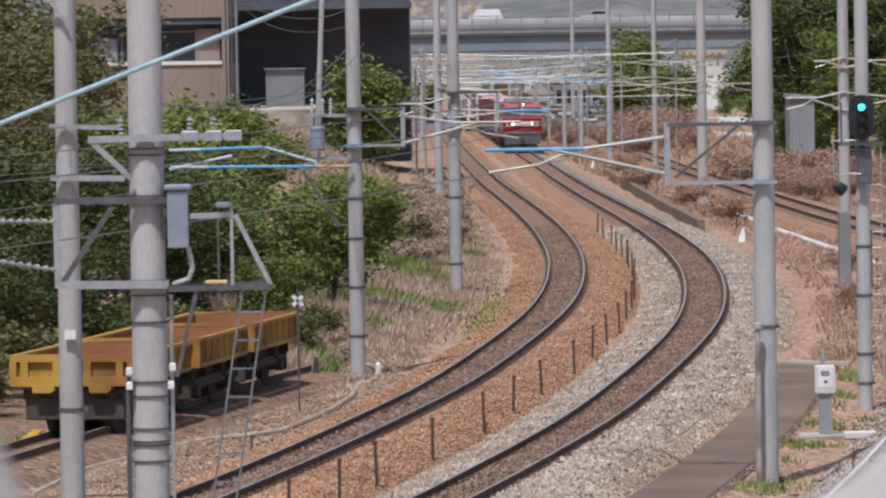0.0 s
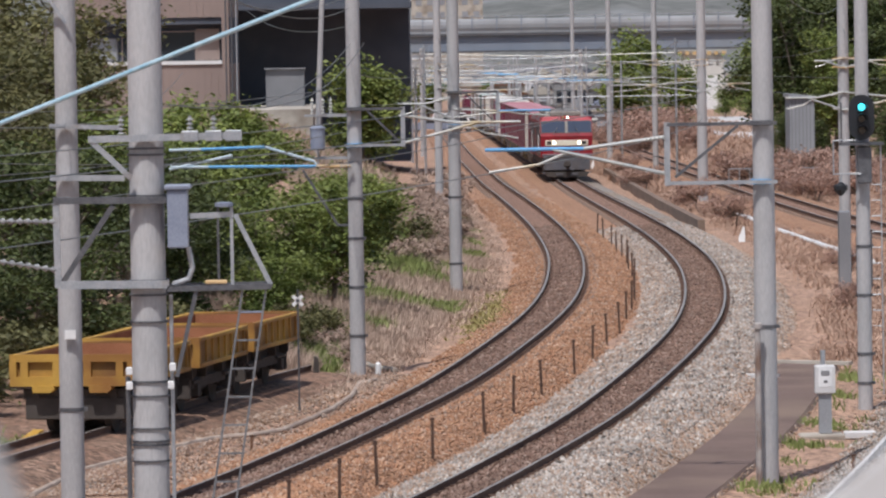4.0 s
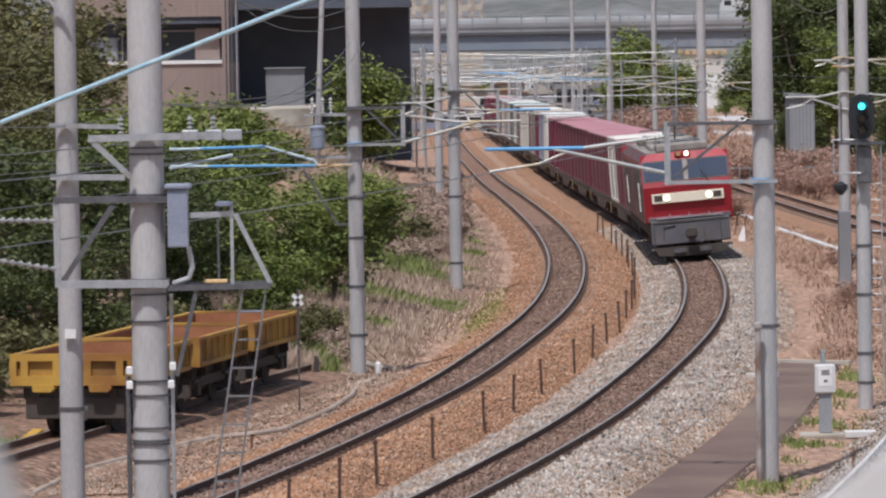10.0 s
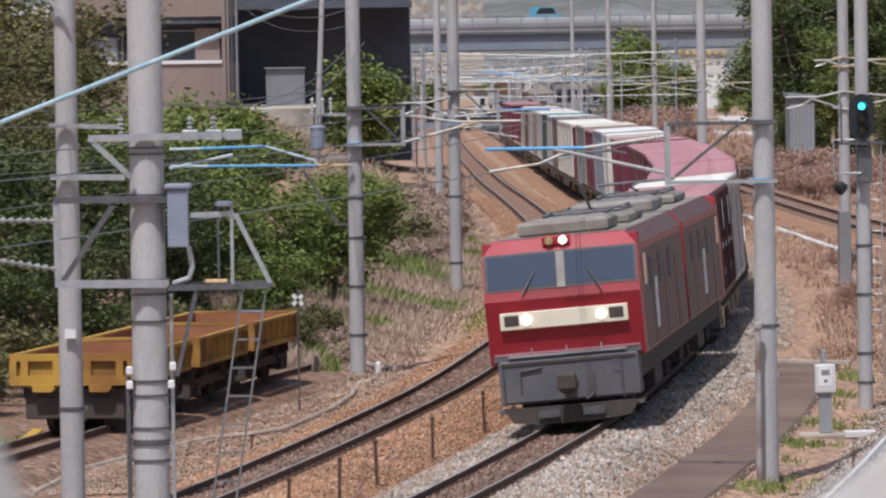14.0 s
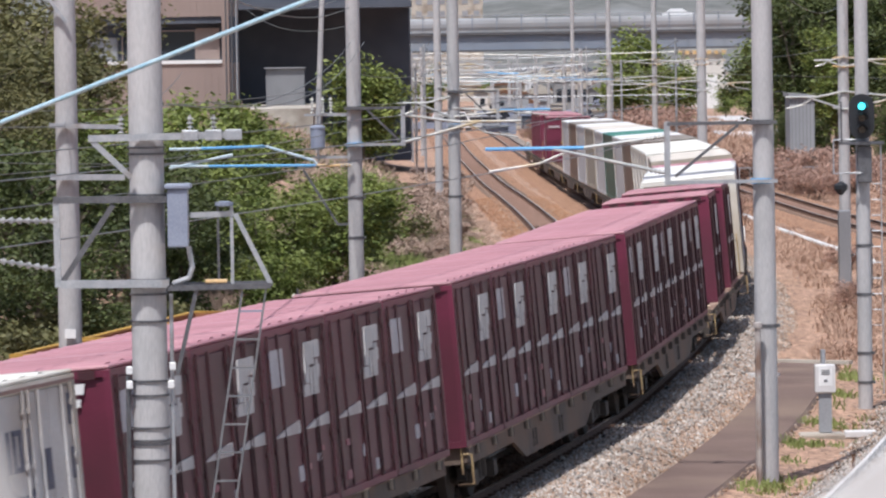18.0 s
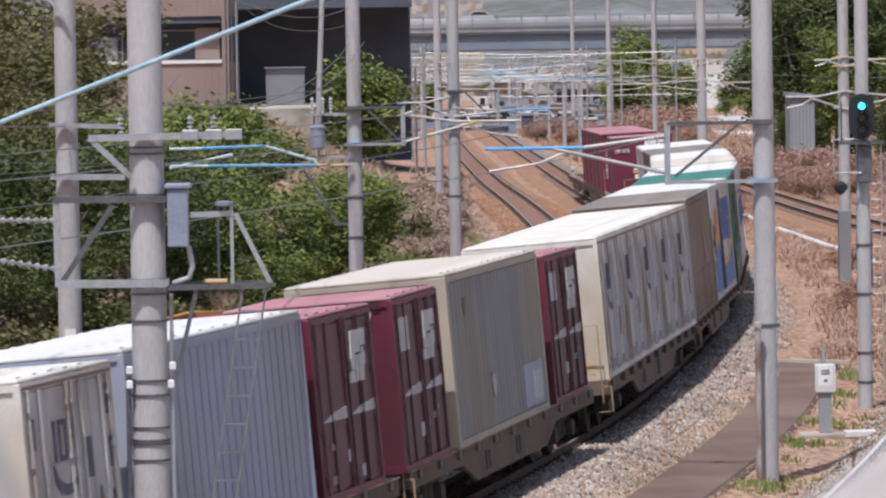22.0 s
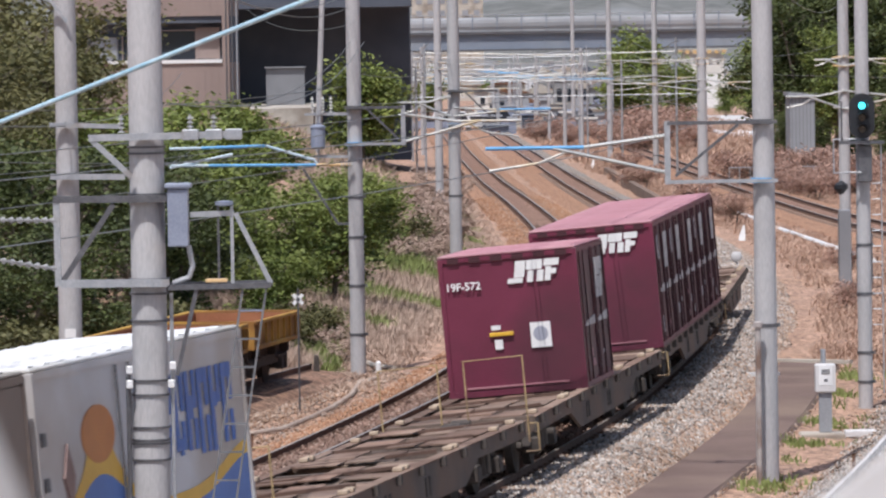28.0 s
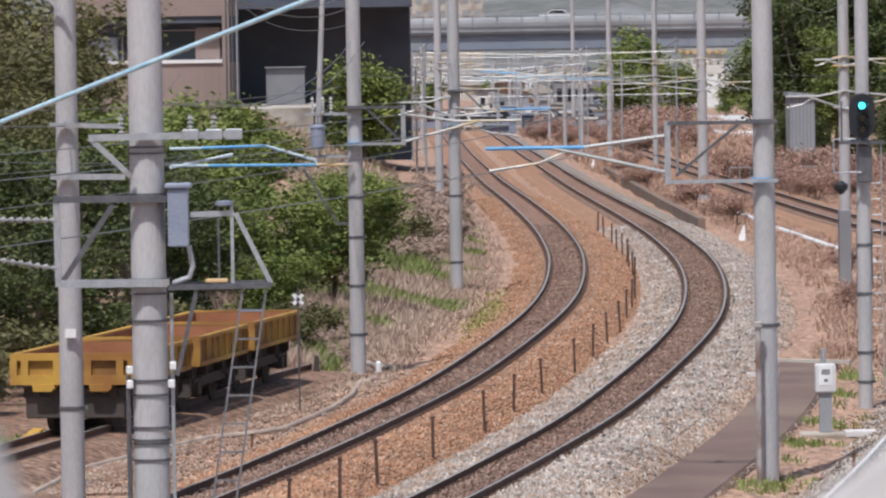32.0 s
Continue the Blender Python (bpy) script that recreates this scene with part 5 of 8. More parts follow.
        mb = Mesh()
        if e < 0:
            mb.lathe((0, y - 0.66, 0.84), [(0.02, 0.0), (0.12, 0.02), (0.19, 0.09), (0.21, 0.2), (0.17, 0.32), (0.12, 0.42), (0.12, 0.6)], 18, axis="y")
            mb.box(-0.05, 0.05, y - 0.70, y - 0.5, 0.68, 1.02, bevel=0.02)
        else:
            mb.box(-0.2, 0.2, y - 0.1, y + 0.2, 0.66, 1.0, bevel=0.03)
        part("coupler_head", mb, BOGIE, t, "rounded rusty coupler head")
        part("end_panel_edge", Mesh().beam((-1.25, y + e * 0.06, 1.25), (1.25, y + e * 0.06, 1.25), 0.03, 0.05), BOGIE, t)
        for x in (-1.1, 1.1):
            m = Mesh()
            m.path([(x - 0.12, y + e * 0.06, 1.2), (x - 0.12, y + e * 0.12, 1.2), (x - 0.12, y + e * 0.12, 0.5), (x - 0.12, y + e * 0.06, 0.5)], 0.014, 6)
            part("grab_iron", m, DARK_STEEL, t)
        mb = Mesh()
        for x in (-0.75, 0.8):
            mb.lathe((x, y + e * 0.03, 0.85), [(0.06, 0), (0.06, 0.02)], 10, axis="y")
        mb.box(0.82, 1.0, min(y, y + e * 0.06), max(y, y + e * 0.06), 0.95, 1.2, bevel=0.01)
        mb.path([(-0.9, y + e * 0.05, 0.7), (-0.9, y + e * 0.08, 1.1), (-0.5, y + e * 0.08, 1.15)], 0.02)
        mb.path([(0.45, y + e * 0.05, 1.0), (0.45, y + e * 0.09, 0.6), (0.3, y + e * 0.09, 0.5)], 0.025)
        part("hoses_and_jumpers", mb, DARK_STEEL, t)
    mb = Mesh()
    mb.box(-1.28, 1.28, f + 0.3, -f - 0.3, 0.78, 1.25)
    for y in (-6.0, 6.0):
        mb.box(-1.2, 1.2, y - 0.9, y + 0.9, 0.35, 0.8, bevel=0.05)
    part("underframe", mb, BOGIE, t)
    mb = Mesh()
    mb.box(-1.0, 1.0, -0.25, 0.25, 1.1, 3.3)
    part("gangway", mb, BOGIE, t)
    for y in (-9.0, -3.0, 3.0, 9.0):
        bogie(t, y, 2.3)
    return t, LEN


def train():
    loco, LEN = locomotive()
    ride(loco, rider(LEN / 2 - 0.25, 8.0), Matrix())
    plain = wagon_master()
    starts = [24.2, 44.2, 64.4, 84.5, 104.7, 124.4, 143.5, 163.6, 183.3, 202.3, 222.2, 241.7, 261.0, 280.2, 299.4, 318.4]
    J, R = "J", "R"
    loads = [[(J, 24.5), (J, 28.25), (J, 32.0), (R, 35.75), (R, 39.5)],
             [(J, 44.6 + 3.76 * i) for i in range(5)], [(J, 64.8 + 3.76 * i) for i in range(5)], [(J, 84.9 + 3.76 * i) for i in range(5)],
             [(J, 108.6), (J, 116.0)],
             [(R, 124.9), ("blue_grey", 129.2), (J, 138.6)],
             [(J, 143.8), ("grey", 148.3), (J, 158.0)],
             [(R, 164.4 + 3.76 * i) for i in range(5)],
             [("brown", 183.6), ("wave", 192.9)], [("green", 202.6), ("letters", 211.8)], [("beige", 222.6), ("wave", 231.9)], [("brown", 242.0), ("wave", 251.2)],
             [], [("T", 287.7)], [("G", 299.8)] + [(J, 299.8 + 3.76 * i) for i in range(1, 5)], []]
    masters = {}
    count = 0
    for i, (s, cargo) in enumerate(zip(starts, loads)):
        w = plain if i == 0 else copy_thing(plain, Matrix())
        mid = s + WAGON_LEN / 2
        rows = rider(mid)
        ride(w, rows, Matrix())
        if i == len(starts) - 1:
            for x in (-1.0, 1.0):
                m = Mesh()
                m.lathe((x, WAGON_LEN / 2 - 0.42, 1.28), [(0.05, 0), (0.12, 0.02), (0.145, 0.07), (0.13, 0.13), (0.05, 0.16)], 18, axis="y")
                m.tube((x, WAGON_LEN / 2 - 0.34, 0.95), (x, WAGON_LEN / 2 - 0.34, 1.2), 0.02, n=6)
                part("tail_disc", m, WHITE_MARK, w, "white round tail marker")
        for kind, y in cargo:
            count += 1
            key = kind + (str(count % 2) if kind == "J" else "")
            fresh = key not in masters
            if fresh:
                masters[key] = container_12(3, True) if kind == "T" else container_12(4, tall_number=True) if kind == "G" else container_12(count) if kind == "J" else reefer_12(count) if kind == "R" else long_box(kind)
            c = masters[key] if fresh else copy_thing(masters[key], Matrix())
            L = J_LEN if kind in "JRTG" else 8.95
            ride(c, rows, Matrix.Translation((0, y + L / 2 - mid, 1.0)))
# ------------------------------------------------------------------ trees and bushes
def crown_mesh(name, blobs, count, leaf, seed, material):
    """A crown of many small leaves gathered in clumps; blobs are (x, y, z, rx, ry, rz)."""
    rng = np.random.default_rng(seed)
    clumps = []
    for x, y, z, a, b, c in blobs:
        for _ in range(max(int(count / 75 / len(blobs)), 3)):
            d = rng.normal(size=3)
            d /= np.linalg.norm(d)
            r = rng.uniform(0.55, 1.05)
            clumps.append((x + d[0] * a * r, y + d[1] * b * r, z + d[2] * c * r, rng.uniform(0.5, 1.1)))
    mb = Mesh()
    cl = np.array(clumps)
    pick = rng.integers(len(cl), size=count)
    size = leaf * 3.4
    off = rng.normal(size=(count, 3)) * size * cl[pick, 3:4] * np.array([1, 1, 0.7])
    pos = cl[pick, :3] + off
    ang = rng.random((count, 3)) * 6.283
    ls = leaf * rng.uniform(0.6, 1.3, count)
    for p, a, s in zip(pos, ang, ls):
        u = np.array([math.cos(a[0]), math.sin(a[0]), 0.5 * math.sin(a[1])])
        v = np.array([-math.sin(a[0]) * 0.6, math.cos(a[0]) * 0.6, 0.8 * math.cos(a[1])])
        u, v = u * s, v * s * 0.62
        mb.add([p - u, p + v * 0.9, p + u, p - v * 0.9], [(0, 1, 2, 3)])
    return mb.data(name, material)


def tree(name, x, y, height, blobs, count, leaf, seed, material, label, trunk=0.16, z=None):
    t = thing(name, label, "tree" if name == "tree" else "shrub", (x, y, land(x, y) - 0.1 if z is None else z), group="trees beside the line")
    rng = random.Random(seed)
    mb = Mesh()
    mb.tube((0, 0, 0), (0.1, 0, height * 0.35), trunk, trunk * 0.75, n=10)
    for b in blobs:
        mid = (b[0] * 0.4 + rng.uniform(-.2, .2), b[1] * 0.4, height * 0.35 + (b[2] - height * 0.35) * 0.45)
        mb.tube((0.1, 0, height * 0.33), mid, trunk * 0.55, trunk * 0.4, n=7)
        mb.tube(mid, (b[0], b[1], b[2] + b[5] * 0.3), trunk * 0.4, trunk * 0.15, n=6)
        for _ in range(5):
            g = rng.random() * 6.28
            mb.tube((b[0] * 0.8, b[1] * 0.8, b[2] - b[5] * 0.1), (b[0] + math.cos(g) * b[3] * 0.8, b[1] + math.sin(g) * b[4] * 0.8, b[2] + rng.uniform(-.3, .6) * b[5]), trunk * 0.18, trunk * 0.05, n=5)
    part("trunk", mb, BARK, t, "grey-brown trunk and limbs")
    part("crown", crown_mesh("crown", blobs, count, leaf, seed, material), None, t, "crown of small leaves")
    return t


def blob_set(seed, r, h, n=6):
    rng = random.Random(seed)
    out = []
    for i in range(n):
        g = rng.random() * 6.28
        d = r * rng.uniform(0.1, 0.75)
        out.append((math.cos(g) * d, math.sin(g) * d, h * rng.uniform(0.35, 0.92), r * rng.uniform(0.3, 0.55), r * rng.uniform(0.3, 0.55), h * rng.uniform(0.12, 0.22)))
    return out


def left_woods():
    fresh = [tree("tree", -3.0, 148, 4.0, blob_set(4, 2.2, 3.9, 8), 9000, 0.075, 4, LEAF, "leafy young broadleaf tree beside the bank", 0.09)]
    dark = [tree("tree", -9.5, 128, 5.5, blob_set(11, 2.6, 5.4, 8), 9000, 0.085, 11, LEAF_DARK, "dense dark broadleaf tree behind the siding", 0.14)]
    olive = [tree("tree", -12.6, 142, 6.5, blob_set(19, 2.6, 6.6, 8), 8000, 0.08, 19, LEAF_OLIVE, "sparse olive-green tree with bare twigs", 0.12)]
    olive2 = [(-15.0, 150, 1.2, 44), (-14.6, 162, 1.1, 130), (-16.5, 156, 1.4, 250), (-15.6, 172, 1.2, 310), (-16.5, 146, 1.4, 10), (-12.3, 166, 1.3, 45), (-11.4, 173, 1.12, 190), (-13.8, 177, 1.5, 280), (-15.6, 180, 1.45, 100), (-18.6, 205, 1.25, 77), (-20.4, 216, 1.35, 160), (-18.2, 228, 1.1, 200), (-17.2, 192, 1.15, 270), (-16.0, 183, 1.0, 330)]
    for x, y, k, g in olive2:
        copy_thing(olive[0], Matrix.Translation((x, y, land(x, y) - 0.1)) @ Matrix.Rotation(radians(g), 4, "Z") @ Matrix.Scale(k, 4))
    spots = [(fresh, -4.6, 142, 0.9, 40), (fresh, -3.3, 158, 0.86, 120), (fresh, -2.4, 170, 0.84, 200), (fresh, -5.8, 150, 0.98, 260), (fresh, -4.4, 134, 0.62, 20), (fresh, -7.2, 158, 1.38, 310), (fresh, -6.2, 161, 1.15, 190), (fresh, -8.0, 163, 1.35, 20), (fresh, -3.6, 180, 0.8, 75), (fresh, -6.6, 168, 1.1, 33),
             (dark, -8.0, 122, 0.7, 60), (dark, -11.0, 121, 0.8, 140), (dark, -6.4, 131, 0.75, 220), (dark, -8.0, 138, 0.9, 300), (dark, -12.5, 134, 1.0, 20), (dark, -13.5, 124, 0.9, 250), (dark, -7.0, 143, 0.9, 100),
             (olive, -13.8, 146, 1.0, 90), (olive, -11.0, 152, 0.62, 200), (olive, -9.0, 150, 0.55, 280), (olive, -14.0, 158, 1.1, 350), (olive, -14.5, 138, 1.0, 15), (fresh, -8.4, 152, 1.22, 80), (fresh, -6.9, 148, 1.12, 150), (olive, -9.9, 148, 0.72, 210), (fresh, -10.4, 156, 1.3, 5), (olive, -12.4, 150, 0.95, 60), (dark, -11.8, 140, 0.95, 330)]
    for src, x, y, k, g in spots:
        copy_thing(src[0], Matrix.Translation((x, y, land(x, y) - 0.1)) @ Matrix.Rotation(radians(g), 4, "Z") @ Matrix.Scale(k, 4))


# ------------------------------------------------------------------ buildings and bridge
CLAD = surf("brown_cladding", (0.255, 0.195, 0.175), (0.315, 0.245, 0.22), 0.4, 0.7, 0.1, stain=(0.27, 0.21, 0.19), amount=0.2)
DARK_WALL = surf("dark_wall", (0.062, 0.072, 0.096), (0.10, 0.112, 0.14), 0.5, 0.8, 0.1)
PALE_WALL = surf("pale_wall", (0.60, 0.57, 0.53), (0.70, 0.67, 0.63), 0.4, 0.85, 0.1)
HOUSE_GREY = surf("grey_shed", (0.24, 0.25, 0.27), (0.32, 0.33, 0.35), 0.4, 0.7, 0.1)
GIRDER = surf("bridge_girder", (0.18, 0.21, 0.265), (0.235, 0.27, 0.325), 0.15, 0.7, 0.1, stain=(0.26, 0.28, 0.30), amount=0.3)
PARAPET = surf("bridge_parapet", (0.27, 0.28, 0.30), (0.36, 0.37, 0.39), 0.2, 0.8, 0.1, stain=(0.24, 0.245, 0.25), amount=0.35)
DULL_SHED = surf("dull_shed", (0.17, 0.175, 0.19), (0.24, 0.245, 0.26), 0.5, 0.8, 0.1)
DARK_GLASS = glassy("dark_glass", (0.03, 0.035, 0.045), 0.1)


def brown_building():
    t = thing("office_building", "brown clad two-storey building with a dark window band", "building", (0, 0, 0))
    y, x0, x1 = 280.0, -18.7, -10.75
    z = land(-14, y) - 0.5
    part("wall", Mesh().box(x0, x1, y, y + 14, z, 6.15), CLAD, t)
    part("wall", Mesh().box(x0, x1, y, y + 14, 8.55, 12.5), CLAD, t)
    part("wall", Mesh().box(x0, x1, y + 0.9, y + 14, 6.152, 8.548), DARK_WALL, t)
    part("corner_pier", Mesh().box(x1 - 0.35, x1, y, y + 0.898, 6.152, 8.548), CLAD, t)
    mb = Mesh()
    for i in range(int((x1 - x0) / 0.35)):
        mb.box(x0 + i * 0.35, x0 + i * 0.35 + 0.04, y - 0.025, y, z, 6.1)
        mb.box(x0 + i * 0.35, x0 + i * 0.35 + 0.04, y - 0.025, y, 8.6, 12.4)
    part("cladding_ribs", mb, CLAD, t)
    for a, w, h, pane in ((x1 - 5.75, 1.55, 1.15, HOUSE_GREY), (x1 - 0.55, 1.1, 1.55, CLAD), (x1 - 1.75, 1.9, 1.45, DARK_GLASS), (x1 - 3.75, 1.7, 1.45, DARK_GLASS)):
        win = thing_part("window", t)
        part("pane", Mesh().box(a - w, a, y + 0.74, y + 0.80, 6.36, 6.36 + h), pane, win)
        mb = Mesh()
        for u in (a - w - 0.05, a):
            mb.box(u, u + 0.05, y + 0.68, y + 0.84, 6.34, 6.36 + h)
        mb.box(a - w - 0.05, a + 0.05, y + 0.68, y + 0.84, 6.36 + h, 6.42 + h)
        part("window_frame", mb, DARK_STEEL if pane is HOUSE_GREY else CLAD, win)
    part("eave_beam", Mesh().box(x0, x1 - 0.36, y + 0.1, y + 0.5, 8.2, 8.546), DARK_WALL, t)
    for x in (x1 + 0.18, x1 + 0.42, x1 - 0.12):
        m = Mesh()
        m.tube((x, y - 0.5, z), (x, y - 0.5, 12.0), 0.045, n=8)
        part("down_pipe", m, HOUSE_GREY if x > x1 + 0.3 else DARK_STEEL, t)
    mb = Mesh()
    mb.box(x0, x1 - 0.36, y - 0.1, y + 0.88, 6.152, 6.33)
    part("sill_ledge", mb, WHITE, t, "white sill ledge")


def thing_part(name, parent):
    ob = new(name)
    ob.parent = parent
    return ob


def dark_sheds():
    # The open front's deep shade is put into the dark wall colour.
    t = thing("warehouse", "open-fronted warehouse with its shade put into the dark wall colour", "building")
    z = 2.6
    mb = Mesh()
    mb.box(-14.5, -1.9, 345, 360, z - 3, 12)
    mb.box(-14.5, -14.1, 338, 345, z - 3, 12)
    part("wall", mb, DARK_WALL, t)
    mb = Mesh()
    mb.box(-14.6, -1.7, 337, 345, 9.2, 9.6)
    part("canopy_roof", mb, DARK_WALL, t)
    t2 = thing("shed", "small grey metal shed beside the warehouse", "shed")
    mb = Mesh()
    mb.box(-10.6, -8.3, 334, 336.5, z - 0.5, 5.55, bevel=0.04)
    part("wall", mb, DULL_SHED, t2)
    mb = Mesh()
    for i in range(9):
        mb.box(-10.55 + i * 0.28, -10.50 + i * 0.28, 333.97, 334.0, z - 0.4, 5.5)
    part("wall_ribs", mb, DULL_SHED, t2)
    mb = Mesh()
    mb.box(-10.7, -8.2, 333.8, 336.7, 5.55, 5.62)
    part("roof", mb, DULL_SHED, t2)
    yard = Mesh()
    yard.box(-13.0, -7.4, 318, 344, 1.0, 3.3)
    solid("loading_yard", yard, SLAB, "pale concrete loading yard", "pavement", kind="structure")


def road_bridge():
    t = thing("road_bridge", "grey steel girder road bridge over the railway", "bridge")
    y = 750.0
    mb = Mesh()
    mb.box(-900, 55, y, y + 0.6, 5.5, 7.9)
    part("girder", mb, GIRDER, t, "blue-grey plate girder")
    for i in range(36):
        mb = Mesh()
        x = -118 + i * 4.9
        mb.box(x, x + 0.12, y - 0.18, y, 5.5, 7.9)
        part("stiffener", mb, GIRDER, t)
    part("bottom_flange", Mesh().box(-900, 55, y - 0.25, y + 0.9, 5.25, 5.5), DARK_STEEL, t)
    mb = Mesh()
    mb.box(-900, 55, y - 0.35, y + 14, 7.9, 8.15)
    mb.box(-900, 55, y + 1.2, y + 14, 8.15, 9.3)
    part("deck", mb, PARAPET, t)
    face = [(-0.30, 8.15), (-0.46, 8.6), (-0.50, 9.1), (-0.40, 9.55), (-0.22, 9.85), (0.0, 9.9), (0.0, 8.15)]
    for i in range(52):
        x = -120 + i * 3.365
        part("parapet_panel", Mesh().prism([(y + a, z) for a, z in face], x + 0.03, x + 3.33, axis="x"), PARAPET, t)
        if x > -20:
            part("parapet_post", Mesh().box(x - 0.06, x + 0.06, y - 0.56, y + 0.02, 8.15, 10.3), GIRDER, t)
    part("hand_rail", Mesh().box(-120, 55, y - 0.3, y - 0.16, 10.15, 10.28), STEEL, t)
    part("cable_duct", Mesh().box(-900, 55, y - 0.5, y - 0.3, 7.55, 7.85), DARK_STEEL, t)
    part("abutment", Mesh().box(48, 55, y, y + 14, -3, 7.9), SLAB, t)
    part("abutment", Mesh().box(-40, -36, y, y + 14, -3, 7.9), SLAB, t)
    deck = Mesh()
    deck.box(55.02, 950, y - 3, y + 16, -3, 9.3)
    solid("bridge_ramp", deck, SLAB, "earth-backed ramp of the road bridge", "ramp", kind="structure")


def far_town():
    """Small houses beyond the bridge."""
    rng = random.Random(21)
    walls = (PALE_WALL, HOUSE_GREY, SLAB, CLAD, PALE_SLAB)
    roofs = (DARK_WALL, HOUSE_GREY, GIRDER, SLAB)
    for i in range(70):
        y = rng.uniform(790, 1250)
        x = rng.uniform(-3.0, 62.0) * y / 1000
        if abs(x - side_of(MAIN, min(y, 900))) < 9 and y < 960:
            x += 16
        w, h = rng.uniform(3.0, 7.5), rng.uniform(2.2, 5.0)
        t = thing("house", "small distant house with a pitched roof", "house", (x, y, land(x, y) - 0.2), group="distant houses")
        part("wall", Mesh().box(-w / 2, w / 2, 0, 6, 0, h), rng.choice(walls), t)
        part("roof", Mesh().prism([(-w / 2 - 0.3, h), (0, h + rng.uniform(0.8, 1.6)), (w / 2 + 0.3, h)], -0.3, 6.3), rng.choice(roofs), t)
        for k in range(2):
            part("window", Mesh().box(-w / 4 + k * w / 2 - 0.5, -w / 4 + k * w / 2 + 0.5, -0.06, 0.0, h * 0.4, h * 0.75), DARK_GLASS, t)


def bridge_side_houses():
    """Crowded houses and sheds in front of the bridge, and a pale block of flats behind it."""
    rng = random.Random(33)
    walls = (PALE_WALL, HOUSE_GREY, SLAB, PALE_SLAB, DULL_SHED, BOX_GREY)
    roofs = (DARK_WALL, HOUSE_GREY, GIRDER, SLAB, RUST, DULL_SHED)
    for i in range(46):
        y = rng.uniform(655, 742)
        x = rng.uniform(6.4, 27.0) if i % 5 else rng.uniform(-13.0, -5.0)
        w, h = rng.uniform(1.6, 4.4), rng.uniform(1.6, 5.6)
        t = thing("house", "small grey distant house before the bridge", "house", (x, y, land(x, y) - 0.2), group="houses before the bridge")
        part("wall", Mesh().box(-w / 2, w / 2, 0, 4, 0, h), rng.choice(walls), t)
        part("roof", Mesh().prism([(-w / 2 - 0.25, h), (rng.uniform(-0.5, 0.5), h + rng.uniform(0.5, 1.2)), (w / 2 + 0.25, h)], -0.3, 4.3), rng.choice(roofs), t)
        for k in range(2):
            part("window", Mesh().box(-w / 4 + k * w / 2 - 0.3, -w / 4 + k * w / 2 + 0.3, -0.06, 0.0, h * 0.45, h * 0.75), DARK_GLASS, t)
    t = thing("apartment_block", "pale distant block of flats beyond the bridge", "building", (0, 1000, land(0, 1000)))
    part("wall", Mesh().box(-5.0, 8.0, 0, 9, 0, 19), SLAB, t)
    for k in range(4):
        for i in range(6):
            w = thing_part("window", t)
            part("pane", Mesh().box(-4.2 + i * 2.1, -3.1 + i * 2.1, -0.06, 0.0, 10.6 + k * 2.3, 11.7 + k * 2.3), HOUSE_GREY, w)
    part("roof", Mesh().box(-5.3, 8.3, -0.3, 9.3, 19, 19.4), HOUSE_GREY, t)


def far_hills():
    mb = Mesh()
    xs = np.linspace(-700, 900, 90)
    rows = []
    for j, (y, k) in enumerate(((1500, 0.0), (1600, 0.5), (1800, 1.0), (2300, 1.3))):
        for x in xs:
            h = 30 + 14 * noise.noise((x * 0.006, 1.3, 0.2)) + 6 * noise.noise((x * 0.03, 4.1, 0.7))
            rows.append((x, y, -8 + max(h, 8) * k + 2.5 * noise.noise((x * 0.11, j * 3.3, 2.0)) * (k > 0)))
    n = len(xs)
    mb.add(rows, [(j * n + i, j * n + i + 1, (j + 1) * n + i + 1, (j + 1) * n + i) for j in range(3) for i in range(n - 1)])
    solid("backdrop", mb, surf("hazy_hillside", (0.095, 0.10, 0.092), (0.18, 0.18, 0.172), 0.05, 0.95, 0.0, fine=0.22, stain=(0.24, 0.245, 0.25), amount=0.25), "hazy wooded hillside in the distance", "hillside", kind="structure", smooth=True)


# ------------------------------------------------------------------ line-side equipment
GREY_PORCELAIN = surf("grey_porcelain", (0.22, 0.22, 0.225), (0.36, 0.36, 0.36), 8, 0.3, 0.0)
RISER = surf("riser_grey", (0.34, 0.30, 0.28), (0.44, 0.40, 0.38), 4, 0.7, 0.1, stain=(0.20, 0.13, 0.10), amount=0.35)
YELLOW = surf("wagon_yellow", (0.46, 0.27, 0.045), (0.56, 0.34, 0.065), 1.4, 0.6, 0.15, stain=(0.27, 0.125, 0.03), amount=0.45)
# Stained like the frame yellow, but darker: recess shade is put into the colour.
RECESS_YELLOW = surf("stained_recess_yellow", (0.36, 0.195, 0.036), (0.47, 0.27, 0.052), 1.6, 0.7, 0.15, stain=(0.17, 0.08, 0.025), amount=0.45)
LOAD_RUST = surf("rusty_interior", (0.22, 0.085, 0.04), (0.32, 0.14, 0.07), 2.0, 0.9, 0.3)
BOX_BLUE = surf("blue_grey_box", (0.20, 0.225, 0.30), (0.27, 0.30, 0.38), 3, 0.5, 0.05)
ORANGE_INS = surf("tan_sleeve", (0.55, 0.36, 0.16), (0.66, 0.46, 0.24), 5, 0.45, 0.0)
SIGNAL_BLACK = surf("signal_black", (0.012, 0.014, 0.018), (0.02, 0.022, 0.027), 4, 0.5, 0.0)
GREEN_LIGHT = glow("green_signal_light", (0.07, 0.74, 0.86), 2.4)
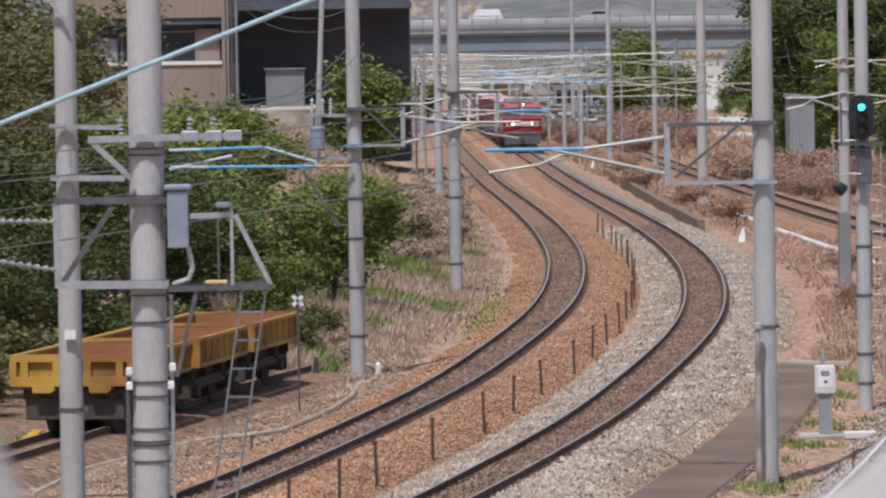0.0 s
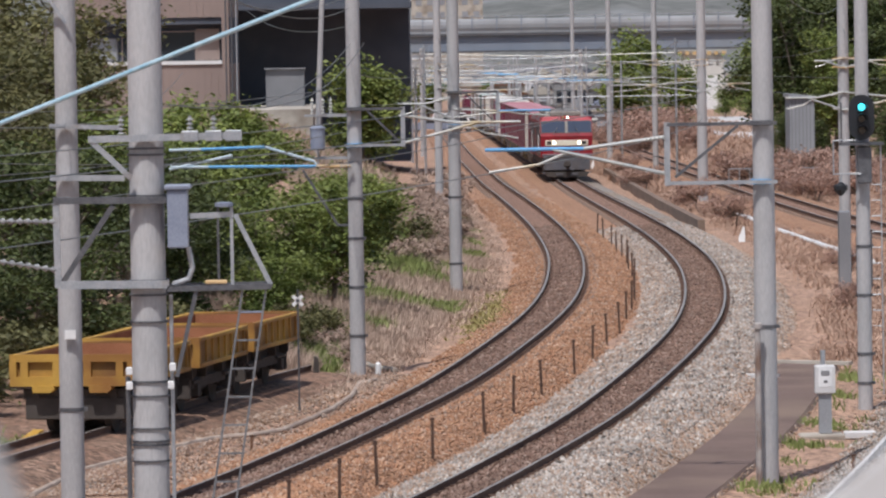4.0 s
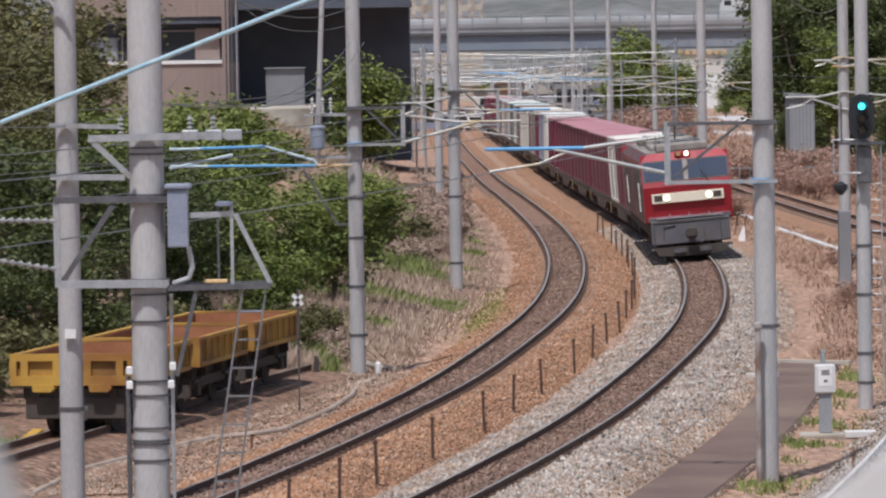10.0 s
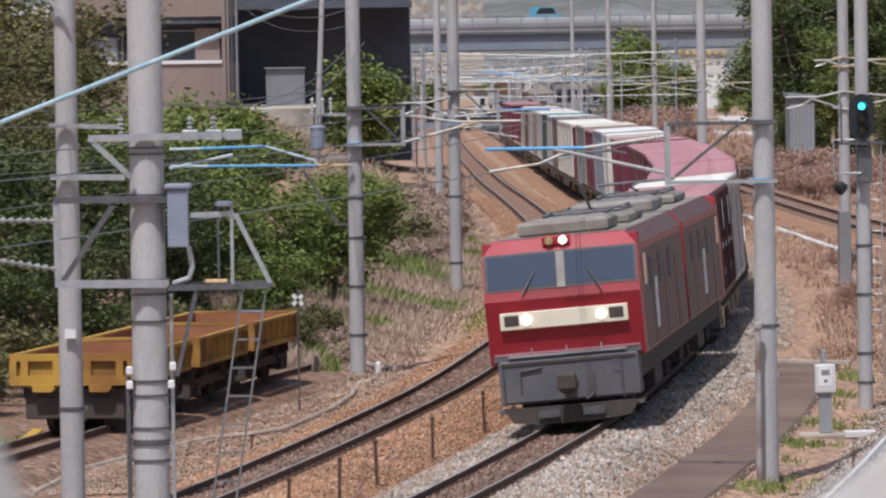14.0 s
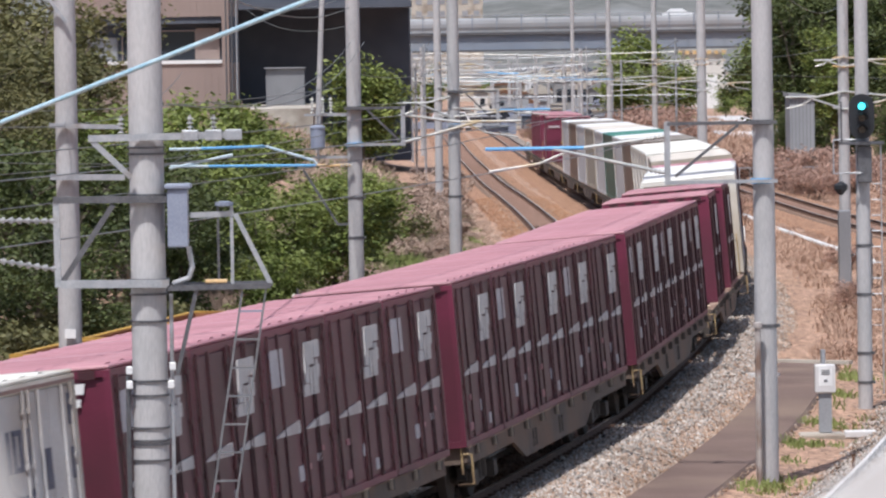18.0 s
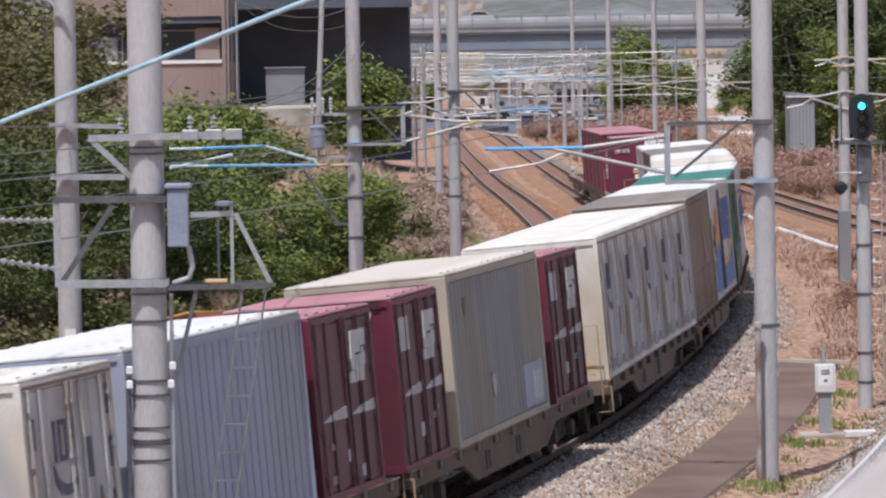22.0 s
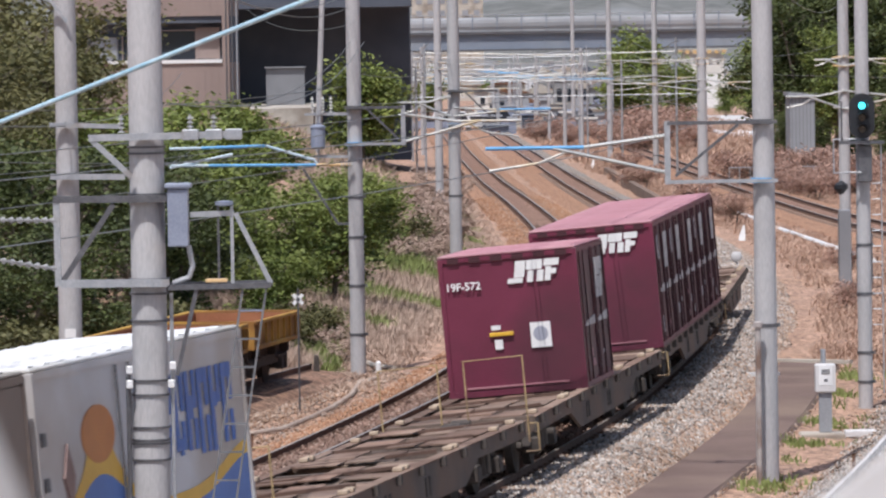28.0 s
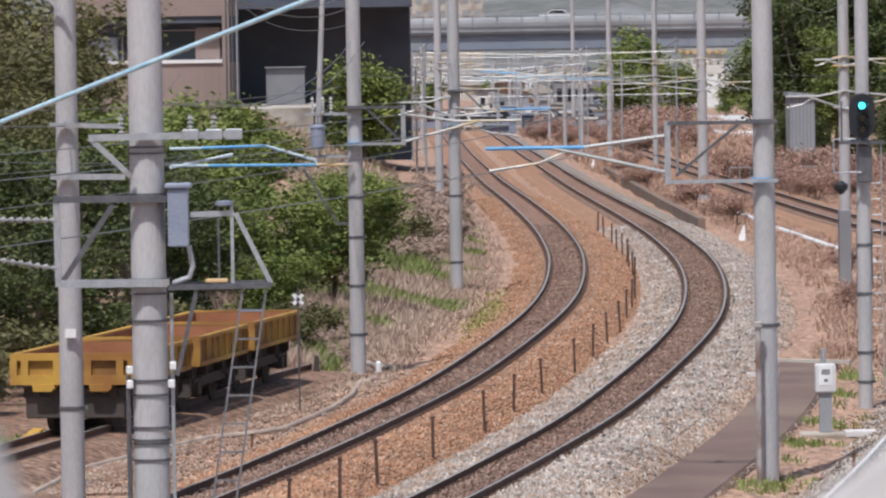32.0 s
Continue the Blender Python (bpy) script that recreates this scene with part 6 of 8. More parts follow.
OFF_LENS = glassy("unlit_lens", (0.02, 0.02, 0.02), 0.15)


def insulator(mb, a, b, r=0.06, n=6, slot=0):
    """A string of porcelain discs from a to b."""
    a, b = Vector(a), Vector(b)
    for i in range(n):
        p, q = a.lerp(b, (i + 0.1) / n), a.lerp(b, (i + 0.55) / n)
        mb.tube(p, q, r, r * 0.5, n=10, slot=slot)
        mb.tube(q, a.lerp(b, (i + 1.1) / n), r * 0.4, n=6, slot=slot)


def near_frame():
    """Steel frame, boxes, platform and ladder on the stout pole."""
    y = 60.6 - 0.25
    X = lambda k: -3.25 + k
    t = thing("feeder_bracket_frame", "galvanised steel bracket frame clamped to a concrete pole", "bracket", (0, 0, 0))
    part("top_beam", Mesh().beam((-4.28, y, 5.56), (-3.03, y, 5.55), 0.09, 0.075), DARK_STEEL, t)
    part("bottom_beam", Mesh().beam((-4.21, y, 4.63), (-3.02, y, 4.62), 0.09, 0.085), STEEL, t)
    part("end_post", Mesh().beam((-4.25, y, 5.54), (-4.24, y, 4.60), 0.07, 0.07), STEEL, t)
    part("brace", Mesh().beam((-4.19, y, 4.66), (-3.62, y, 5.50), 0.06, 0.06), DARK_STEEL, t)
    for z in (5.56, 4.62):
        m = Mesh()
        m.lathe((-3.25, 60.6, z), [(0.20, -0.05), (0.225, -0.05), (0.225, 0.05), (0.20, 0.05)], 20)
        part("clamp_band", m, DARK_STEEL, t)
    for a, b in (((-4.27, y, 5.33), (-5.05, y - 0.6, 5.37)), ((-4.27, y, 4.80), (-5.05, y - 0.6, 4.96))):
        m = Mesh()
        insulator(m, a, b, 0.038, 9)
        part("strain_insulator", m, GREY_PORCELAIN, t, "grey-white porcelain strain insulator")
        m = Mesh()
        m.tube(b, (-11.0, y - 6, b[2] + 0.35), 0.012, n=6)
        part("feeder_wire", m, WIRE, t)
    t = thing("crossarm", "grey steel crossarm with upright porcelain insulators", "crossarm")
    part("arm", Mesh().beam((-3.88, y, 6.23), (-2.20, y, 6.25), 0.08, 0.075), STEEL, t)
    part("brace", Mesh().beam((-3.84, y, 6.20), (-3.42, y, 5.80), 0.06, 0.06), STEEL, t)
    for x in (-3.52, -2.76, -2.50):
        m = Mesh()
        insulator(m, (x, y, 6.28), (x, y, 6.47), 0.042, 4)
        part("pin_insulator", m, GREY_PORCELAIN, t, "white porcelain pin insulator")
    for x in (-2.76, -2.50, -2.28):
        part("arm_fitting", Mesh().box(x - 0.09, x + 0.09, y - 0.12, y + 0.02, 6.19, 6.31, bevel=0.01), STEEL, t)
    t = thing("switch_box", "blue-grey steel switch box on the concrete pole", "box")
    part("case", Mesh().box(-3.02, -2.80, y - 0.12, y + 0.22, 5.02, 5.66, bevel=0.015), BOX_BLUE, t)
    part("lid", Mesh().box(-3.05, -2.76, y - 0.15, y + 0.25, 5.662, 5.72, bevel=0.015), BOX_BLUE, t)
    m = Mesh()
    m.path([(-2.80, y, 5.03), (-2.76, y, 4.80), (-2.80, y, 4.68), (-2.98, y, 4.62)], 0.03, 8)
    part("conduit", m, STEEL, t)
    t = thing("work_platform", "galvanised steel work platform bracket with a hanging ladder", "platform")
    part("deck_beam", Mesh().beam((-3.04, y, 4.57), (-1.90, y, 4.58), 0.09, 0.06), DARK_STEEL, t)
    part("deck_beam", Mesh().beam((-3.04, y + 0.6, 4.57), (-1.90, y + 0.6, 4.58), 0.09, 0.06), DARK_STEEL, t)
    part("top_rail", Mesh().beam((-2.78, y, 5.37), (-2.30, y, 5.38), 0.05, 0.06), STEEL, t)
    part("sloping_stay", Mesh().beam((-2.28, y, 5.38), (-1.90, y, 4.60), 0.06, 0.05), STEEL, t)
    part("upright", Mesh().beam((-2.32, y, 5.46), (-2.32, y, 4.60), 0.035, 0.035), STEEL, t)
    part("upright", Mesh().beam((-2.47, y, 5.46), (-2.47, y, 4.60), 0.025, 0.025), DARK_STEEL, t)
    part("under_stay", Mesh().beam((-2.72, y, 4.55), (-2.95, y, 3.60), 0.045, 0.045), DARK_STEEL, t)
    m = Mesh()
    m.box(-2.62, -2.38, y - 0.05, y + 0.05, 4.62, 4.66, bevel=0.008)
    part("tan_sleeve", m, ORANGE_INS, t)
    m = Mesh()
    m.lathe((-2.40, y, 5.46), [(0.04, 0), (0.10, 0.01), (0.10, 0.05), (0.04, 0.06)], 12)
    part("cap", m, BOX_BLUE, t)
    la = thing("ladder", "narrow galvanised ladder hanging from the platform", "ladder")
    a0, a1, b0, b1 = Vector((-2.21, y, 4.57)), Vector((-2.68, y, 1.6)), Vector((-1.95, y, 4.57)), Vector((-2.42, y, 1.6))
    part("stile", Mesh().beam(a0, a1, 0.022, 0.03), LADDER_STEEL, la)
    part("stile", Mesh().beam(b0, b1, 0.022, 0.03), LADDER_STEEL, la)
    for i in range(9):
        u = 0.09 + i * 0.105
        part("rung", Mesh().beam(a0.lerp(a1, u), b0.lerp(b1, u), 0.02, 0.02), BOX_BLUE if i == 0 else LADDER_STEEL, la)
    t = thing("pole_fittings", "dark clamp bands and conduits strapped to a pole", "fittings")
    for z in (6.12, 6.05, 4.50, 4.20, 3.54, 3.38, 3.02, 2.88, 2.84, 2.66):
        m = Mesh()
        m.lathe((-3.26, 60.6, z), [(0.198, -0.012), (0.214, -0.012), (0.214, 0.012), (0.198, 0.012)], 20)
        part("band", m, DARK_STEEL, t)
    m = Mesh()
    m.tube((-3.01, 60.5, 4.5), (-3.01, 60.5, 0.0), 0.022, n=8)
    part("conduit", m, STEEL, t)
    m = Mesh()
    m.tube((-3.50, 60.5, 3.6), (-3.50, 60.5, 0.0), 0.028, n=8)
    part("conduit", m, DARK_STEEL, t)
    for x, z in ((-3.02, 3.50), (-3.48, 3.50), (-3.0, 3.70), (-3.48, 3.66)):
        m = Mesh()
        m.box(x - 0.035, x + 0.035, 60.38, 60.44, z - 0.04, z + 0.05, bevel=0.01)
        part("clip", m, WHITE, t)


def second_pole_arms():
    y = 84.75
    t = thing("crossarm", "steel crossarms on the siding's concrete pole", "crossarm")
    part("arm", Mesh().beam((-6.05, y, 6.02), (-4.95, y, 5.98), 0.08, 0.07), STEEL, t)
    part("arm", Mesh().beam((-6.05, y, 5.22), (-4.90, y, 5.20), 0.08, 0.09), STEEL, t)
    part("stay", Mesh().beam((-6.25, y, 8.3), (-5.75, y, 7.6), 0.05, 0.05), STEEL, t)
    m = Mesh()
    m.box(-5.87, -5.70, y - 0.03, y + 0.02, 2.72, 2.86)
    part("white_plate", m, WHITE, t, "small white plate")


def cantilever(x, y, z, reach, label, tone=0, rise=0.75, scale=1.0):
    """A hinged overhead-line arm: two tubes, a stay, a steady arm and porcelain at its foot."""
    t = thing("cantilever_arm", label, "overhead arm", (x, y, z), group="overhead line arms")
    d = 1 if reach > 0 else -1
    r = 0.032 * scale
    top = BLUE_PIPE if tone == 1 else PIPE
    m = Mesh()
    m.tube((0, 0, rise), (reach * 0.45, 0, rise * 0.72), r)
    part("top_tube", m, PIPE, t)
    m = Mesh()
    m.tube((reach * 0.45, 0, rise * 0.72), (reach, 0, rise * 0.72), r)
    part("top_tube", m, top, t)
    m = Mesh()
    m.tube((0, 0, 0.0), (reach * 0.62, 0, rise * 0.70), r)
    part("strut_tube", m, PIPE, t)
    m = Mesh()
    m.path([(reach * 0.55, 0, rise * 0.6), (reach * 0.70, 0, rise * 0.30), (reach * 0.98, 0, rise * 0.1)], r * 0.7)
    part("steady_arm", m, PIPE, t)
    for h in (0.0, rise):
        m = Mesh()
        insulator(m, (0, 0, h), (d * 0.35, 0, h + (rise * 0.1 if h == 0 else -rise * 0.08)), 0.05 * scale, 5)
        part("insulator", m, ORANGE_INS if tone == 2 else PORCELAIN, t)
    return t


def pole_bracket(x, y, z, reach, drop, label):
    """A square steel bracket on a pole: two rails, an end post and a diagonal."""
    t = thing("pole_bracket", label, "bracket", (x, y, z), group="steel pole brackets")
    part("upper_rail", Mesh().beam((0.25 if reach < 0 else -0.25, 0, 0), (reach, 0, 0), 0.08, 0.06), DARK_STEEL, t)
    part("lower_rail", Mesh().beam((0.25 if reach < 0 else -0.25, 0, -drop), (reach, 0, -drop), 0.08, 0.06), STEEL, t)
    part("end_post", Mesh().beam((reach, 0, 0.04), (reach, 0, -drop - 0.04), 0.10, 0.06), STEEL, t)
    part("diagonal", Mesh().beam((reach * 0.92, 0, -drop * 0.9), (reach * 0.25, 0, -0.03), 0.05, 0.05), DARK_STEEL, t)
    for h in (0, -drop):
        m = Mesh()
        m.lathe((0, 0.24, h), [(0.17, -0.045), (0.20, -0.045), (0.20, 0.045), (0.17, 0.045)], 18)
        part("clamp_band", m, BLUE_PIPE if h else DARK_STEEL, t)


def overhead():
    pole_bracket(5.47, 93.35, 5.75, -1.62, 1.0, "dark steel bracket frame on the walkway pole")
    cantilever(3.80, 93.35, 4.92, -3.05, "bright tube cantilever arm over the main track", 1, 0.62)
    pole_bracket(-1.93, 123.4, 5.72, 1.08, 0.82, "grey steel bracket on the catenary pole")
    t = thing("cantilever_arm", "blue and white tube arms reaching over the siding", "overhead arm", (0, 123.4, 0), group="overhead line arms")
    runs = (("top_tube", PALE_BLUE, ((-6.12, 4.86), (-5.4, 4.87))), ("top_tube", BLUE_PIPE, ((-5.4, 4.87), (-3.96, 4.90))), ("top_tube", PALE_BLUE, ((-3.96, 4.90), (-2.86, 4.56), (-2.80, 4.46))),
            ("strut_tube", PALE_BLUE, ((-6.12, 4.43), (-4.70, 4.72))), ("lower_tube", ORANGE_INS, ((-2.05, 4.44), (-2.82, 4.45))), ("lower_tube", BLUE_PIPE, ((-2.82, 4.45), (-5.24, 4.47))), ("lower_tube", PALE_BLUE, ((-5.24, 4.47), (-6.1, 4.48))))
    for name, mat, pts in runs:
        m = Mesh()
        m.path([(x, 0.0, h) for x, h in pts], 0.034)
        part(name, m, mat, t)
    m = Mesh()
    insulator(m, (-2.0, 0, 4.44), (-2.3, 0, 4.445), 0.06, 4)
    part("insulator", m, PORCELAIN, t)
    cantilever(-0.80, 123.4, 4.95, 2.6, "bright tube cantilever arm over the second track", 0, 0.6)
    pole_bracket(0.42, 164.6, 5.65, 1.3, 1.0, "grey steel bracket on the catenary pole")
    cantilever(0.40, 164.6, 4.9, 2.9, "bright tube cantilever arm with blue sleeves", 1, 0.25)
    cantilever(0.30, 164.6, 4.9, -1.6, "short bright cantilever arm", 0, 0.6)
    for x, y, side in ((13.5, 344.7, -5.6), (12.9, 270.2, -4.6), (12.0, 389.3, -5.0), (11.8, 486.7, -5.2), (-0.1, 242.1, 3.6), (12.4, 168.3, -1.8), (12.9, 270.2, 2.4), (13.5, 344.7, 3.2), (12.4, 168.3, 3.0)):
        g = grade(y)
        cantilever(x, y + 0.1, 5.0 + g, side, "bright tube cantilever arm on a distant pole", 1 if side < -4.8 else 0, 0.55, 0.95)
        cantilever(x, y + 0.1, 6.3 + g, side * 0.5, "upper feeder arm on a distant pole", 2, 0.3, 0.9)
    rng = random.Random(5)
    for i in range(13):
        for line, off in ((MAIN, 3.0), (OTHER, -3.0)):
            y = 385 + i * 26 + rng.uniform(-9, 9)
            x = side_of(line, y) + off * rng.uniform(0.9, 1.35)
            g = grade(y)
            pole(x, y, 0.15, 0.12, rng.uniform(6.0, 8.2), "distant grey catenary pole beside the line", (6.0,))
            cantilever(x, y - 0.16, 5.0 + g, -off * 1.15, "distant bright cantilever arm", rng.choice((0, 1, 2)), 0.7, 1.1)
            m = Mesh()
            m.beam((x - 1.2, y - 0.16, 7.2 + g), (x + 1.2, y - 0.16, 7.2 + g), 0.08, 0.08)
            solid("crossarm", m, STEEL, "grey steel crossarm on a distant pole", "crossarm", "distant crossarms")
            m = Mesh()
            hb = rng.uniform(5.2, 6.9) + g
            m.beam((x, y - 0.16, hb), (x - off * rng.uniform(1.6, 2.9), y - 0.16, hb + rng.uniform(-0.1, 0.1)), 0.08, 0.08)
            solid("portal_beam", m, rng.choice((STEEL, PIPE, STEEL)), "steel portal beam across the line", "beam", "portal beams")


    for line, off in ((MAIN, 3.3), (OTHER, -3.3)):
        for h in (5.6, 6.3, 6.9, 7.5):
            m = Mesh()
            pts = []
            for y in range(250, 740, 14):
                k = (y - 250) % 42 / 42
                pts.append(Vector((side_of(line, y) + off * (0.85 + 0.05 * (h - 5.6)), y, grade(y) + h - 0.5 * 4 * k * (1 - k))))
            m.path(pts, 0.014, 4)
            solid("feeder_wire", m, WIRE, "thin feeder wire along the distant poles", "wire", "overhead wires")
    for i in range(26):
        y = 300 + i * 16 + rng.uniform(-6, 6)
        a, b = side_of(OTHER, y) - 3.2 - rng.uniform(0, 1.5), side_of(MAIN, y) + 3.2 + rng.uniform(0, 5.0)
        h = grade(y) + rng.uniform(4.6, 7.2)
        m = Mesh()
        m.path([Vector((a, y, h)), Vector(((a + b) / 2, y, h - rng.uniform(0.0, 0.25))), Vector((b, y, h + rng.uniform(-0.2, 0.2)))], rng.uniform(0.014, 0.03), 5)
        solid("head_span", m, rng.choice((PIPE, STEEL, WIRE, CABLE, STEEL)), "thin head-span wire across the distant tracks", "wire", "head spans")
        if i % 2:
            m = Mesh()
            m.tube((b, y, land(b, y)), (b, y, h + rng.uniform(0.3, 1.5)), 0.07, 0.06, n=8)
            solid("thin_mast", m, STEEL, "thin grey steel mast beside the distant line", "mast", "thin masts")
            m = Mesh()
            m.tube((a, y, land(a, y)), (a, y, h + rng.uniform(0.3, 1.5)), 0.07, 0.06, n=8)
            solid("thin_mast", m, STEEL, "thin grey steel mast beside the distant line", "mast", "thin masts")


def small_transformer():
    t = thing("pole_transformer", "small grey can transformer with insulators on a thin mast", "transformer", (-2.78, 124.0, 0))
    part("mast", Mesh().beam((0.0, 0, 4.5), (0.0, 0, 6.2), 0.04, 0.04), STEEL, t)
    for h in (4.62, 5.58):
        part("arm", Mesh().beam((-0.1, 0, h), (0.8, -0.28, h), 0.06, 0.06), STEEL, t)
    part("stay", Mesh().beam((-0.35, 0, 4.35), (0.42, -0.1, 3.1), 0.05, 0.05), DARK_STEEL, t)
    part("stay_foot", Mesh().beam((0.42, -0.1, 3.1), (0.72, -0.2, 3.1), 0.05, 0.05), DARK_STEEL, t)
    m = Mesh()
    m.lathe((0, -0.18, 4.80), [(0.14, 0), (0.165, 0.03), (0.165, 0.46), (0.18, 0.47), (0.18, 0.51), (0.06, 0.56)], 16)
    part("can", m, BOX_BLUE, t)
    for x in (-0.12, 0.12, 0.3):
        m = Mesh()
        insulator(m, (x, -0.1, 5.62), (x, -0.1, 5.98), 0.05, 5)
        part("insulator", m, PORCELAIN, t)
    part("crossbar", Mesh().beam((-0.3, -0.1, 5.58), (0.65, -0.1, 5.60), 0.06, 0.05), STEEL, t)
    t = thing("leaning_pole", "tall thin leaning wooden pole beyond the trees", "pole", (-6.4, 282, 0))
    m = Mesh()
    m.tube((0, 0, land(-6.4, 282)), (0.55, 0, 12.5), 0.16, 0.12, n=12)
    part("shaft", m, CONCRETE, t)


def sag(a, b, drop, n=10):
    a, b = Vector(a), Vector(b)
    return [a.lerp(b, i / n) - Vector((0, 0, drop * 4 * (i / n) * (1 - i / n))) for i in range(n + 1)]


def wires():
    for line, name in ((MAIN, "main"), (OTHER, "second"), (SIDE, "branch")):
        for h, r, lab in ((5.0, 0.009, "thin overhead contact wire above the track"), (5.75, 0.009, "thin overhead messenger wire above the track")):
            m = Mesh()
            pts = []
            s = 100.0 if line is not SIDE else 3.0
            while s < min(line.length - 5, 1010):
                p, d = line.at(s)
                pts.append(Vector((p.x, p.y, grade(p.y) + h)))
                s += 12.0
            m.path(pts, r, 5)
            solid("contact_wire" if h < 5.5 else "messenger_wire", m, WIRE, lab, "wire", "overhead wires")
    spans = [((-4.6, 84.7, 8.6), (-2.2, 123.4, 8.2), 0.5), ((-3.3, 60.6, 8.4), (-2.0, 123.4, 8.0), 0.5), ((-2.2, 123.4, 6.6), (0.3, 164.6, 6.5), 0.3), ((-2.2, 123.4, 5.9), (0.2, 164.6, 5.9), 0.3),
             ((0.3, 164.6, 6.5), (-0.1, 242, 6.2), 0.4), ((5.4, 93.4, 8.5), (12.4, 168.4, 8.2), 0.6), ((8.6, 112, 7.5), (12.4, 168.4, 7.4), 0.4), ((-12.0, 70, 6.8), (-2.2, 123.4, 6.2), 0.4), ((-11.0, 60, 7.1), (-5.8, 84.7, 6.0), 0.2),
             ((-11.0, 66, 5.6), (-2.2, 123.4, 5.2), 0.3), ((-9.5, 74, 5.9), (-2.2, 123.4, 4.7), 0.2), ((-3.0, 60.4, 6.6), (-2.0, 123.4, 7.2), 0.5), ((-2.5, 60.4, 6.6), (-1.7, 123.4, 7.2), 0.5), ((-5.8, 84.7, 6.05), (-7.5, 160, 6.4), 0.4),
             ((12.4, 168.4, 6.9), (12.9, 270, 6.7), 0.5), ((12.9, 270, 7.3), (13.5, 345, 7.1), 0.4), ((13.5, 345, 7.4), (12.0, 390, 7.4), 0.3), ((-5.4, 84.7, 5.2), (-6.5, 150, 4.6), 0.3), ((-2.0, 123.4, 7.6), (-7.0, 200, 8.4), 0.4),
             ((12.9, 270, 6.2), (13.5, 345, 6.0), 0.4), ((-0.1, 242, 6.5), (-2.5, 395, 6.0), 0.8), ((-0.1, 242, 7.6), (-2.5, 395, 6.9), 0.8)]
    for a, b, d in spans:
        m = Mesh()
        m.path(sag(a, b, d), 0.0085, 5)
        solid("overhead_wire", m, WIRE, "thin dark wire strung between poles", "wire", "overhead wires")
    m = Mesh()
    m.path(sag((-8.4, 20, 4.42), (5.0, 20, 9.5), 0.0, 3), 0.0092, 10)
    solid("span_cable", m, CABLE, "pale sheathed cable crossing close to the viewer", "cable")


def signal_mast():
    x, y = 8.56, 111.5
    t = thing("railway_signal", "black oval colour-light signal showing green on a slim pole", "signal", (x, y, 0.09))
    m = Mesh()
    n = 28
    def oval(yy, k):
        out = []
        for i in range(n):
            a = 2 * math.pi * i / n
            out.append((0.262 * k * math.cos(a), yy, 5.45 + 0.20 * math.copysign(1, math.sin(a)) * (abs(math.sin(a)) > 1e-6) + 0.262 * k * math.sin(a)))
        return out
    m.add(oval(-0.02, 1) + oval(0.02, 1), [tuple(range(n)), tuple(range(2 * n - 1, n - 1, -1))] + [(i, n + i, n + (i + 1) % n, (i + 1) % n) for i in range(n)])
    part("backboard", m, SIGNAL_BLACK, t, "black oval backboard")
    for z, lit in ((5.66, True), (5.42, False), (5.18, False)):
        m = Mesh()
        m.lathe((0.0, -0.05, z), [(0.072, 0.0), (0.072, 0.03)], 20, axis="y")
        part("lens", m, GREEN_LIGHT if lit else OFF_LENS, t, "lit green lens" if lit else "unlit lens")
        m = Mesh()
        for i in range(10):
            a, b = math.pi * (i / 10 - 0.05), math.pi * ((i + 1) / 10 - 0.05)
            m.add([(0.11 * math.cos(q), yy, z + 0.11 * math.sin(q)) for q in (a, b) for yy in (-0.03, -0.28)], [(0, 1, 3, 2)])
        part("hood", m, SIGNAL_BLACK, t)
    m = Mesh()
    m.box(-0.08, 0.20, 0.03, 0.25, 4.1, 4.85, bevel=0.02)
    m.box(-0.45, 0.45, -0.1, 0.3, 4.88, 4.94)
    m.path([(-0.42, -0.08, 4.9), (-0.42, -0.08, 5.75), (-0.42, 0.28, 5.75)], 0.018)
    part("bracket_and_relay", m, DARK_STEEL, t)
    m = Mesh()
    for k in range(10):
        m.tube((0.18, -0.03, 1.2 + k * 0.32), (0.38, -0.03, 1.2 + k * 0.32), 0.012, n=5)
    m.tube((0.38, -0.03, -0.2), (0.38, -0.03, 4.9), 0.015, n=6)
    part("climbing_rungs", m, STEEL, t)
    m = Mesh()
    m.lathe((-0.44, -0.02, 4.02), [(0.03, -0.16), (0.14, -0.04), (0.14, 0.04), (0.03, 0.12)], 8, axis="z")
    part("hooded_repeater", m, SIGNAL_BLACK, t, "dark hooded repeater")
    m = Mesh()
    m.path([(-0.02, 0.02, 4.3), (-0.58, 0.02, 4.3), (-0.58, 0.02, 4.98), (-0.02, 0.02, 4.98)], 0.022)
    m.tube((-0.44, 0.0, 4.3), (-0.44, 0.0, 4.12), 0.02, n=6)
    part("side_bracket", m, STEEL, t, "grey bracket hoop beside the signal")
    t = thing("relay_cabinets", "grey trackside relay cabinets at a pole's foot", "cabinet", (12.0, 166, 0))
    z = land(12, 166)
    part("case", Mesh().box(0.0, 0.34, -0.3, 0.3, z, z + 2.4, bevel=0.03), DULL_SHED, t)
    part("case", Mesh().box(0.55, 1.0, -0.3, 0.3, z, z + 1.7, bevel=0.03), DARK_STEEL, t)


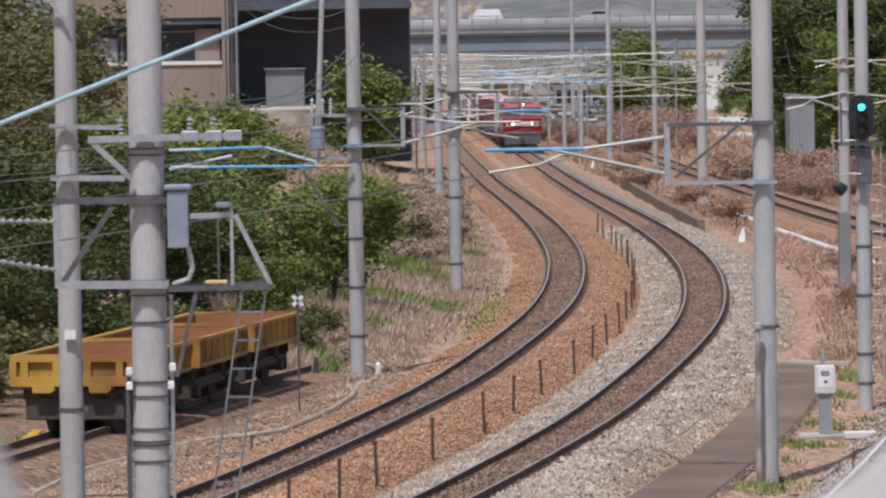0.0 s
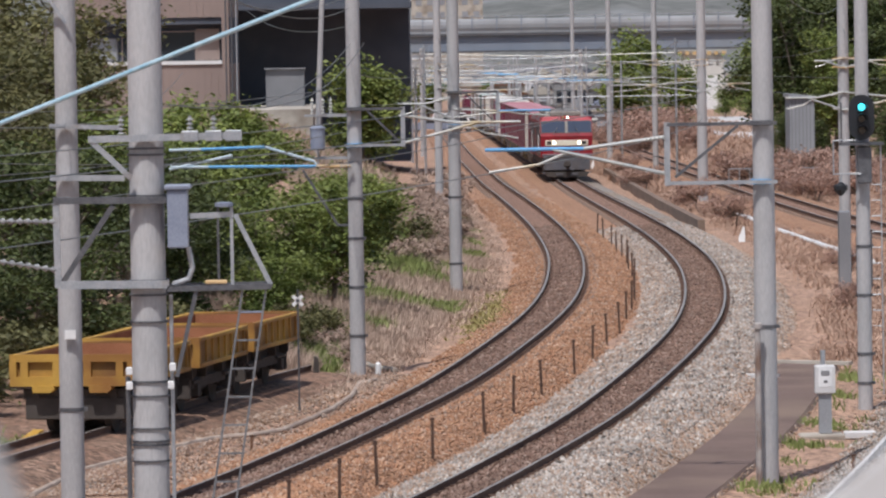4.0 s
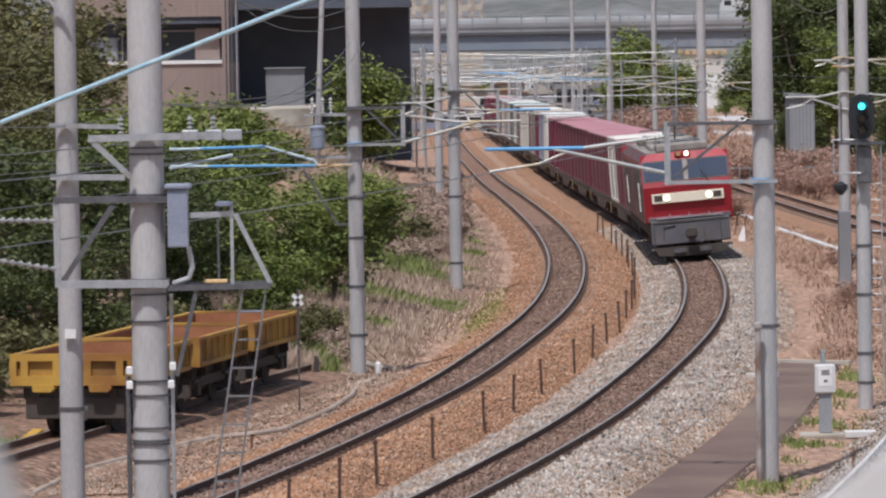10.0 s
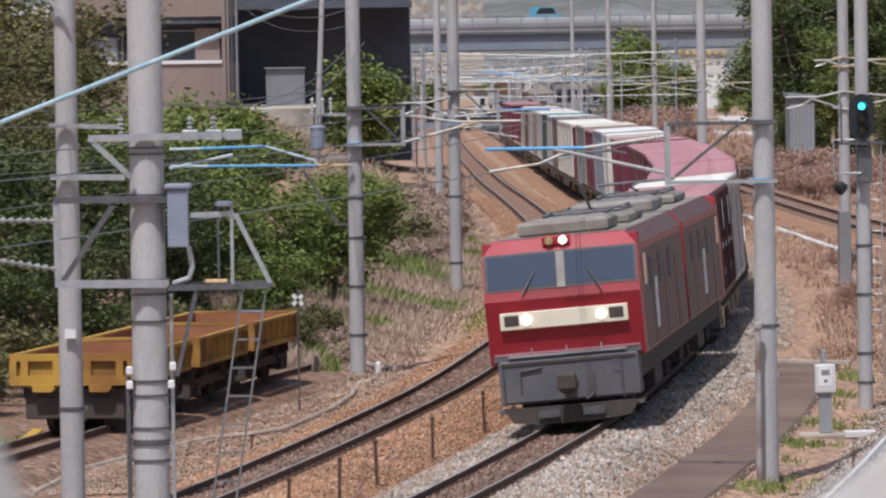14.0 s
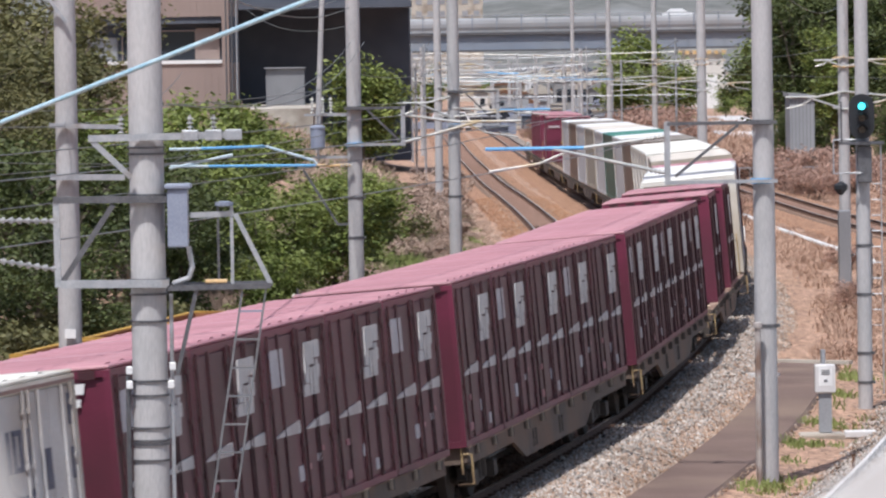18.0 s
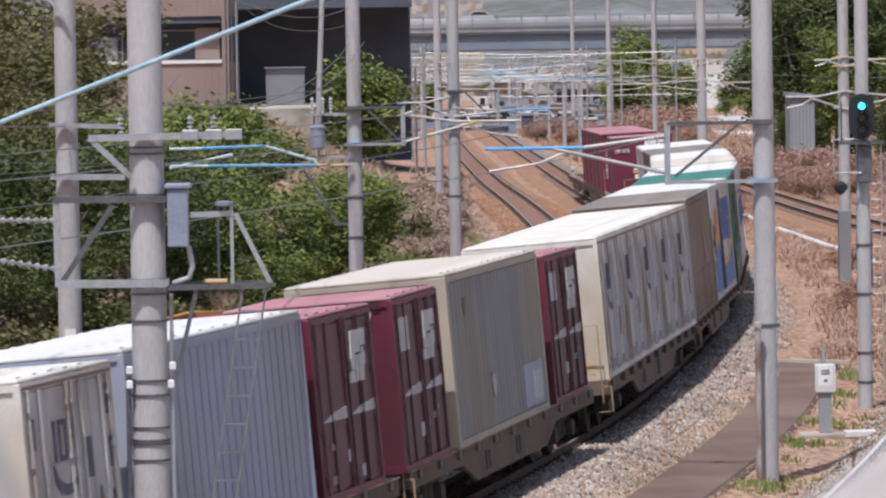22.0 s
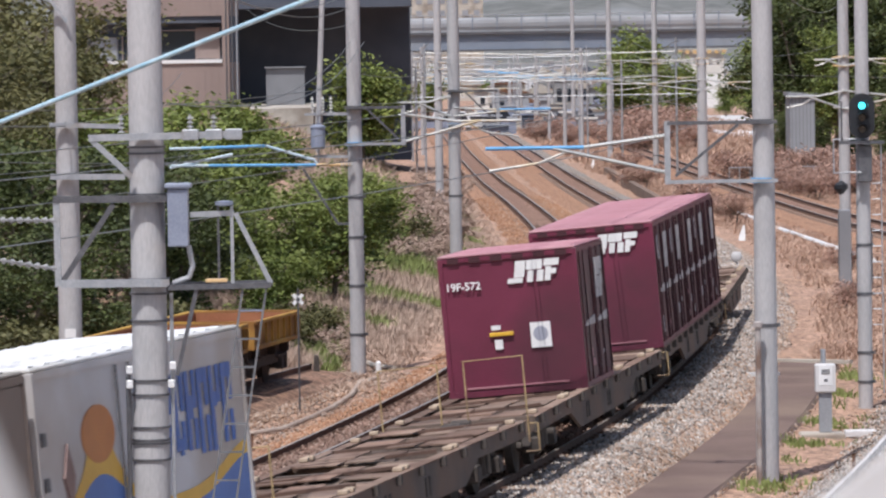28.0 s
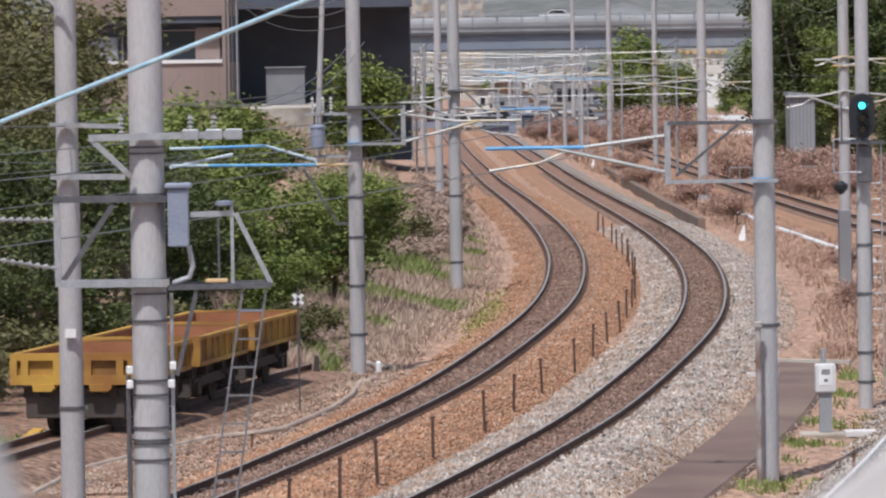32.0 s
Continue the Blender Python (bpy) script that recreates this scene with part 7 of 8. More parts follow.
def instrument_box():
    x, y = 7.2, 103.7
    z = land(x, y)
    t = thing("instrument_box", "pale grey instrument box on a grey post with a concrete base", "box", (x, y, z))
    part("base_slab", Mesh().box(-0.5, 0.35, -0.35, 0.35, -0.1, 0.10, bevel=0.03), SLAB, t)
    part("post", Mesh().box(-0.12, 0.12, -0.09, 0.09, 0.10, 0.92, bevel=0.015), HOUSE_GREY, t)
    part("case", Mesh().box(-0.19, 0.19, -0.15, 0.15, 0.86, 1.40, bevel=0.025), PALE_SLAB, t)
    part("notice", Mesh().box(-0.13, 0.13, -0.156, -0.15, 1.0, 1.36), WHITE, t, "white notice plate")
    m = Mesh()
    for i in range(3):
        m.box(-0.08, 0.08, -0.160, -0.156, 1.28 - i * 0.035, 1.30 - i * 0.035)
    m.box(-0.03, 0.04, -0.160, -0.156, 1.07, 1.12)
    part("writing_bars", m, DARK_STEEL, t)
    m = Mesh()
    m.tube((0, 0.5, 0.0), (0, 0.5, 1.65), 0.05, n=10)
    part("back_post", m, STEEL, t)
    m = Mesh()
    m.box(0.35, 0.95, -0.2, 0.1, 0.0, 0.14, bevel=0.02)
    part("cover_slab", m, PALE_SLAB, t)
    m = Mesh()
    m.beam((5.85, 126.0, land(5.9, 126) + 0.15), (9.2, 124.0, land(9.2, 124) + 0.2), 0.2, 0.08)
    solid("concrete_kerb", m, SLAB, "pale concrete beam lying across the walkway", "beam")
    m = Mesh()
    m.beam((5.85, 120.0, land(5.9, 120) + 0.12), (7.3, 119.6, land(7.3, 119.6) + 0.12), 0.2, 0.10)
    solid("concrete_kerb", m, PALE_SLAB, "pale concrete beam lying across the walkway", "beam")


def marker(x, y, h, label, tall=False):
    z = land(x, y) - 0.05
    m = Mesh()
    if tall:
        m.tube((x, y, z), (x, y, z + h), 0.07, 0.065, n=12)
        m.tube((x, y, z + h), (x, y, z + h + 0.04), 0.065, 0.03, n=12)
    else:
        m.add([(x - .12, y - .09, z), (x + .12, y - .09, z), (x + .12, y + .09, z), (x - .12, y + .09, z), (x + .12, y - .05, z + h * .45), (x - .12, y - .05, z + h * .35), (x + .10, y, z + h), (x + .05, y, z + h)],
              [(0, 1, 4, 5), (5, 4, 6, 7), (1, 2, 6, 4), (2, 3, 7, 6), (3, 0, 5, 7)])
    solid("marker_post", m, WHITE, label, "marker", "white marker posts")


STAKE = surf("dark_rust", (0.055, 0.032, 0.024), (0.105, 0.058, 0.04), 5, 0.85, 0.3)


def fence_stakes():
    s = 0
    rng = random.Random(2)
    ys = [84.5, 88.2, 92.0, 97.8, 104.3, 109.6, 115.0, 122.6, 128.5, 134.2, 140.0, 146.4, 152.2, 158.0, 163.6, 168.7, 173.8, 179.5, 185.0, 191.0, 197.0, 204.0, 211.0, 218.5]
    for y in ys:
        x = side_of(MAIN, y) - 1.95 - 0.1 * rng.random() - (0.1 if y > 160 else 0)
        z = grade(y) - 0.32
        lean = rng.uniform(-0.05, 0.03)
        m = Mesh()
        m.beam((0, 0, 0), (lean, 0, 0.84 + rng.uniform(-.06, .06)), 0.055, 0.045)
        m.beam((lean - 0.04, 0, 0.80), (lean + 0.04, 0, 0.81), 0.05, 0.04)
        ob = solid("fence_stake", m, STAKE, "rusty steel stake standing in the ballast", "stake", "rusty stakes between the tracks")
        ob.matrix_basis = pose(x, y, z)
    for x, y, g in ((3.65, 134.4, 4), (3.14, 128.0, -6)):
        m = Mesh()
        m.box(-0.30, 0.30, -0.12, 0.12, 0.0, 0.05, bevel=0.01)
        ob = solid("board", m, CONE_TAN, "tan board lying on the brown ballast", "board", "boards in the ballast")
        ob.matrix_basis = pose(x, y, grade(y) - 0.30, 0, 0, g)
    for (x, y), h in (((-3.62, 101.7), 0.3), ((0.75, 104.6), 0.26), ((7.0, 94.2), 0.45)):
        m = Mesh()
        m.beam((0, 0, -0.1), (0.02, 0, h), 0.05, 0.05)
        m.beam((-0.03, 0, h - 0.02), (0.06, 0, h - 0.01), 0.05, 0.03)
        ob = solid("stump", m, RUST, "short dark stump beside the track", "stump")
        ob.matrix_basis = pose(x, y, land(x, y))


def pipes():
    earthy = surf("earthy_conduit", (0.30, 0.23, 0.19), (0.46, 0.38, 0.32), 1.5, 0.9, 0.1)
    runs = [(earthy, 0.055, "grey-brown cable conduit lying on the ground", [(-6.96, 91.8), (-6.48, 97.0), (-5.81, 99.6), (-5.02, 102.6), (-4.46, 104.4), (-3.72, 105.0), (-3.17, 106.3), (-2.67, 109.8), (-2.31, 112.6), (-1.99, 116.3), (-1.87, 120.3), (-1.54, 121.8)]),
            (SLAB, 0.07, "weathered conduit beside the pole", [(-2.82, 128.6), (-1.96, 128.8), (-1.59, 126.2), (-1.13, 125.3)]),
            (SLAB, 0.05, "weathered conduit beside the pole", [(-2.88, 122.6), (-2.33, 120.6), (-1.65, 120.9)]),
            (WHITE, 0.10, "white conduit pipe on the dry bank", [(13.3, 246), (13.6, 226), (14.2, 200), (14.6, 186)]),
            (RUST, 0.03, "rusty point rod beside the siding", [(-8.4, 100.0), (-5.2, 107.5), (-3.7, 116.0), (-2.6, 124)])]
    for mat, r, label, pts in runs:
        m = Mesh()
        m.path([Vector((x, y, land(x, y) + r * 0.8)) for x, y in pts], r, 8)
        solid("conduit_pipe", m, mat, label, "conduit", "conduits on the ground")
    m = Mesh()
    pts = [(9.9, 330), (10.0, 290), (10.2, 255), (10.5, 222)]
    for (a, b), (c, d) in zip(pts, pts[1:]):
        m.beam((a, b, land(a, b) + 0.1), (c, d, land(c, d) + 0.1), 0.3, 0.75)
    solid("trough_wall", m, surf("dark_trough", (0.16, 0.11, 0.085), (0.24, 0.17, 0.13), 0.8, 0.9, 0.3), "dark low concrete trough wall beside the main track", "wall", kind="structure")
    m = Mesh()
    m.lathe((5.34, 93.2, 0), [(0.048, -0.5), (0.048, 2.25), (0.08, 2.26), (0.08, 2.34), (0.03, 2.36)], 12)
    solid("pipe_post", m, RISER, "rusty grey riser pipe strapped beside a pole", "pipe")


def dump_wagon():
    t = thing("dump_wagon", "yellow side-dump wagon with rusty interior on the siding", "wagon", group="yellow dump wagons")
    L, W, z0, z1 = 4.6, 2.28, 0.94, 1.50
    for k in (-1, 1):
        m = Mesh()
        m.box(-W / 2, W / 2, min(k * L / 2, k * (L / 2 - 0.05)), max(k * L / 2, k * (L / 2 - 0.05)), z0, z1)
        part("end_wall", m, RECESS_YELLOW, t, "stained yellow end wall, darkened as a shaded recess")
        e = part("end_frame", end_frame(W, L, k, z0, z1), YELLOW, t)
        m = Mesh()
        m.box(min(k * W / 2, k * (W / 2 - 0.05)), max(k * W / 2, k * (W / 2 - 0.05)), -L / 2 + 0.05, L / 2 - 0.05, z0, z1)
        part("side_wall", m, RECESS_YELLOW, t, "stained yellow side wall, darkened as a shaded recess")
        for i in range(8):
            m = Mesh()
            y = -L / 2 + 0.15 + i * (L - 0.3) / 7
            m.box(min(k * W / 2, k * (W / 2 + 0.07)), max(k * W / 2, k * (W / 2 + 0.04)), y - 0.035, y + 0.035, z0, z1 - 0.02)
            part("side_rib", m, YELLOW, t)
        part("top_rim", Mesh().box(min(k * (W / 2 - 0.02), k * (W / 2 + 0.07)), max(k * (W / 2 - 0.02), k * (W / 2 + 0.07)), -L / 2 + 0.05, L / 2 - 0.05, z1 - 0.07, z1 + 0.012, bevel=0.012), YELLOW, t)
        part("bottom_rim", Mesh().box(min(k * (W / 2 - 0.02), k * (W / 2 + 0.06)), max(k * (W / 2 - 0.02), k * (W / 2 + 0.06)), -L / 2 + 0.05, L / 2 - 0.05, z0 - 0.03, z0 + 0.06, bevel=0.012), YELLOW, t)
        m = Mesh()
        m.box(min(k * (W / 2 - 0.05), k * (W / 2 - 0.07)), max(k * (W / 2 - 0.05), k * (W / 2 - 0.07)), -L / 2 + 0.06, L / 2 - 0.06, z0 + 0.05, z1 - 0.03)
        part("rusty_lining", m, LOAD_RUST, t)
        m = Mesh()
        m.box(-W / 2 + 0.08, W / 2 - 0.08, min(k * (L / 2 - 0.05), k * (L / 2 - 0.07)), max(k * (L / 2 - 0.05), k * (L / 2 - 0.07)), z0 + 0.05, z1 - 0.03)
        part("rusty_lining", m, LOAD_RUST, t)
    part("floor", Mesh().box(-W / 2 + 0.1, W / 2 - 0.1, -L / 2 + 0.1, L / 2 - 0.1, z0, z0 + 0.2), LOAD_RUST, t)
    m = Mesh()
    for k in (-1, 1):
        m.beam((k * 0.75, -L / 2 + 0.1, 0.74), (k * 0.75, L / 2 - 0.1, 0.74), 0.14, 0.24)
    for y in (-2.1, -0.8, 0.8, 2.1):
        m.beam((-1.0, y, 0.76), (1.0, y, 0.76), 0.12, 0.2)
    part("underframe", m, BOGIE, t)
    for k in (-1, 1):
        # Dark end boxes and side skirts, added to imitate the shadow under the body.
        part("end_shade_box", Mesh().box(-0.95, 0.95, min(k * (L / 2 - 0.25), k * (L / 2 - 0.1)), max(k * (L / 2 - 0.25), k * (L / 2 - 0.1)), 0.28, 0.70, bevel=0.02), BOGIE, t)
        part("side_shade_skirt", Mesh().box(min(k * 0.86, k * 0.92), max(k * 0.86, k * 0.92), -L / 2 + 0.5, L / 2 - 0.5, 0.46, 0.66), BOGIE, t)
    for x in (-0.55, 0.55):
        m = Mesh()
        m.prism([(x - 0.20, 0.80), (x + 0.14, 0.80), (x + 0.22, 0.87), (x + 0.20, 0.93), (x - 0.22, 0.93)], -L / 2 - 0.12, -L / 2 + 0.2)
        part("tipping_foot", m, YELLOW, t)
    # Solid block added between the wheels to keep sun off the ground beneath.
    part("undergear", Mesh().box(-0.62, 0.62, -0.95, 0.95, 0.30, 0.64, bevel=0.03), BOGIE, t)
    for k in (-1, 1):
        for y in (-1.5, 1.5):
            part("axle_box", Mesh().box(min(k * 0.86, k * 1.0), max(k * 0.86, k * 1.0), y - 0.14, y + 0.14, 0.30, 0.56, bevel=0.02), BOGIE, t)
            part("leaf_spring", Mesh().box(min(k * 0.88, k * 0.98), max(k * 0.88, k * 0.98), y - 0.42, y + 0.42, 0.56, 0.64, bevel=0.02), BOGIE, t)
    for y in (-1.5, 1.5):
        wheelset(t, y)
    return t


def end_frame(W, L, k, z0, z1):
    m = Mesh()
    a, b = (k * L / 2, k * (L / 2 + 0.08))
    a, b = min(a, b), max(a, b)
    m.box(-W / 2 - 0.06, W / 2 + 0.06, a, b, z1 - 0.12, z1 + 0.02)
    m.box(-W / 2 - 0.06, W / 2 + 0.06, a, b, z0 - 0.02, z0 + 0.16)
    for x in (-W / 2, -W / 2 + 0.22, -0.30, 0.30, W / 2 - 0.22, W / 2):
        m.box(x - 0.07, x + 0.07, a, b, z0 + 0.16, z1 - 0.12)
    return m


def dump_wagons():
    w = dump_wagon()
    for i, y in enumerate((105.0, 110.4, 115.8)):
        s = float(np.interp(-y, -YARD.y, YARD.s))
        p, d = YARD.at(s)
        m = Matrix.Translation((p.x, p.y, grade(p.y) - 0.05)) @ Matrix.Rotation(math.atan2(d.x, -d.y), 4, "Z")
        if i == 0:
            w.matrix_basis = m
        else:
            copy_thing(w, m)
    m = Mesh()
    m.beam((-8.15, 102.0, land(-8.15, 102) + 0.02), (-7.65, 102.9, land(-7.65, 102.9) + 0.35), 0.22, 0.06)
    solid("wheel_chock", m, YELLOW, "yellow board propped against the dump wagon", "chock")
    t = thing("crossing_sign", "small white crossed sign on a thin post behind the wagons", "sign", (-2.98, 112, 0))
    z = land(-2.98, 112)
    m = Mesh()
    m.tube((0, 0, z), (0, 0, 2.2), 0.02, n=6)
    part("post", m, DARK_STEEL, t)
    for k in (-1, 1):
        part("hub", Mesh().box(-0.035, 0.035, -0.05, -0.035, 1.935, 2.005), DARK_STEEL, t) if k > 0 else None
        part("blade", Mesh().beam((-0.10, -0.03, 1.97 - k * 0.10), (0.10, -0.03, 1.97 + k * 0.10), 0.012, 0.075), WHITE, t)


def near_track():
    """The track beside the walkway, nearest to the viewer, with its pale ballast."""
    line = Line([(14.5, 150), (10.3, 112), (8.3, 97), (6.9, 88), (4.2, 72), (0.5, 55), (-5, 35)])
    return line


def buffer_stop():
    """Dark timber wedge where the siding ends."""
    t = thing("buffer_stop", "dark leaning timber stop at the siding's end", "buffer stop", (-2.85, 121.2, land(-2.85, 121.2)))
    part("upright", Mesh().prism([(-0.10, -0.1), (0.10, -0.1), (0.05, 0.62), (-0.03, 0.64)], -0.12, 0.12), BOGIE, t)
    part("brace", Mesh().beam((0.02, 0.9, 0.0), (0.01, 0.1, 0.5), 0.1, 0.1), BOGIE, t)


def near_fence():
    """The footbridge that the viewer stands on, and two bars of its fence, a step ahead."""
    t = thing("footbridge", "plain concrete footbridge under the viewer", "footbridge")
    part("deck", Mesh().box(-7.0, 9.0, -1.4, 1.4, 5.45, 5.65, bevel=0.03), SLAB, t)
    for x in (-6.2, 8.2):
        part("pier", Mesh().box(x - 0.3, x + 0.3, -0.5, 0.5, -1.0, 5.45), SLAB, t)
    t = thing("fence", "pale painted fence of the footbridge close to the viewer", "fence")
    for side, a, b, w, mat in ((1, Vector((0.1050, 1.2, 7.1782)), Vector((0.0898, 1.2, 7.1668)), 0.026, PALE_SLAB), (-1, Vector((-0.1070, 1.2, 7.1881)), Vector((-0.1022, 1.2, 7.1765)), 0.020, CONCRETE)):
        d = (a - b).normalized()
        part("bar", Mesh().beam(a + d * 0.5, b - d * 0.5, 0.006, w), mat, t, "slanted fence bar")
    part("bottom_rail", Mesh().beam((-0.9, 1.2, 6.72), (0.9, 1.2, 6.72), 0.03, 0.04), PALE_SLAB, t)
    for x in (-0.9, 0.9):
        part("post", Mesh().beam((x, 1.2, 5.64), (x, 1.2, 7.9), 0.04, 0.04), PALE_SLAB, t)


def vehicle(kind, colour, label):
    t = thing("truck" if kind == "truck" else "car", label, kind, group="vehicles on the bridge")
    L, H, W = {"truck": (11.5, 3.2, 2.4), "van": (4.7, 1.9, 1.8), "car": (4.4, 1.45, 1.75)}[kind]
    if kind == "truck":
        part("cargo_box", Mesh().box(-L / 2 + 2.3, L / 2, -W / 2, W / 2, 1.0, H, bevel=0.05), colour, t)
        part("cab", Mesh().prism([(-L / 2, 0.6), (-L / 2 + 2.1, 0.6), (-L / 2 + 2.1, 2.7), (-L / 2 + 0.5, 2.7), (-L / 2 + 0.05, 1.7)], -W / 2, W / 2), colour, t)
        part("cab_window", Mesh().box(-L / 2 + 0.55, -L / 2 + 1.5, -W / 2 - 0.02, -W / 2, 1.75, 2.45), DARK_GLASS, t)
        part("chassis", Mesh().box(-L / 2 + 0.3, L / 2 - 0.1, -0.9, 0.9, 0.55, 0.98), BOGIE, t)
        wx = (-L / 2 + 1.2, L / 2 - 3.0, L / 2 - 1.6)
    else:
        h = H
        part("body", Mesh().prism([(-L / 2, 0.35), (L / 2, 0.35), (L / 2, 0.85), (L / 2 - 0.5, 0.95), (L / 2 - 1.1, h), (-L / 2 + (0.5 if kind == "van" else 1.7), h), (-L / 2 + (0.1 if kind == "van" else 0.9), 0.95), (-L / 2, 0.8)], -W / 2, W / 2), colour, t)
        part("side_glass", Mesh().prism([(L / 2 - 0.75, 0.98), (L / 2 - 1.15, h - 0.1), (-L / 2 + 1.7, h - 0.1), (-L / 2 + 1.1, 0.98)][::-1], -W / 2 - 0.015, -W / 2), DARK_GLASS, t)
        wx = (-L / 2 + 0.8, L / 2 - 0.8)
    for x in wx:
        for k in (-1, 1):
            m = Mesh()
            m.lathe((x, k * (W / 2 - 0.12) - 0.1, 0.45 if kind == "truck" else 0.32), [(0.45 if kind == "truck" else 0.32, 0), (0.45 if kind == "truck" else 0.32, 0.2)], 14, axis="y")
            part("wheel", m, BOGIE, t)
    return t


def traffic():
    silver = surf("silver_paint", (0.55, 0.56, 0.57), (0.62, 0.63, 0.64), 2, 0.35, 0.0)
    bluep = surf("light_blue_paint", (0.10, 0.36, 0.55), (0.14, 0.42, 0.60), 2, 0.35, 0.0)
    rows = [("truck", WHITE, "white box truck driving over the bridge", 977, 6.0, -25), ("truck", silver, "silver box truck driving over the bridge", 1033, 11.0, -25), ("van", WHITE, "white van driving over the bridge", 989, 3.0, -24),
            ("car", silver, "silver car driving over the bridge", 1065, 0.0, -24), ("van", WHITE, "white van driving over the bridge", 868, 0.0, 21), ("truck", bluep, "light blue truck driving over the bridge", 1195, 1.0, -24),
            ("car", WHITE, "white car driving over the bridge", 1124, 7.0, 22), ("van", bluep, "light blue van driving over the bridge", 971, 14.0, -23), ("car", WHITE, "white car driving over the bridge", 927, 17.0, 22),
            ("car", silver, "silver car driving over the bridge", 1163, 21.0, -24), ("van", bluep, "light blue van driving over the bridge", 993, 30.0, 21), ("car", WHITE, "white car driving over the bridge", 990, 32.0, -24)]
    for kind, col, label, px, t0, v in rows:
        ob = vehicle(kind, col, label)
        y = 752.0 if v < 0 else 758.0
        x0 = (px - 784) * 0.0773
        RIDES.append((ob, [(t, pose(x0 + v * (t - t0), y, 9.32, 0, 0, 0 if v < 0 else 180)) for t in (0.0, 8.0, 16.0, 24.0, 32.0)]))


def right_side():
    big = tree("tree", 20.9, 318, 9.4, blob_set(31, 3.0, 9.6, 12), 11000, 0.13, 31, LEAF_DARK, "tall dark broadleaf tree beyond the branch track", 0.2)
    tree("tree", 22.0, 306, 8.4, blob_set(34, 2.0, 8.8, 9), 8000, 0.11, 34, LEAF, "sunlit yellow-green broadleaf tree beyond the branch track", 0.16)
    tree("tree", 26.6, 300, 7.4, blob_set(35, 1.9, 7.6, 8), 7000, 0.11, 35, LEAF, "sunlit yellow-green broadleaf tree behind the signal", 0.16)
    mid = tree("tree", 18.4, 548, 8.0, blob_set(37, 3.4, 8.2, 8), 5000, 0.22, 37, LEAF, "rounded green tree near the bridge", 0.2)
    for x, y, k, g in ((24.5, 322, 1.35, 50), (28.5, 330, 1.45, 130), (21.6, 345, 1.35, 200), (32, 318, 1.4, 280), (25.5, 352, 1.5, 330), (27, 304, 0.95, 90), (30.5, 300, 1.1, 20), (36, 325, 1.4, 240), (34, 345, 1.5, 10), (20.0, 313, 0.42, 30), (21.6, 312, 0.40, 130), (23.4, 313, 0.45, 220), (25.2, 311, 0.42, 310), (27.0, 312, 0.45, 60), (18.9, 314, 0.36, 170), (23.2, 330, 1.4, 290), (21.2, 322, 1.2, 15), (27.0, 316, 1.2, 185)):
        copy_thing(big, Matrix.Translation((x, y, land(x, y) - 0.2)) @ Matrix.Rotation(radians(g), 4, "Z") @ Matrix.Scale(k, 4))
    for x, y, k, g in ((22.6, 520, 0.85, 70), (20.0, 562, 1.25, 140), (-7.5, 700, 0.8, 15), (-10.5, 690, 0.9, 115), (9.2, 728, 0.62, 200), (13.5, 722, 0.7, 280), (16.8, 730, 0.66, 45), (11.6, 700, 0.4, 90), (6.6, 735, 0.6, 160), (31.5, 540, 0.9, 220), (35, 600, 1.1, 10), (-1.5, 640, 0.8, 60), (-4.3, 302, 0.80, 100), (-4.0, 308, 0.74, 220), (44, 560, 1.2, 10), (26.2, 590, 0.4, 30), (30.8, 592, 0.42, 90), (33.0, 588, 0.7, 150)):
        copy_thing(mid, Matrix.Translation((x, y, land(x, y) - 0.2)) @ Matrix.Rotation(radians(g), 4, "Z") @ Matrix.Scale(k, 4))
    t = thing("white_house", "small white building under the bridge's end", "building")
    part("wall", Mesh().box(26.9, 31.3, 605, 612, -1, 5.2), PALE_WALL, t)
    part("roof", Mesh().box(26.5, 31.7, 604.6, 612.4, 5.2, 5.5), SLAB, t)
    for i in range(7):
        part("roof_tile_edge", Mesh().box(26.3 + i * 0.8, 26.7 + i * 0.8, 604.4, 604.6, 5.0, 5.4), ORANGE_INS, t)
    part("door", Mesh().box(28.2, 30.6, 604.9, 605.0, -1, 2.6), WHITE, t)
    m = Mesh()
    m.add([(24.5, 470, land(24.5, 470) + .12), (30.5, 470, land(30.5, 470) + .12), (33, 600, land(33, 600) + .15), (26, 600, land(26, 600) + .15)], [(0, 1, 2, 3)])
    solid("lane", m, PALE_SLAB, "pale concrete lane climbing to the bridge", "lane", kind="structure")
    t = thing("shed", "weathered grey corrugated shed under the trees", "shed")
    z = land(19.8, 300)
    part("wall", Mesh().box(19.05, 20.4, 299, 303, z, 3.75), HOUSE_GREY, t)
    part("roof", Mesh().prism([(18.95, 3.75), (20.5, 3.75), (20.5, 3.8), (18.95, 3.95)][::-1], 298.8, 303.2), HOUSE_GREY, t)
    for i in range(7):
        part("wall_rib", Mesh().box(19.14 + i * 0.2, 19.18 + i * 0.2, 298.97, 299.0, z, 3.65), DULL_SHED, t)
    t = thing("mesh_fence", "grey steel fence beyond the branch track", "fence")
    for i in range(22):
        x = 15.0 + i * 0.55
        part("post", Mesh().beam((x, 286, land(x, 286)), (x, 286, land(x, 286) + 1.3), 0.04, 0.04), STEEL, t)
    part("top_rail", Mesh().beam((15.0, 286, land(15, 286) + 1.3), (26.6, 286, land(26.5, 286) + 1.3), 0.05, 0.05), STEEL, t)
    rng = random.Random(9)
    tones = (HOUSE_GREY, PALE_WALL, BOX_BLUE, DARK_WALL, SLAB, HOUSE_GREY)
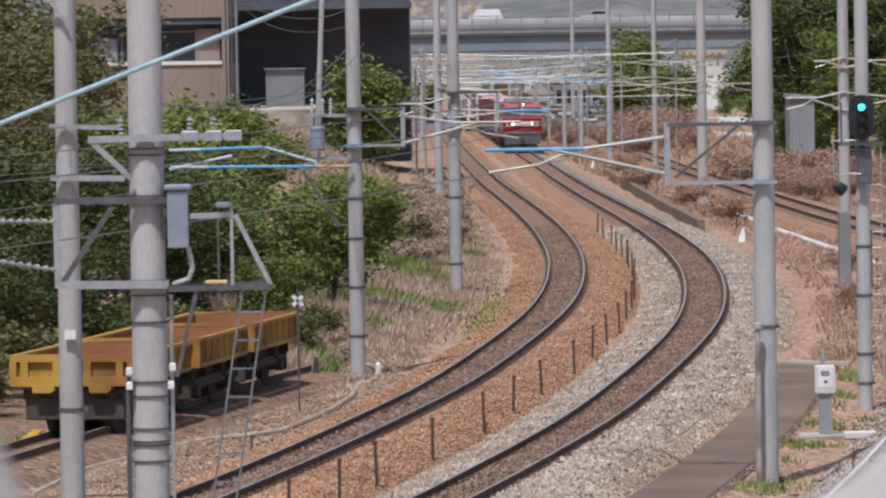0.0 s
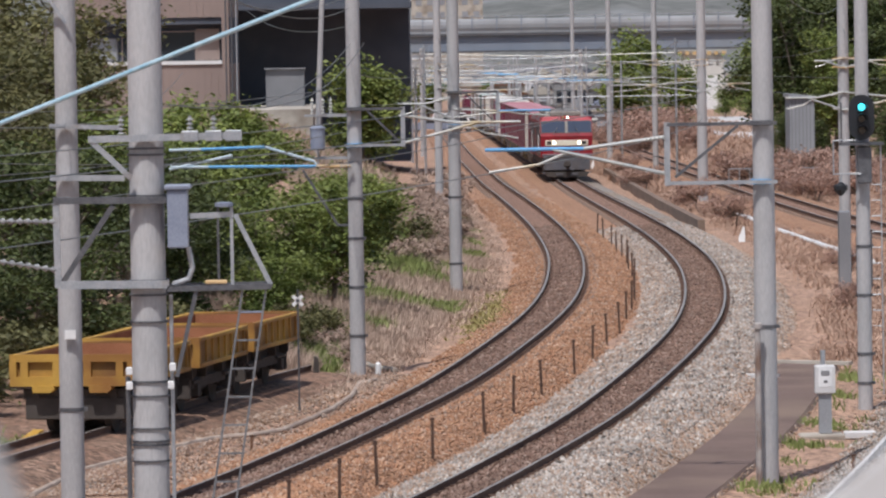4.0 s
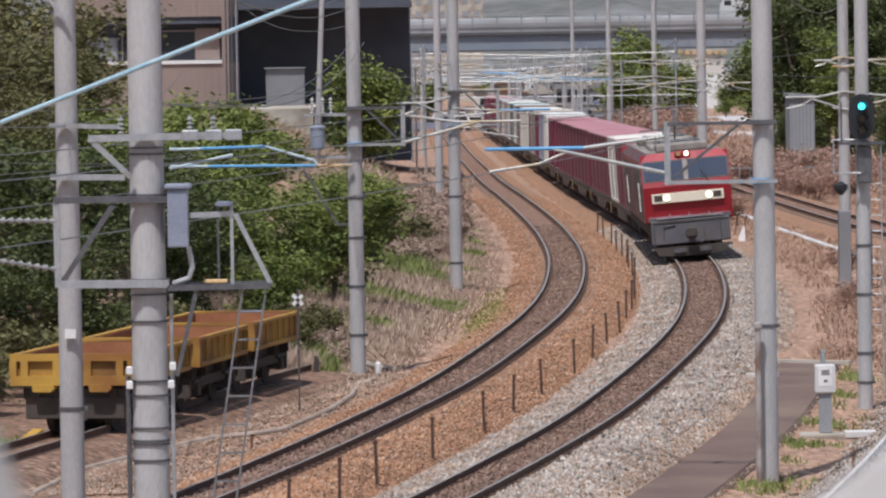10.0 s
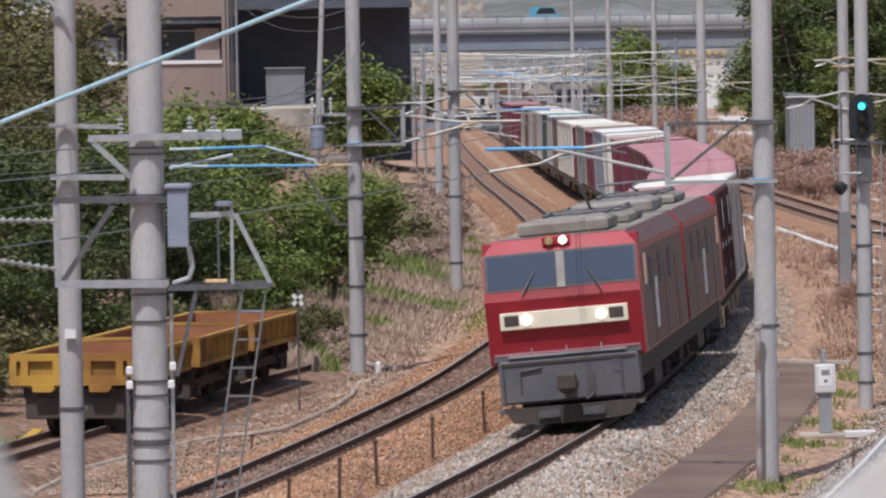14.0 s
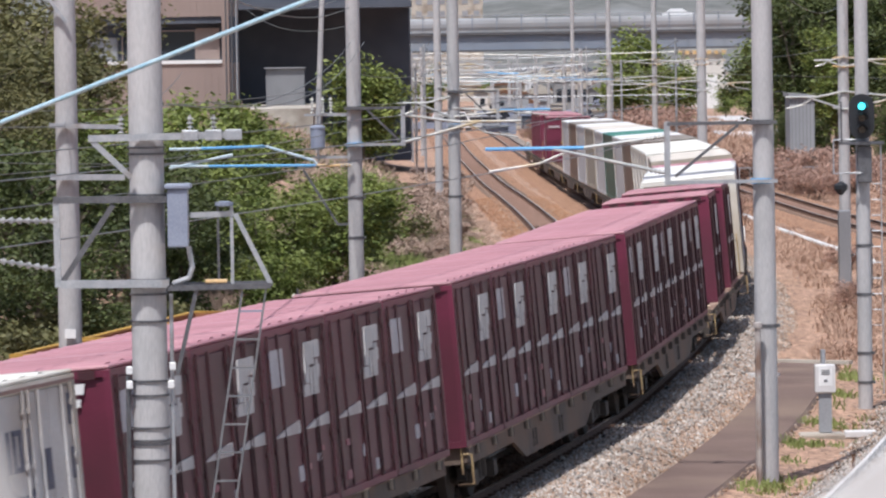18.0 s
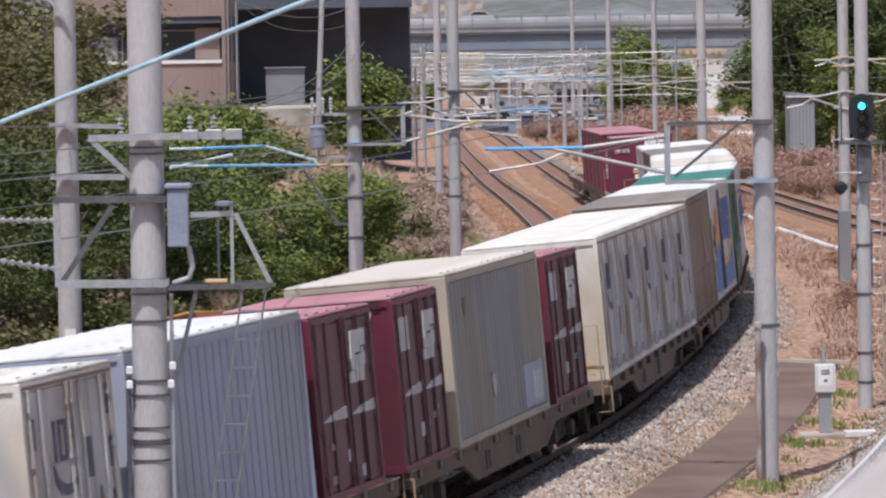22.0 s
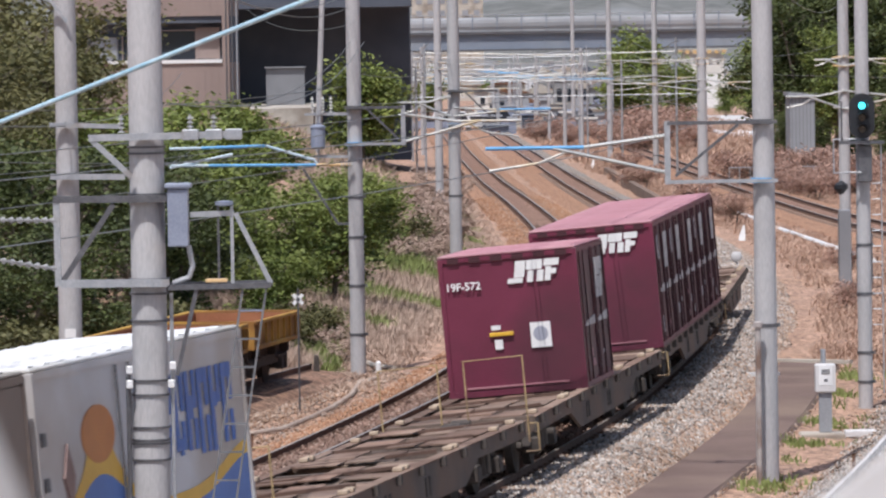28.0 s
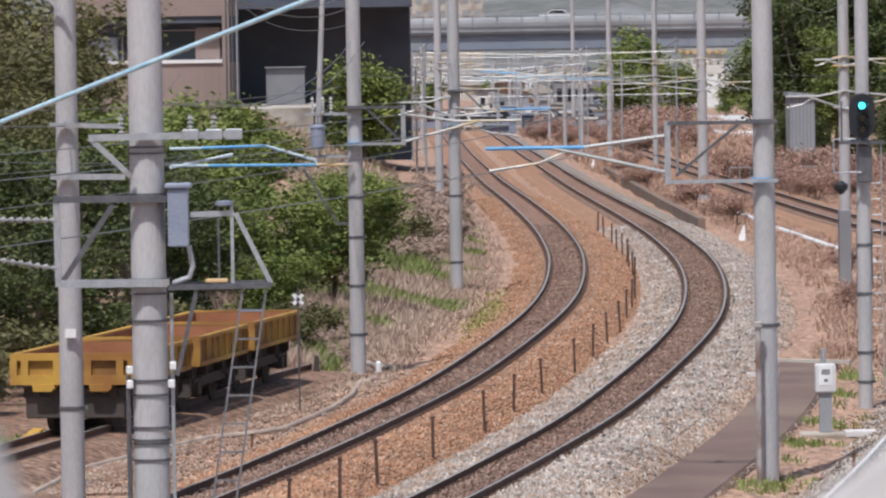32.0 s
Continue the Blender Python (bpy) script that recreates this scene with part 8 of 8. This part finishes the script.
    for i in range(95):
        y = rng.uniform(520, 740)
        x = rng.uniform(5.5, 20.0) * y / 640
        w, h = rng.uniform(0.6, 2.6), rng.uniform(0.5, 2.2)
        g = grade(y)
        t = thing("trackside_hut", "small grey hut among the distant tracks", "hut", (x, y, land(x, y)), group="distant huts")
        part("wall", Mesh().box(-w / 2, w / 2, 0, 2.5, -0.3, h), rng.choice(tones), t)
        part("roof", Mesh().box(-w / 2 - 0.15, w / 2 + 0.15, -0.2, 2.7, h, h + 0.15), rng.choice(tones), t)
    for i in range(8):
        y = rng.uniform(470, 560)
        x = rng.uniform(9.5, 11.8)
        t = thing("equipment_case", "grey equipment case beside the distant track", "cabinet", (x, y, land(x, y)), group="distant cases")
        part("case", Mesh().box(-0.5, 0.5, 0, 0.6, -0.1, rng.uniform(1.0, 1.8), bevel=0.03), rng.choice(tones), t)
    for i in range(6):
        x, y = 3.0 + i * 2.2, 545 + i * 4
        ob = vehicle("van" if i % 2 else "car", WHITE if i % 3 else BOX_BLUE, "parked pale car near the distant yard")
        tagged(ob, group="parked cars")
        ob.matrix_basis = pose(x - 4, y, land(x - 4, y) + 0.05)


def vegetation():
    rng = np.random.default_rng(3)
    spots, green, low = [], [], []
    while len(spots) < 30000:
        y = 124 + 150 * rng.random() ** 1.4
        off = rng.random()
        edge = side_of(OTHER, y) - 2.6
        x = edge - 0.2 - off * 7.5
        dens = noise.noise((x * 0.5, y * 0.25, 1.0))
        if dens + rng.random() * 1.1 > 0.15 and not (y < 132 and x > -2.6):
            k = min(0.25 + (edge - x) * 0.35, 1.2)
            (spots if noise.noise((x * 0.3, y * 0.12, 5.0)) < 0.14 else green).append((x, y, k * rng.uniform(0.5, 1.1)))
    blades("dry_reeds", DRY_GRASS, "tall dry straw-coloured grass on the bank", spots, 0.66, 7, 0.011, 0.6, 9)
    blades("green_weeds", GREEN_GRASS, "green weeds among the dry grass", green, 0.55, 8, 0.02, 0.6, 7)
    spots = []
    while len(spots) < 12000:
        y = 120 + 260 * rng.random() ** 1.3
        base = side_of(MAIN, y) + 3.2 + (1.6 if y < 127 else 0)
        x = base + rng.random() * (12 if y > 150 else 6)
        if noise.noise((x * 0.35, y * 0.12, 2.0)) + rng.random() * 0.8 > 0.25 and abs(x - side_of(SIDE, y)) > 1.9:
            spots.append((x, y, rng.uniform(0.3, 1.0)))
    blades("dry_grass", RUSSET, "short russet dry grass on the right bank", spots, 0.26, 9, 0.016, 1.1, 6)
    spots = []
    for _ in range(900):
        y = 90 + 35 * rng.random()
        x = side_of(MAIN, y) + 4.0 + abs(rng.normal(0, 0.5))
        if noise.noise((x * 0.5, y * 0.35, 8.0)) + rng.random() * 0.35 > 0.32:
            spots.append((x, y, rng.uniform(0.3, 1.0)))
    for _ in range(500):
        spots.append((-8.6 + rng.normal(0, 0.5), 101 + rng.normal(0, 2.0), rng.uniform(0.4, 1.1)))
    blades("weeds", GREEN_GRASS, "green weeds along the walkway's edge", spots, 0.22, 10, 0.014, 0.8, 6)
    shrub = tree("shrub", 12.2, 228, 1.6, blob_set(51, 1.3, 1.3, 6), 3500, 0.05, 51, RUSSET_LEAF, "brown dry shrub on the bank", 0.04)
    for x, y, k, g in ((11.6, 250, 1.1, 80), (13.4, 180, 0.6, 30), (11.2, 152, 0.6, 140), (19.8, 262, 1.2, 20), (21.8, 256, 1.3, 110), (18.4, 268, 1.0, 10), (10.8, 290, 1.0, 40), (11.3, 330, 1.1, 90), (12.2, 138, 0.6, 10), (9.8, 470, 1.6, 15), (13.5, 410, 1.6, 200), (16.5, 290, 1.5, 15)):
        copy_thing(shrub, Matrix.Translation((x, y, land(x, y) - 0.1)) @ Matrix.Rotation(radians(g), 4, "Z") @ Matrix.Scale(k, 4))
    for x, y, k, g in ((15.6, 428, 2.0, 15), (16.6, 436, 2.3, 95), (17.6, 430, 2.0, 180), (15.8, 448, 2.2, 200), (18.4, 445, 2.4, 20), (11.6, 452, 1.5, 60), (12.6, 436, 1.3, 260), (10.2, 440, 1.2, 330), (8.6, 462, 1.2, 30), (19.0, 294, 1.5, 200), (20.0, 295, 1.6, 20), (20.9, 294, 1.5, 110), (18.8, 276, 1.3, 60), (20.2, 280, 1.5, 150), (21.6, 284, 1.4, 240), (23.0, 278, 1.4, 330), (17.4, 282, 1.3, 100), (18.0, 270, 1.2, 15), (22.5, 270, 1.3, 160), (17.0, 330, 1.1, 280), (15.0, 400, 1.4, 40), (19.5, 420, 1.6, 100), (24.5, 280, 1.3, 20)):
        copy_thing(shrub, Matrix.Translation((x, y, land(x, y) - 0.15)) @ Matrix.Rotation(radians(g), 4, "Z") @ Matrix.Scale(k, 4))
    spots = []
    while len(spots) < 15000:
        y = 118 + 190 * rng.random() ** 1.3
        x = side_of(OTHER, y) - 2.15 - 2.6 * rng.random() ** 0.8
        if noise.noise((x * 0.7, y * 0.16, 11.0)) + rng.random() * 0.9 > 0.2:
            spots.append((x, y, rng.uniform(0.3, 1.0)))
    blades("short_dry_grass", DRY_GRASS, "short straw-coloured grass along the track's edge", spots, 0.20, 15, 0.014, 1.2, 5)
    spots = [(1.25 + rng.normal(0, 0.35) + (yy - 150) * 0.02, yy, rng.uniform(0.4, 1.0)) for yy in rng.normal(150, 7, 700)]
    blades("moss_patch", MOSS, "olive mossy weeds beside the second track", spots, 0.13, 16, 0.02, 1.3, 5)
    bramble = tree("shrub", -0.2, 200, 1.5, blob_set(57, 1.2, 1.15, 7), 5200, 0.034, 57, BRAMBLE, "dry pinkish-grey bramble on the bank", 0.025)
    for x, y, k, g in ((-0.9, 178, 1.0, 20), (0.0, 186, 0.9, 80), (-1.0, 192, 1.2, 140), (0.1, 200, 1.0, 200), (-0.5, 212, 1.2, 260), (0.2, 224, 1.1, 320), (-0.8, 232, 1.3, 10), (-2.9, 131, 0.7, 60), (-2.3, 128, 0.6, 120), (-3.6, 134, 0.8, 330), (0.4, 252, 1.3, 30), (-0.2, 270, 1.5, 200), (-3.0, 155, 0.9, 95)):
        copy_thing(bramble, Matrix.Translation((x, y, land(x, y) - 0.12)) @ Matrix.Rotation(radians(g), 4, "Z") @ Matrix.Scale(k, 4))
    slope = [(rng.uniform(-12.0, -2.8), rng.uniform(246, 318), rng.uniform(0.4, 1.1)) for _ in range(7000)]
    blades("slope_grass", DRY_GRASS, "tan dry grass on the slope under the loading yard", slope, 0.75, 21, 0.03, 0.8, 5)
    blades("slope_weeds", GREEN_GRASS, "green weeds on the slope under the loading yard", slope[::5], 0.7, 22, 0.035, 0.6, 5)
    far = []
    while len(far) < 5000:
        y = 300 + 330 * rng.random()
        x = side_of(MAIN, y) + 2.6 + rng.random() * 22
        if noise.noise((x * 0.15, y * 0.03, 4.0)) + rng.random() * 0.6 > 0.2 and abs(x - side_of(SIDE, y)) > 2.0:
            far.append((x, y, rng.uniform(0.4, 1.2)))
    blades("far_dry_grass", RUSSET, "russet dry grass on the distant banks", far, 0.55, 12, 0.05, 0.9, 4)
    bush = tree("shrub", -2.9, 133, 1.5, blob_set(53, 1.1, 1.2, 6), 3500, 0.055, 53, LEAF_OLIVE, "low olive shrub under the trees", 0.04)
    for x, y, k, g in ((-3.6, 130, 0.9, 50), (-4.6, 128, 1.1, 120), (-5.8, 126, 1.2, 200), (-7.2, 122, 1.2, 280), (-8.6, 118, 1.3, 330), (-9.6, 112, 1.2, 20), (-10.0, 107, 1.0, 70), (-6.6, 127, 1.4, 10), (-9.0, 122, 1.5, 60), (-11, 115, 1.5, 150), (-1.6, 186, 1.2, 90), (-2.4, 205, 1.3, 30)):
        copy_thing(bush, Matrix.Translation((x, y, land(x, y) - 0.1)) @ Matrix.Rotation(radians(g), 4, "Z") @ Matrix.Scale(k, 4))


MOSS = surf("olive_weeds", (0.22, 0.19, 0.07), (0.33, 0.29, 0.12), 0.7, 0.95, 0.0, fine=3, island=0.3)
RUSSET = surf("russet_grass", (0.292, 0.181, 0.130), (0.447, 0.311, 0.235), 0.5, 0.95, 0.0, fine=3, island=0.3)
BRAMBLE = surf("dry_bramble", (0.32, 0.23, 0.185), (0.49, 0.37, 0.30), 0.8, 0.95, 0.0, fine=4, island=0.3)
RUSSET_LEAF = leafy("russet_leaves", (0.34, 0.21, 0.165), (0.48, 0.33, 0.265))

# ------------------------------------------------------------------ assembly
ground()
railway("main_track", MAIN, 100, 1010, "railway track on grey ballast curving through the view", (BROWN_STONE, GREY_STONE), FOUR_FOOT, (1.9, 1.7))
railway("second_track", OTHER, 100, 1010, "railway track on rusty brown ballast beside the main track", (BROWN_STONE, BROWN_STONE), FOUR_FOOT, (1.7, 1.6))
yard_dirt()
railway("siding_track", YARD, 8.5, YARD.length - 4, "rusty siding track in dirt", (DIRT, DIRT), DIRT, 1.2, ties=False)
railway("branch_track", SIDE, 2, SIDE.length - 4, "rusty branch track on brown ballast", (BROWN_STONE, BROWN_STONE), FOUR_FOOT)
NEAR = near_track()
railway("near_track", NEAR, 20, NEAR.length - 3, "railway track on pale ballast beside the walkway", (GREY_STONE, PALE_STONE), PALE_STONE, (0.95, 6.0), ties=False, steel=(PALE_SLAB, PALE_STONE))
walkpath = Mesh()
walkpath.add(*strip(MAIN, 775, 870, 2.0, [(2.5, -0.9), (2.56, -0.27), (3.80, -0.29), (4.1, -0.75)], lean=False))
solid("walkway", walkpath, WALKWAY, "brown asphalt service walkway beside the ballast", "walkway", kind="structure")
pole(-3.26, 60.6, 0.205, 0.175, 14.0, "stout grey concrete pole with steel brackets and a ladder", ())
pole(-5.80, 85, 0.19, 0.155, 13.0, "grey concrete pole beside the siding", (2.0,))
pole(-1.95, 123.7, 0.175, 0.15, 13.0, "grey concrete catenary pole with a bracket arm", (1.0, 2.1, 3.2, 4.1))
pole(0.4, 164.9, 0.19, 0.17, 13.0, "grey concrete catenary pole in dry grass", (1.0, 3.0))
pole(-0.1, 242.4, 0.18, 0.15, 13.0, "grey concrete catenary pole with a cabinet at its foot", (1.0,))
pole(5.5, 93.6, 0.195, 0.165, 13.0, "grey concrete pole on the walkway's edge", (2.75,))
pole(8.6, 111.9, 0.15, 0.13, 13.0, "slim grey pole carrying the signal", (0.6, 1.2, 2.4, 3.4, 6.4))
pole(12.4, 168.6, 0.18, 0.16, 13.0, "grey concrete pole with relay cabinets", (1.0,))
pole(12.9, 270.5, 0.26, 0.2, 13.0, "stout grey concrete pole behind the bank", (1.0,))
pole(13.5, 345, 0.18, 0.16, 13.0, "grey concrete catenary pole with long arms", (1.0,))
pole(12.0, 389.6, 0.2, 0.16, 13.0, "grey concrete catenary pole near a cabinet", (1.0,))
pole(11.8, 487, 0.2, 0.16, 13.0, "distant grey concrete catenary pole", (1.0,))
near_frame()
second_pole_arms()
overhead()
small_transformer()
wires()
signal_mast()
instrument_box()
near_fence()
buffer_stop()
fence_stakes()
pipes()
dump_wagons()
t5 = thing("pole_cabinet", "grey steel cabinet at a catenary pole's foot", "cabinet", (-0.05, 241.9, land(0, 242)))
part("case", Mesh().box(-0.35, 0.42, -0.25, 0.1, 0.0, 0.95, bevel=0.03), HOUSE_GREY, t5)
marker(11.3, 206.8, 0.62, "white triangular marker post on the bank")
marker(8.15, 118.5, 0.50, "white triangular marker post beside the walkway")
marker(-1.5, 123.9, 0.36, "short white round marker post", True)
marker(9.5, 345, 0.8, "small white marker post beside the line")
left_woods()
brown_building()
dark_sheds()
road_bridge()
far_town()
bridge_side_houses()
far_hills()
train()
traffic()
right_side()
vegetation()
loose_stones("loose_grey_ballast", GREY_PEBBLE, "loose grey ballast stones on the shoulder", [(MAIN, 0.70, 1.7, -0.165, -0.24), (MAIN, 1.7, 2.45, -0.24, -0.62), (MAIN, -1.95, -0.70, -0.255, -0.165), (MAIN, 0.9, 2.0, -0.18, -0.37)], 88000, 1, size=(0.024, 0.056))
loose_stones("mixed_ballast", MIXED_PEBBLE, "tan and grey ballast stones at the shoulder's foot", [(MAIN, 1.7, 2.5, -0.24, -0.63), (MAIN, 2.0, 2.52, -0.39, -0.62), (MAIN, -1.9, -1.2, -0.25, -0.2)], 24000, 11, size=(0.022, 0.05))
loose_stones("loose_brown_ballast", BROWN_PEBBLE, "loose rusty ballast stones between the tracks", [(OTHER, 0.75, 1.6, -0.165, -0.24), (OTHER, -1.7, -0.75, -0.24, -0.165), (OTHER, 1.6, 2.4, -0.24, -0.62), (OTHER, -2.45, -1.7, -0.62, -0.24)], 64000, 2, span=190.0)
loose_stones("track_bed_stones", BED_PEBBLE, "dusty brown stones between the rails", [(OTHER, -0.52, 0.52, -0.15, -0.15), (MAIN, -0.52, 0.52, -0.15, -0.15)], 20000, 5)
loose_stones("loose_siding_stones", MIXED_PEBBLE, "loose stones and clods on the dirt beside the siding", [(YARD, 0.8, 4.8, -0.315, -0.31), (YARD, 0.8, 2.4, -0.31, -0.31), (YARD, -1.6, 1.2, -0.26, -0.27)], 30000, 4, 92.0, 32.0, (0.012, 0.04))
loose_stones("near_track_ballast", GREY_PEBBLE, "grey ballast stones of the near track", [(NEAR, -1.75, -0.6, -0.55, -0.16), (NEAR, -0.6, 0.5, -0.15, -0.15)], 9000, 14, 84.0, 30.0)
loose_stones("bank_stones", MIXED_PEBBLE, "scattered stones and clods on the dry bank", [(MAIN, 3.95, 6.6, -0.82, -1.02)], 4200, 15, 86.0, 40.0, (0.012, 0.04))
loose_stones("far_bank_stones", MIXED_PEBBLE, "scattered stones and clods beyond the walkway", [(MAIN, 2.5, 7.5, -0.69, -1.09)], 6000, 16, 124.0, 70.0, (0.015, 0.05))
loose_stones("walkway_grit", MIXED_PEBBLE, "grit spilt on the walkway's edges", [(MAIN, 2.5, 2.85, -0.53, -0.55), (MAIN, 3.6, 4.0, -0.615, -0.68)], 2200, 17, 86.0, 40.0, (0.012, 0.035))


def motions():
    for ob, rows in RIDES:
        walk(ob, rows)


motions()
